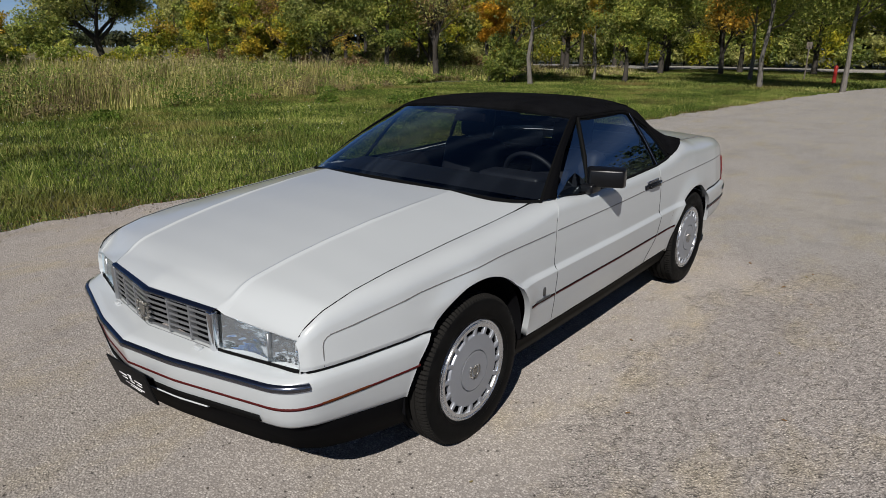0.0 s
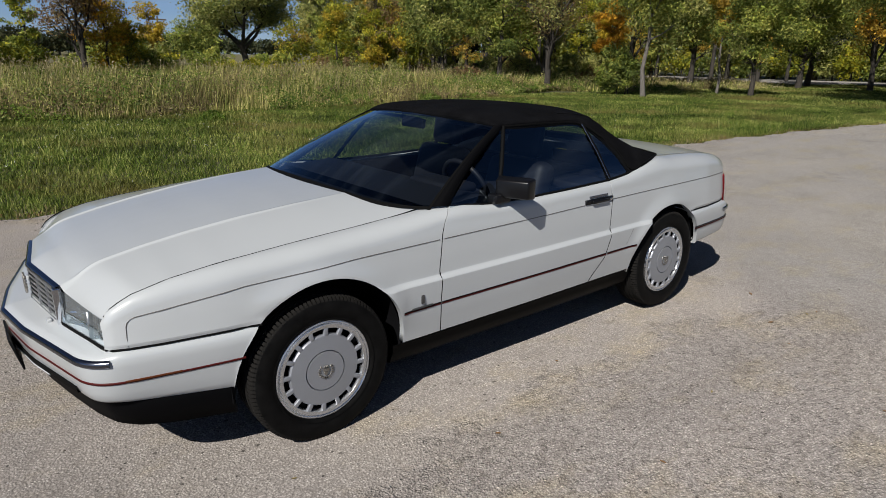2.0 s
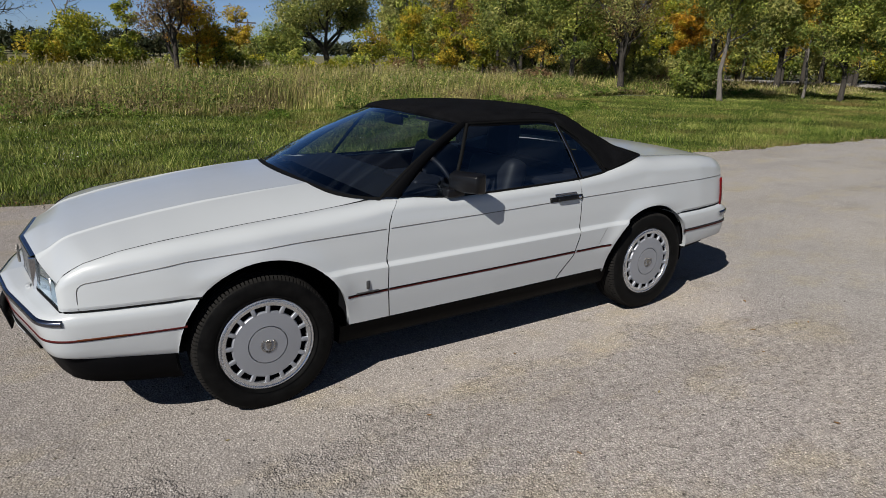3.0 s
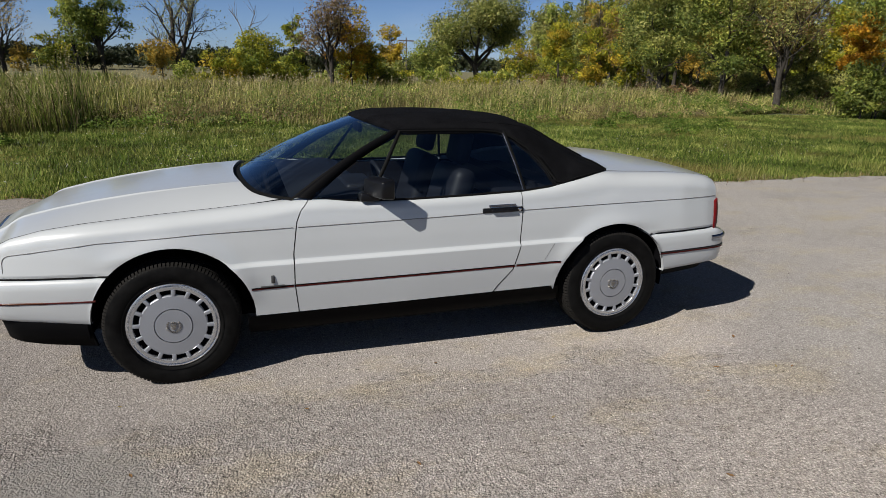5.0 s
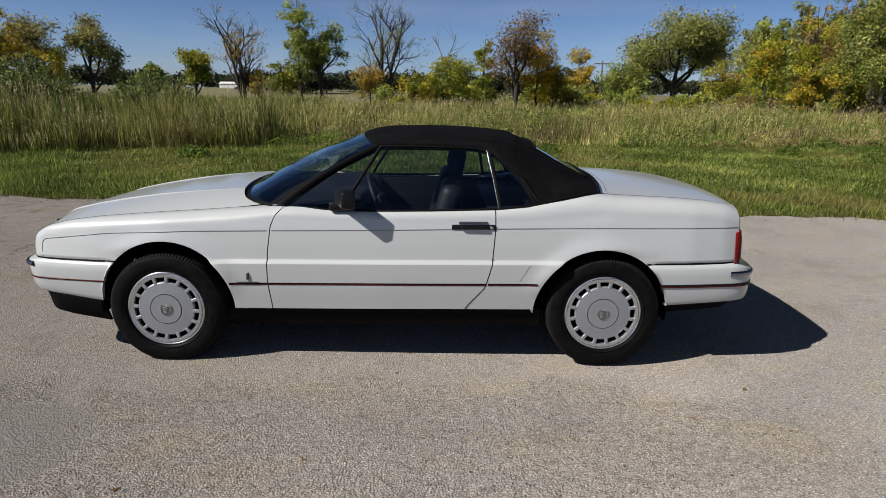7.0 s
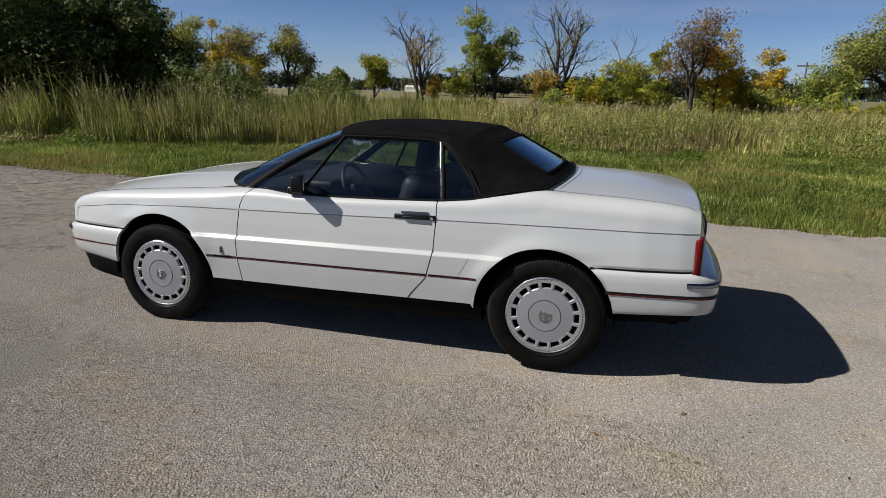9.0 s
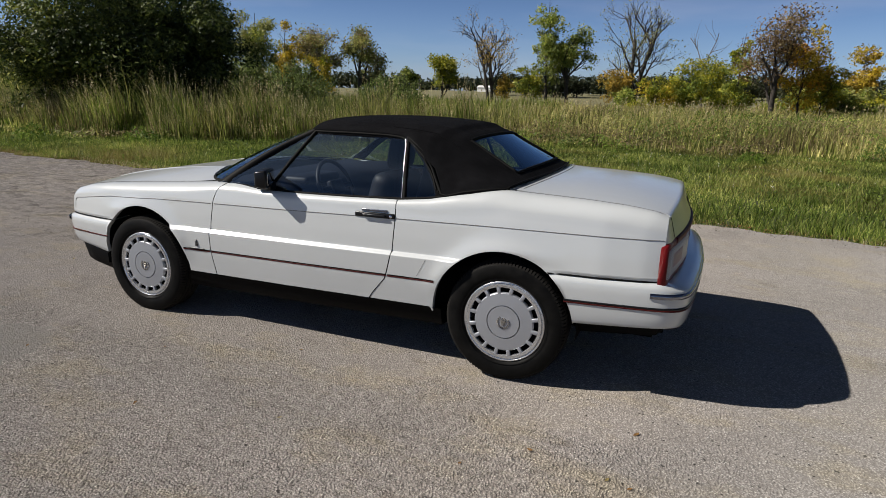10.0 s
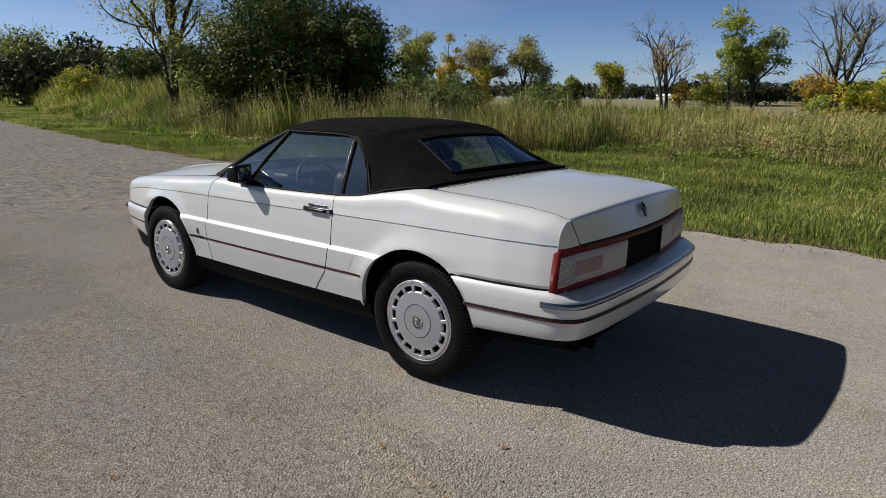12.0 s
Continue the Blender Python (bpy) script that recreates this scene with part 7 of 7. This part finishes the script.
# wheels
def build_wheel():
    wall = [(0.212, 0.060), (0.222, 0.082), (0.242, 0.094), (0.268, 0.098), (0.292, 0.095), (0.306, 0.0905), (0.313, 0.087), (0.316, 0.080)]
    outer, inner = ring([(r, -y) for r, y in wall], 96), ring(wall[::-1], 96)
    core = ring([(0.316, -0.084), (0.3185, -0.07), (0.3195, 0.0), (0.3185, 0.07), (0.316, 0.084)], 96)
    tv, tf = join(outer, inner, core)
    # tread: blocks round the shoulders, ribs between
    blocks = []
    for k in range(108):
        a0, a1 = 2 * math.pi * k / 108, 2 * math.pi * (k + 0.68) / 108
        for s, r0, r1 in ((-1, 0.309, 0.3265), (1, 0.309, 0.3265)):
            skew = 0.012 * s
            sec = [(r0, 0.0895), (r0 + 0.010, 0.0845), (r1, 0.074), (0.3278, 0.050), (0.314, 0.050)]
            v = [(r * math.cos(a + skew), s * y, r * math.sin(a + skew)) for a in (a0, a1) for r, y in sec]
            f = [(i, i + 1, i + 6, i + 5) for i in range(4)] + [(0, 1, 2, 3, 4), (9, 8, 7, 6, 5)]
            blocks.append((v, f if s < 0 else [q[::-1] for q in f]))
    for y in (-0.032, 0.0, 0.032):
        blocks.append(ring([(0.316, y - 0.0125), (0.328, y - 0.0115), (0.328, y + 0.0115), (0.316, y + 0.0125)], 96))
    tread_mesh = join(*blocks)
    sidewall = ring([(0.232, -0.0955), (0.234, -0.0975), (0.237, -0.0965)], 64)
    face = -0.083
    disc = join(ring([(0.0, face - 0.008), (0.0866, face - 0.008)], 48), ring([(0.0866, face - 0.008), (0.0872, face + 0.006)], 48), ring([(0.0872, face + 0.006), (0.0912, face + 0.006)], 48),
                ring([(0.0912, face + 0.006), (0.0920, face - 0.007)], 48), ring([(0.0920, face - 0.007), (0.156, face - 0.003)], 48), ring([(0.156, face - 0.003), (0.160, face + 0.000), (0.162, face + 0.014)], 48))
    lip = join(ring([(0.186, face + 0.016), (0.187, face + 0.001), (0.190, face - 0.004)], 64), ring([(0.190, face - 0.004), (0.204, face - 0.005)], 64), ring([(0.204, face - 0.005), (0.207, face + 0.002)], 64), ring([(0.207, face + 0.002), (0.214, face - 0.003)], 64), ring([(0.214, face - 0.003), (0.220, face - 0.003), (0.2225, face + 0.004), (0.216, face + 0.02)], 64))
    bars = []
    for k in range(16):
        bars.append(moved(join(box(-0.010, 0.010, face - 0.004, face + 0.012, 0.154, 0.192, 0.004)), Matrix.Rotation(2 * math.pi * k / 16, 4, "Y")))
    barrel = ring([(0.0, face + 0.035), (0.19, face + 0.035), (0.205, face + 0.02), (0.207, 0.06)], 48)
    wreath = [moved(box(-0.0032, 0.0032, -0.003, 0.003, 0.026, 0.036, 0.001), Matrix.Translation((0, face - 0.010, 0)) @ Matrix.Rotation(2 * math.pi * k / 18 + 0.17, 4, "Y") @ Matrix.Rotation(0.35 if k < 9 else -0.35, 4, "Y")) for k in range(18) if k not in (0, 17)]
    shield = moved(join(box(-0.014, 0.014, -0.004, 0.002, -0.002, 0.012, 0.002), box(-0.010, 0.010, -0.004, 0.002, -0.012, -0.002, 0.002), box(-0.005, 0.005, -0.004, 0.002, -0.018, -0.011, 0.001), box(-0.011, -0.006, -0.004, 0.002, 0.015, 0.022), box(-0.002, 0.002, -0.004, 0.002, 0.015, 0.025), box(0.006, 0.011, -0.004, 0.002, 0.015, 0.022)), Matrix.Translation((0, face - 0.010, 0)))
    crest = join(shield, *wreath)
    return (tv, tf), tread_mesh, disc, lip, join(*bars), barrel, crest, sidewall


WHEEL = build_wheel()


def put_wheel(x, z, flip, turn):
    m = Matrix.Translation((x, -0.792, z)) @ Matrix.Rotation(radians(turn), 4, "Y")
    kw = dict(flip=flip, rake=False)
    w = part("wheel", moved(WHEEL[5], m), M_DARK, None, "silver slotted wheel with a black tyre", **kw)
    part("tyre", moved(join(WHEEL[0], WHEEL[7]), m), M_TYRE, w, "black tyre", **kw)
    part("tread", moved(WHEEL[1], m), M_TREAD, w, "dusty tread blocks", smooth=False, **kw)
    part("wheel_cover", moved(join(WHEEL[2], WHEEL[4]), m), M_SILVER, w, "silver painted cover", **kw)
    part("rim", moved(WHEEL[3], m), M_RIM, w, "bright machined rim", **kw)
    part("hub_crest", moved(WHEEL[6], m), M_CREST, w, "round silver crest", **kw)


def build_underside():
    for cx, cz, r in (ARCH_F, ARCH_R):
        rows = []
        for a in np.radians(np.linspace(-8, 188, 24)):
            rows.append([(cx + (r + 0.012) * math.cos(a), -y, cz + (r + 0.012) * math.sin(a)) for y in (0.846, 0.8, 0.5)])
        both("wheel_well", join(sheet(np.array(rows)), sheet(np.array([[(cx + q * math.cos(a), -0.5, cz + q * math.sin(a)) for q in (0.0, r + 0.012)] for a in np.radians(np.linspace(-8, 188, 16))]))), M_DARK)
    part("floor_pan", box(-0.75, 3.25, -0.50, 0.50, 0.20, 0.26), M_DARK)
    part("floor_pan", box(0.42, 2.10, -0.83, 0.83, 0.215, 0.26), M_DARK)
    # bulkheads keep light out of the shell
    part("bulkhead", box(0.50, 0.53, -0.74, 0.74, 0.26, 0.88), M_DARK)
    part("bulkhead", box(2.10, 2.13, -0.80, 0.80, 0.26, 0.90), M_DARK)
    part("trunk_floor", box(2.13, 3.2, -0.70, 0.70, 0.50, 0.54), M_DARK)
    both("inner_side", box(0.56, 2.12, -0.80, -0.785, 0.26, 0.875), M_DARK)


def build_cabin():
    rows = [[(0.60, y, 0.925), (0.75, y, 0.935 - 0.02 * (y / 0.7) ** 2), (0.95, y, 0.925), (1.06, y, 0.90), (1.10, y, 0.86), (1.06, y, 0.70), (0.95, y, 0.5)] for y in np.linspace(-0.77, 0.77, 15)]
    dash = part("dashboard", sheet(np.array(rows)), M_LEATHER, None, "dark dashboard")
    part("instrument_hood", box(0.93, 1.11, -0.58, -0.18, 0.89, 0.945, 0.025), M_LEATHER, dash)
    wheel_v, wheel_f = [], []
    for a in np.linspace(0, 2 * math.pi, 32, endpoint=False):
        for b in np.linspace(0, 2 * math.pi, 8, endpoint=False):
            r = 0.183 + 0.014 * math.cos(b)
            wheel_v.append((0.014 * math.sin(b), r * math.cos(a), r * math.sin(a)))
    for i in range(32):
        for j in range(8):
            wheel_f.append((i * 8 + j, ((i + 1) % 32) * 8 + j, ((i + 1) % 32) * 8 + (j + 1) % 8, i * 8 + (j + 1) % 8))
    m = Matrix.Translation((1.20, -0.38, 0.865)) @ Matrix.Rotation(radians(-24), 4, "Y")
    sw = part("steering_wheel", moved((wheel_v, wheel_f), m), M_LEATHER, None, "dark leather steering wheel")
    part("hub", moved(join(box(-0.02, 0.02, -0.07, 0.07, -0.05, 0.05, 0.012), box(-0.008, 0.008, -0.18, 0.18, -0.016, 0.016, 0.004), box(-0.008, 0.008, -0.016, 0.016, -0.18, 0.0, 0.004)), m), M_LEATHER, sw)
    part("column", moved(box(-0.28, -0.01, -0.03, 0.03, -0.03, 0.03, 0.01), m), M_BLACK, sw)
    for s in (-1, 1):
        y = s * 0.37
        seat = part("seat", box(1.05, 1.55, y - 0.24, y + 0.24, 0.30, 0.50, 0.05), M_LEATHER, None, "charcoal leather bucket seat")
        part("backrest", moved(box(-0.075, 0.075, -0.24, 0.24, 0.0, 0.58, 0.06), Matrix.Translation((1.50, y, 0.44)) @ Matrix.Rotation(radians(16), 4, "Y")), M_LEATHER, seat)
        part("headrest", moved(box(-0.045, 0.045, -0.13, 0.13, 0.0, 0.21, 0.04), Matrix.Translation((1.655, y, 1.01)) @ Matrix.Rotation(radians(10), 4, "Y")), M_LEATHER, seat)
    part("rear_shelf", box(1.86, 2.42, -0.74, 0.74, 0.80, 0.86, 0.02), M_LEATHER, None, "dark shelf behind the seats")
    part("console", box(1.0, 1.75, -0.09, 0.09, 0.3, 0.56, 0.03), M_LEATHER)
    part("inside_mirror", moved(box(-0.012, 0.012, -0.11, 0.11, -0.028, 0.028, 0.01), Matrix.Translation((1.10, 0.0, 1.215))), M_BLACK)
    both("sun_visor", moved(box(-0.07, 0.07, -0.16, 0.16, -0.008, 0.008, 0.006), Matrix.Translation((1.23, -0.33, 1.222)) @ Matrix.Rotation(radians(12), 4, "Y")), M_LEATHER)


build_flanks()
build_trim()
build_seams()
build_bumpers()
build_hood()
build_grille()
build_headlights()
build_trunk()
build_glasshouse()
build_mirrors()
build_handles()
for hub, flip, turn in ((FRONT_HUB, False, 4), (FRONT_HUB, True, 0), (REAR_HUB, False, 11), (REAR_HUB, True, 0)):
    put_wheel(*hub, flip, turn)
build_underside()
build_cabin()
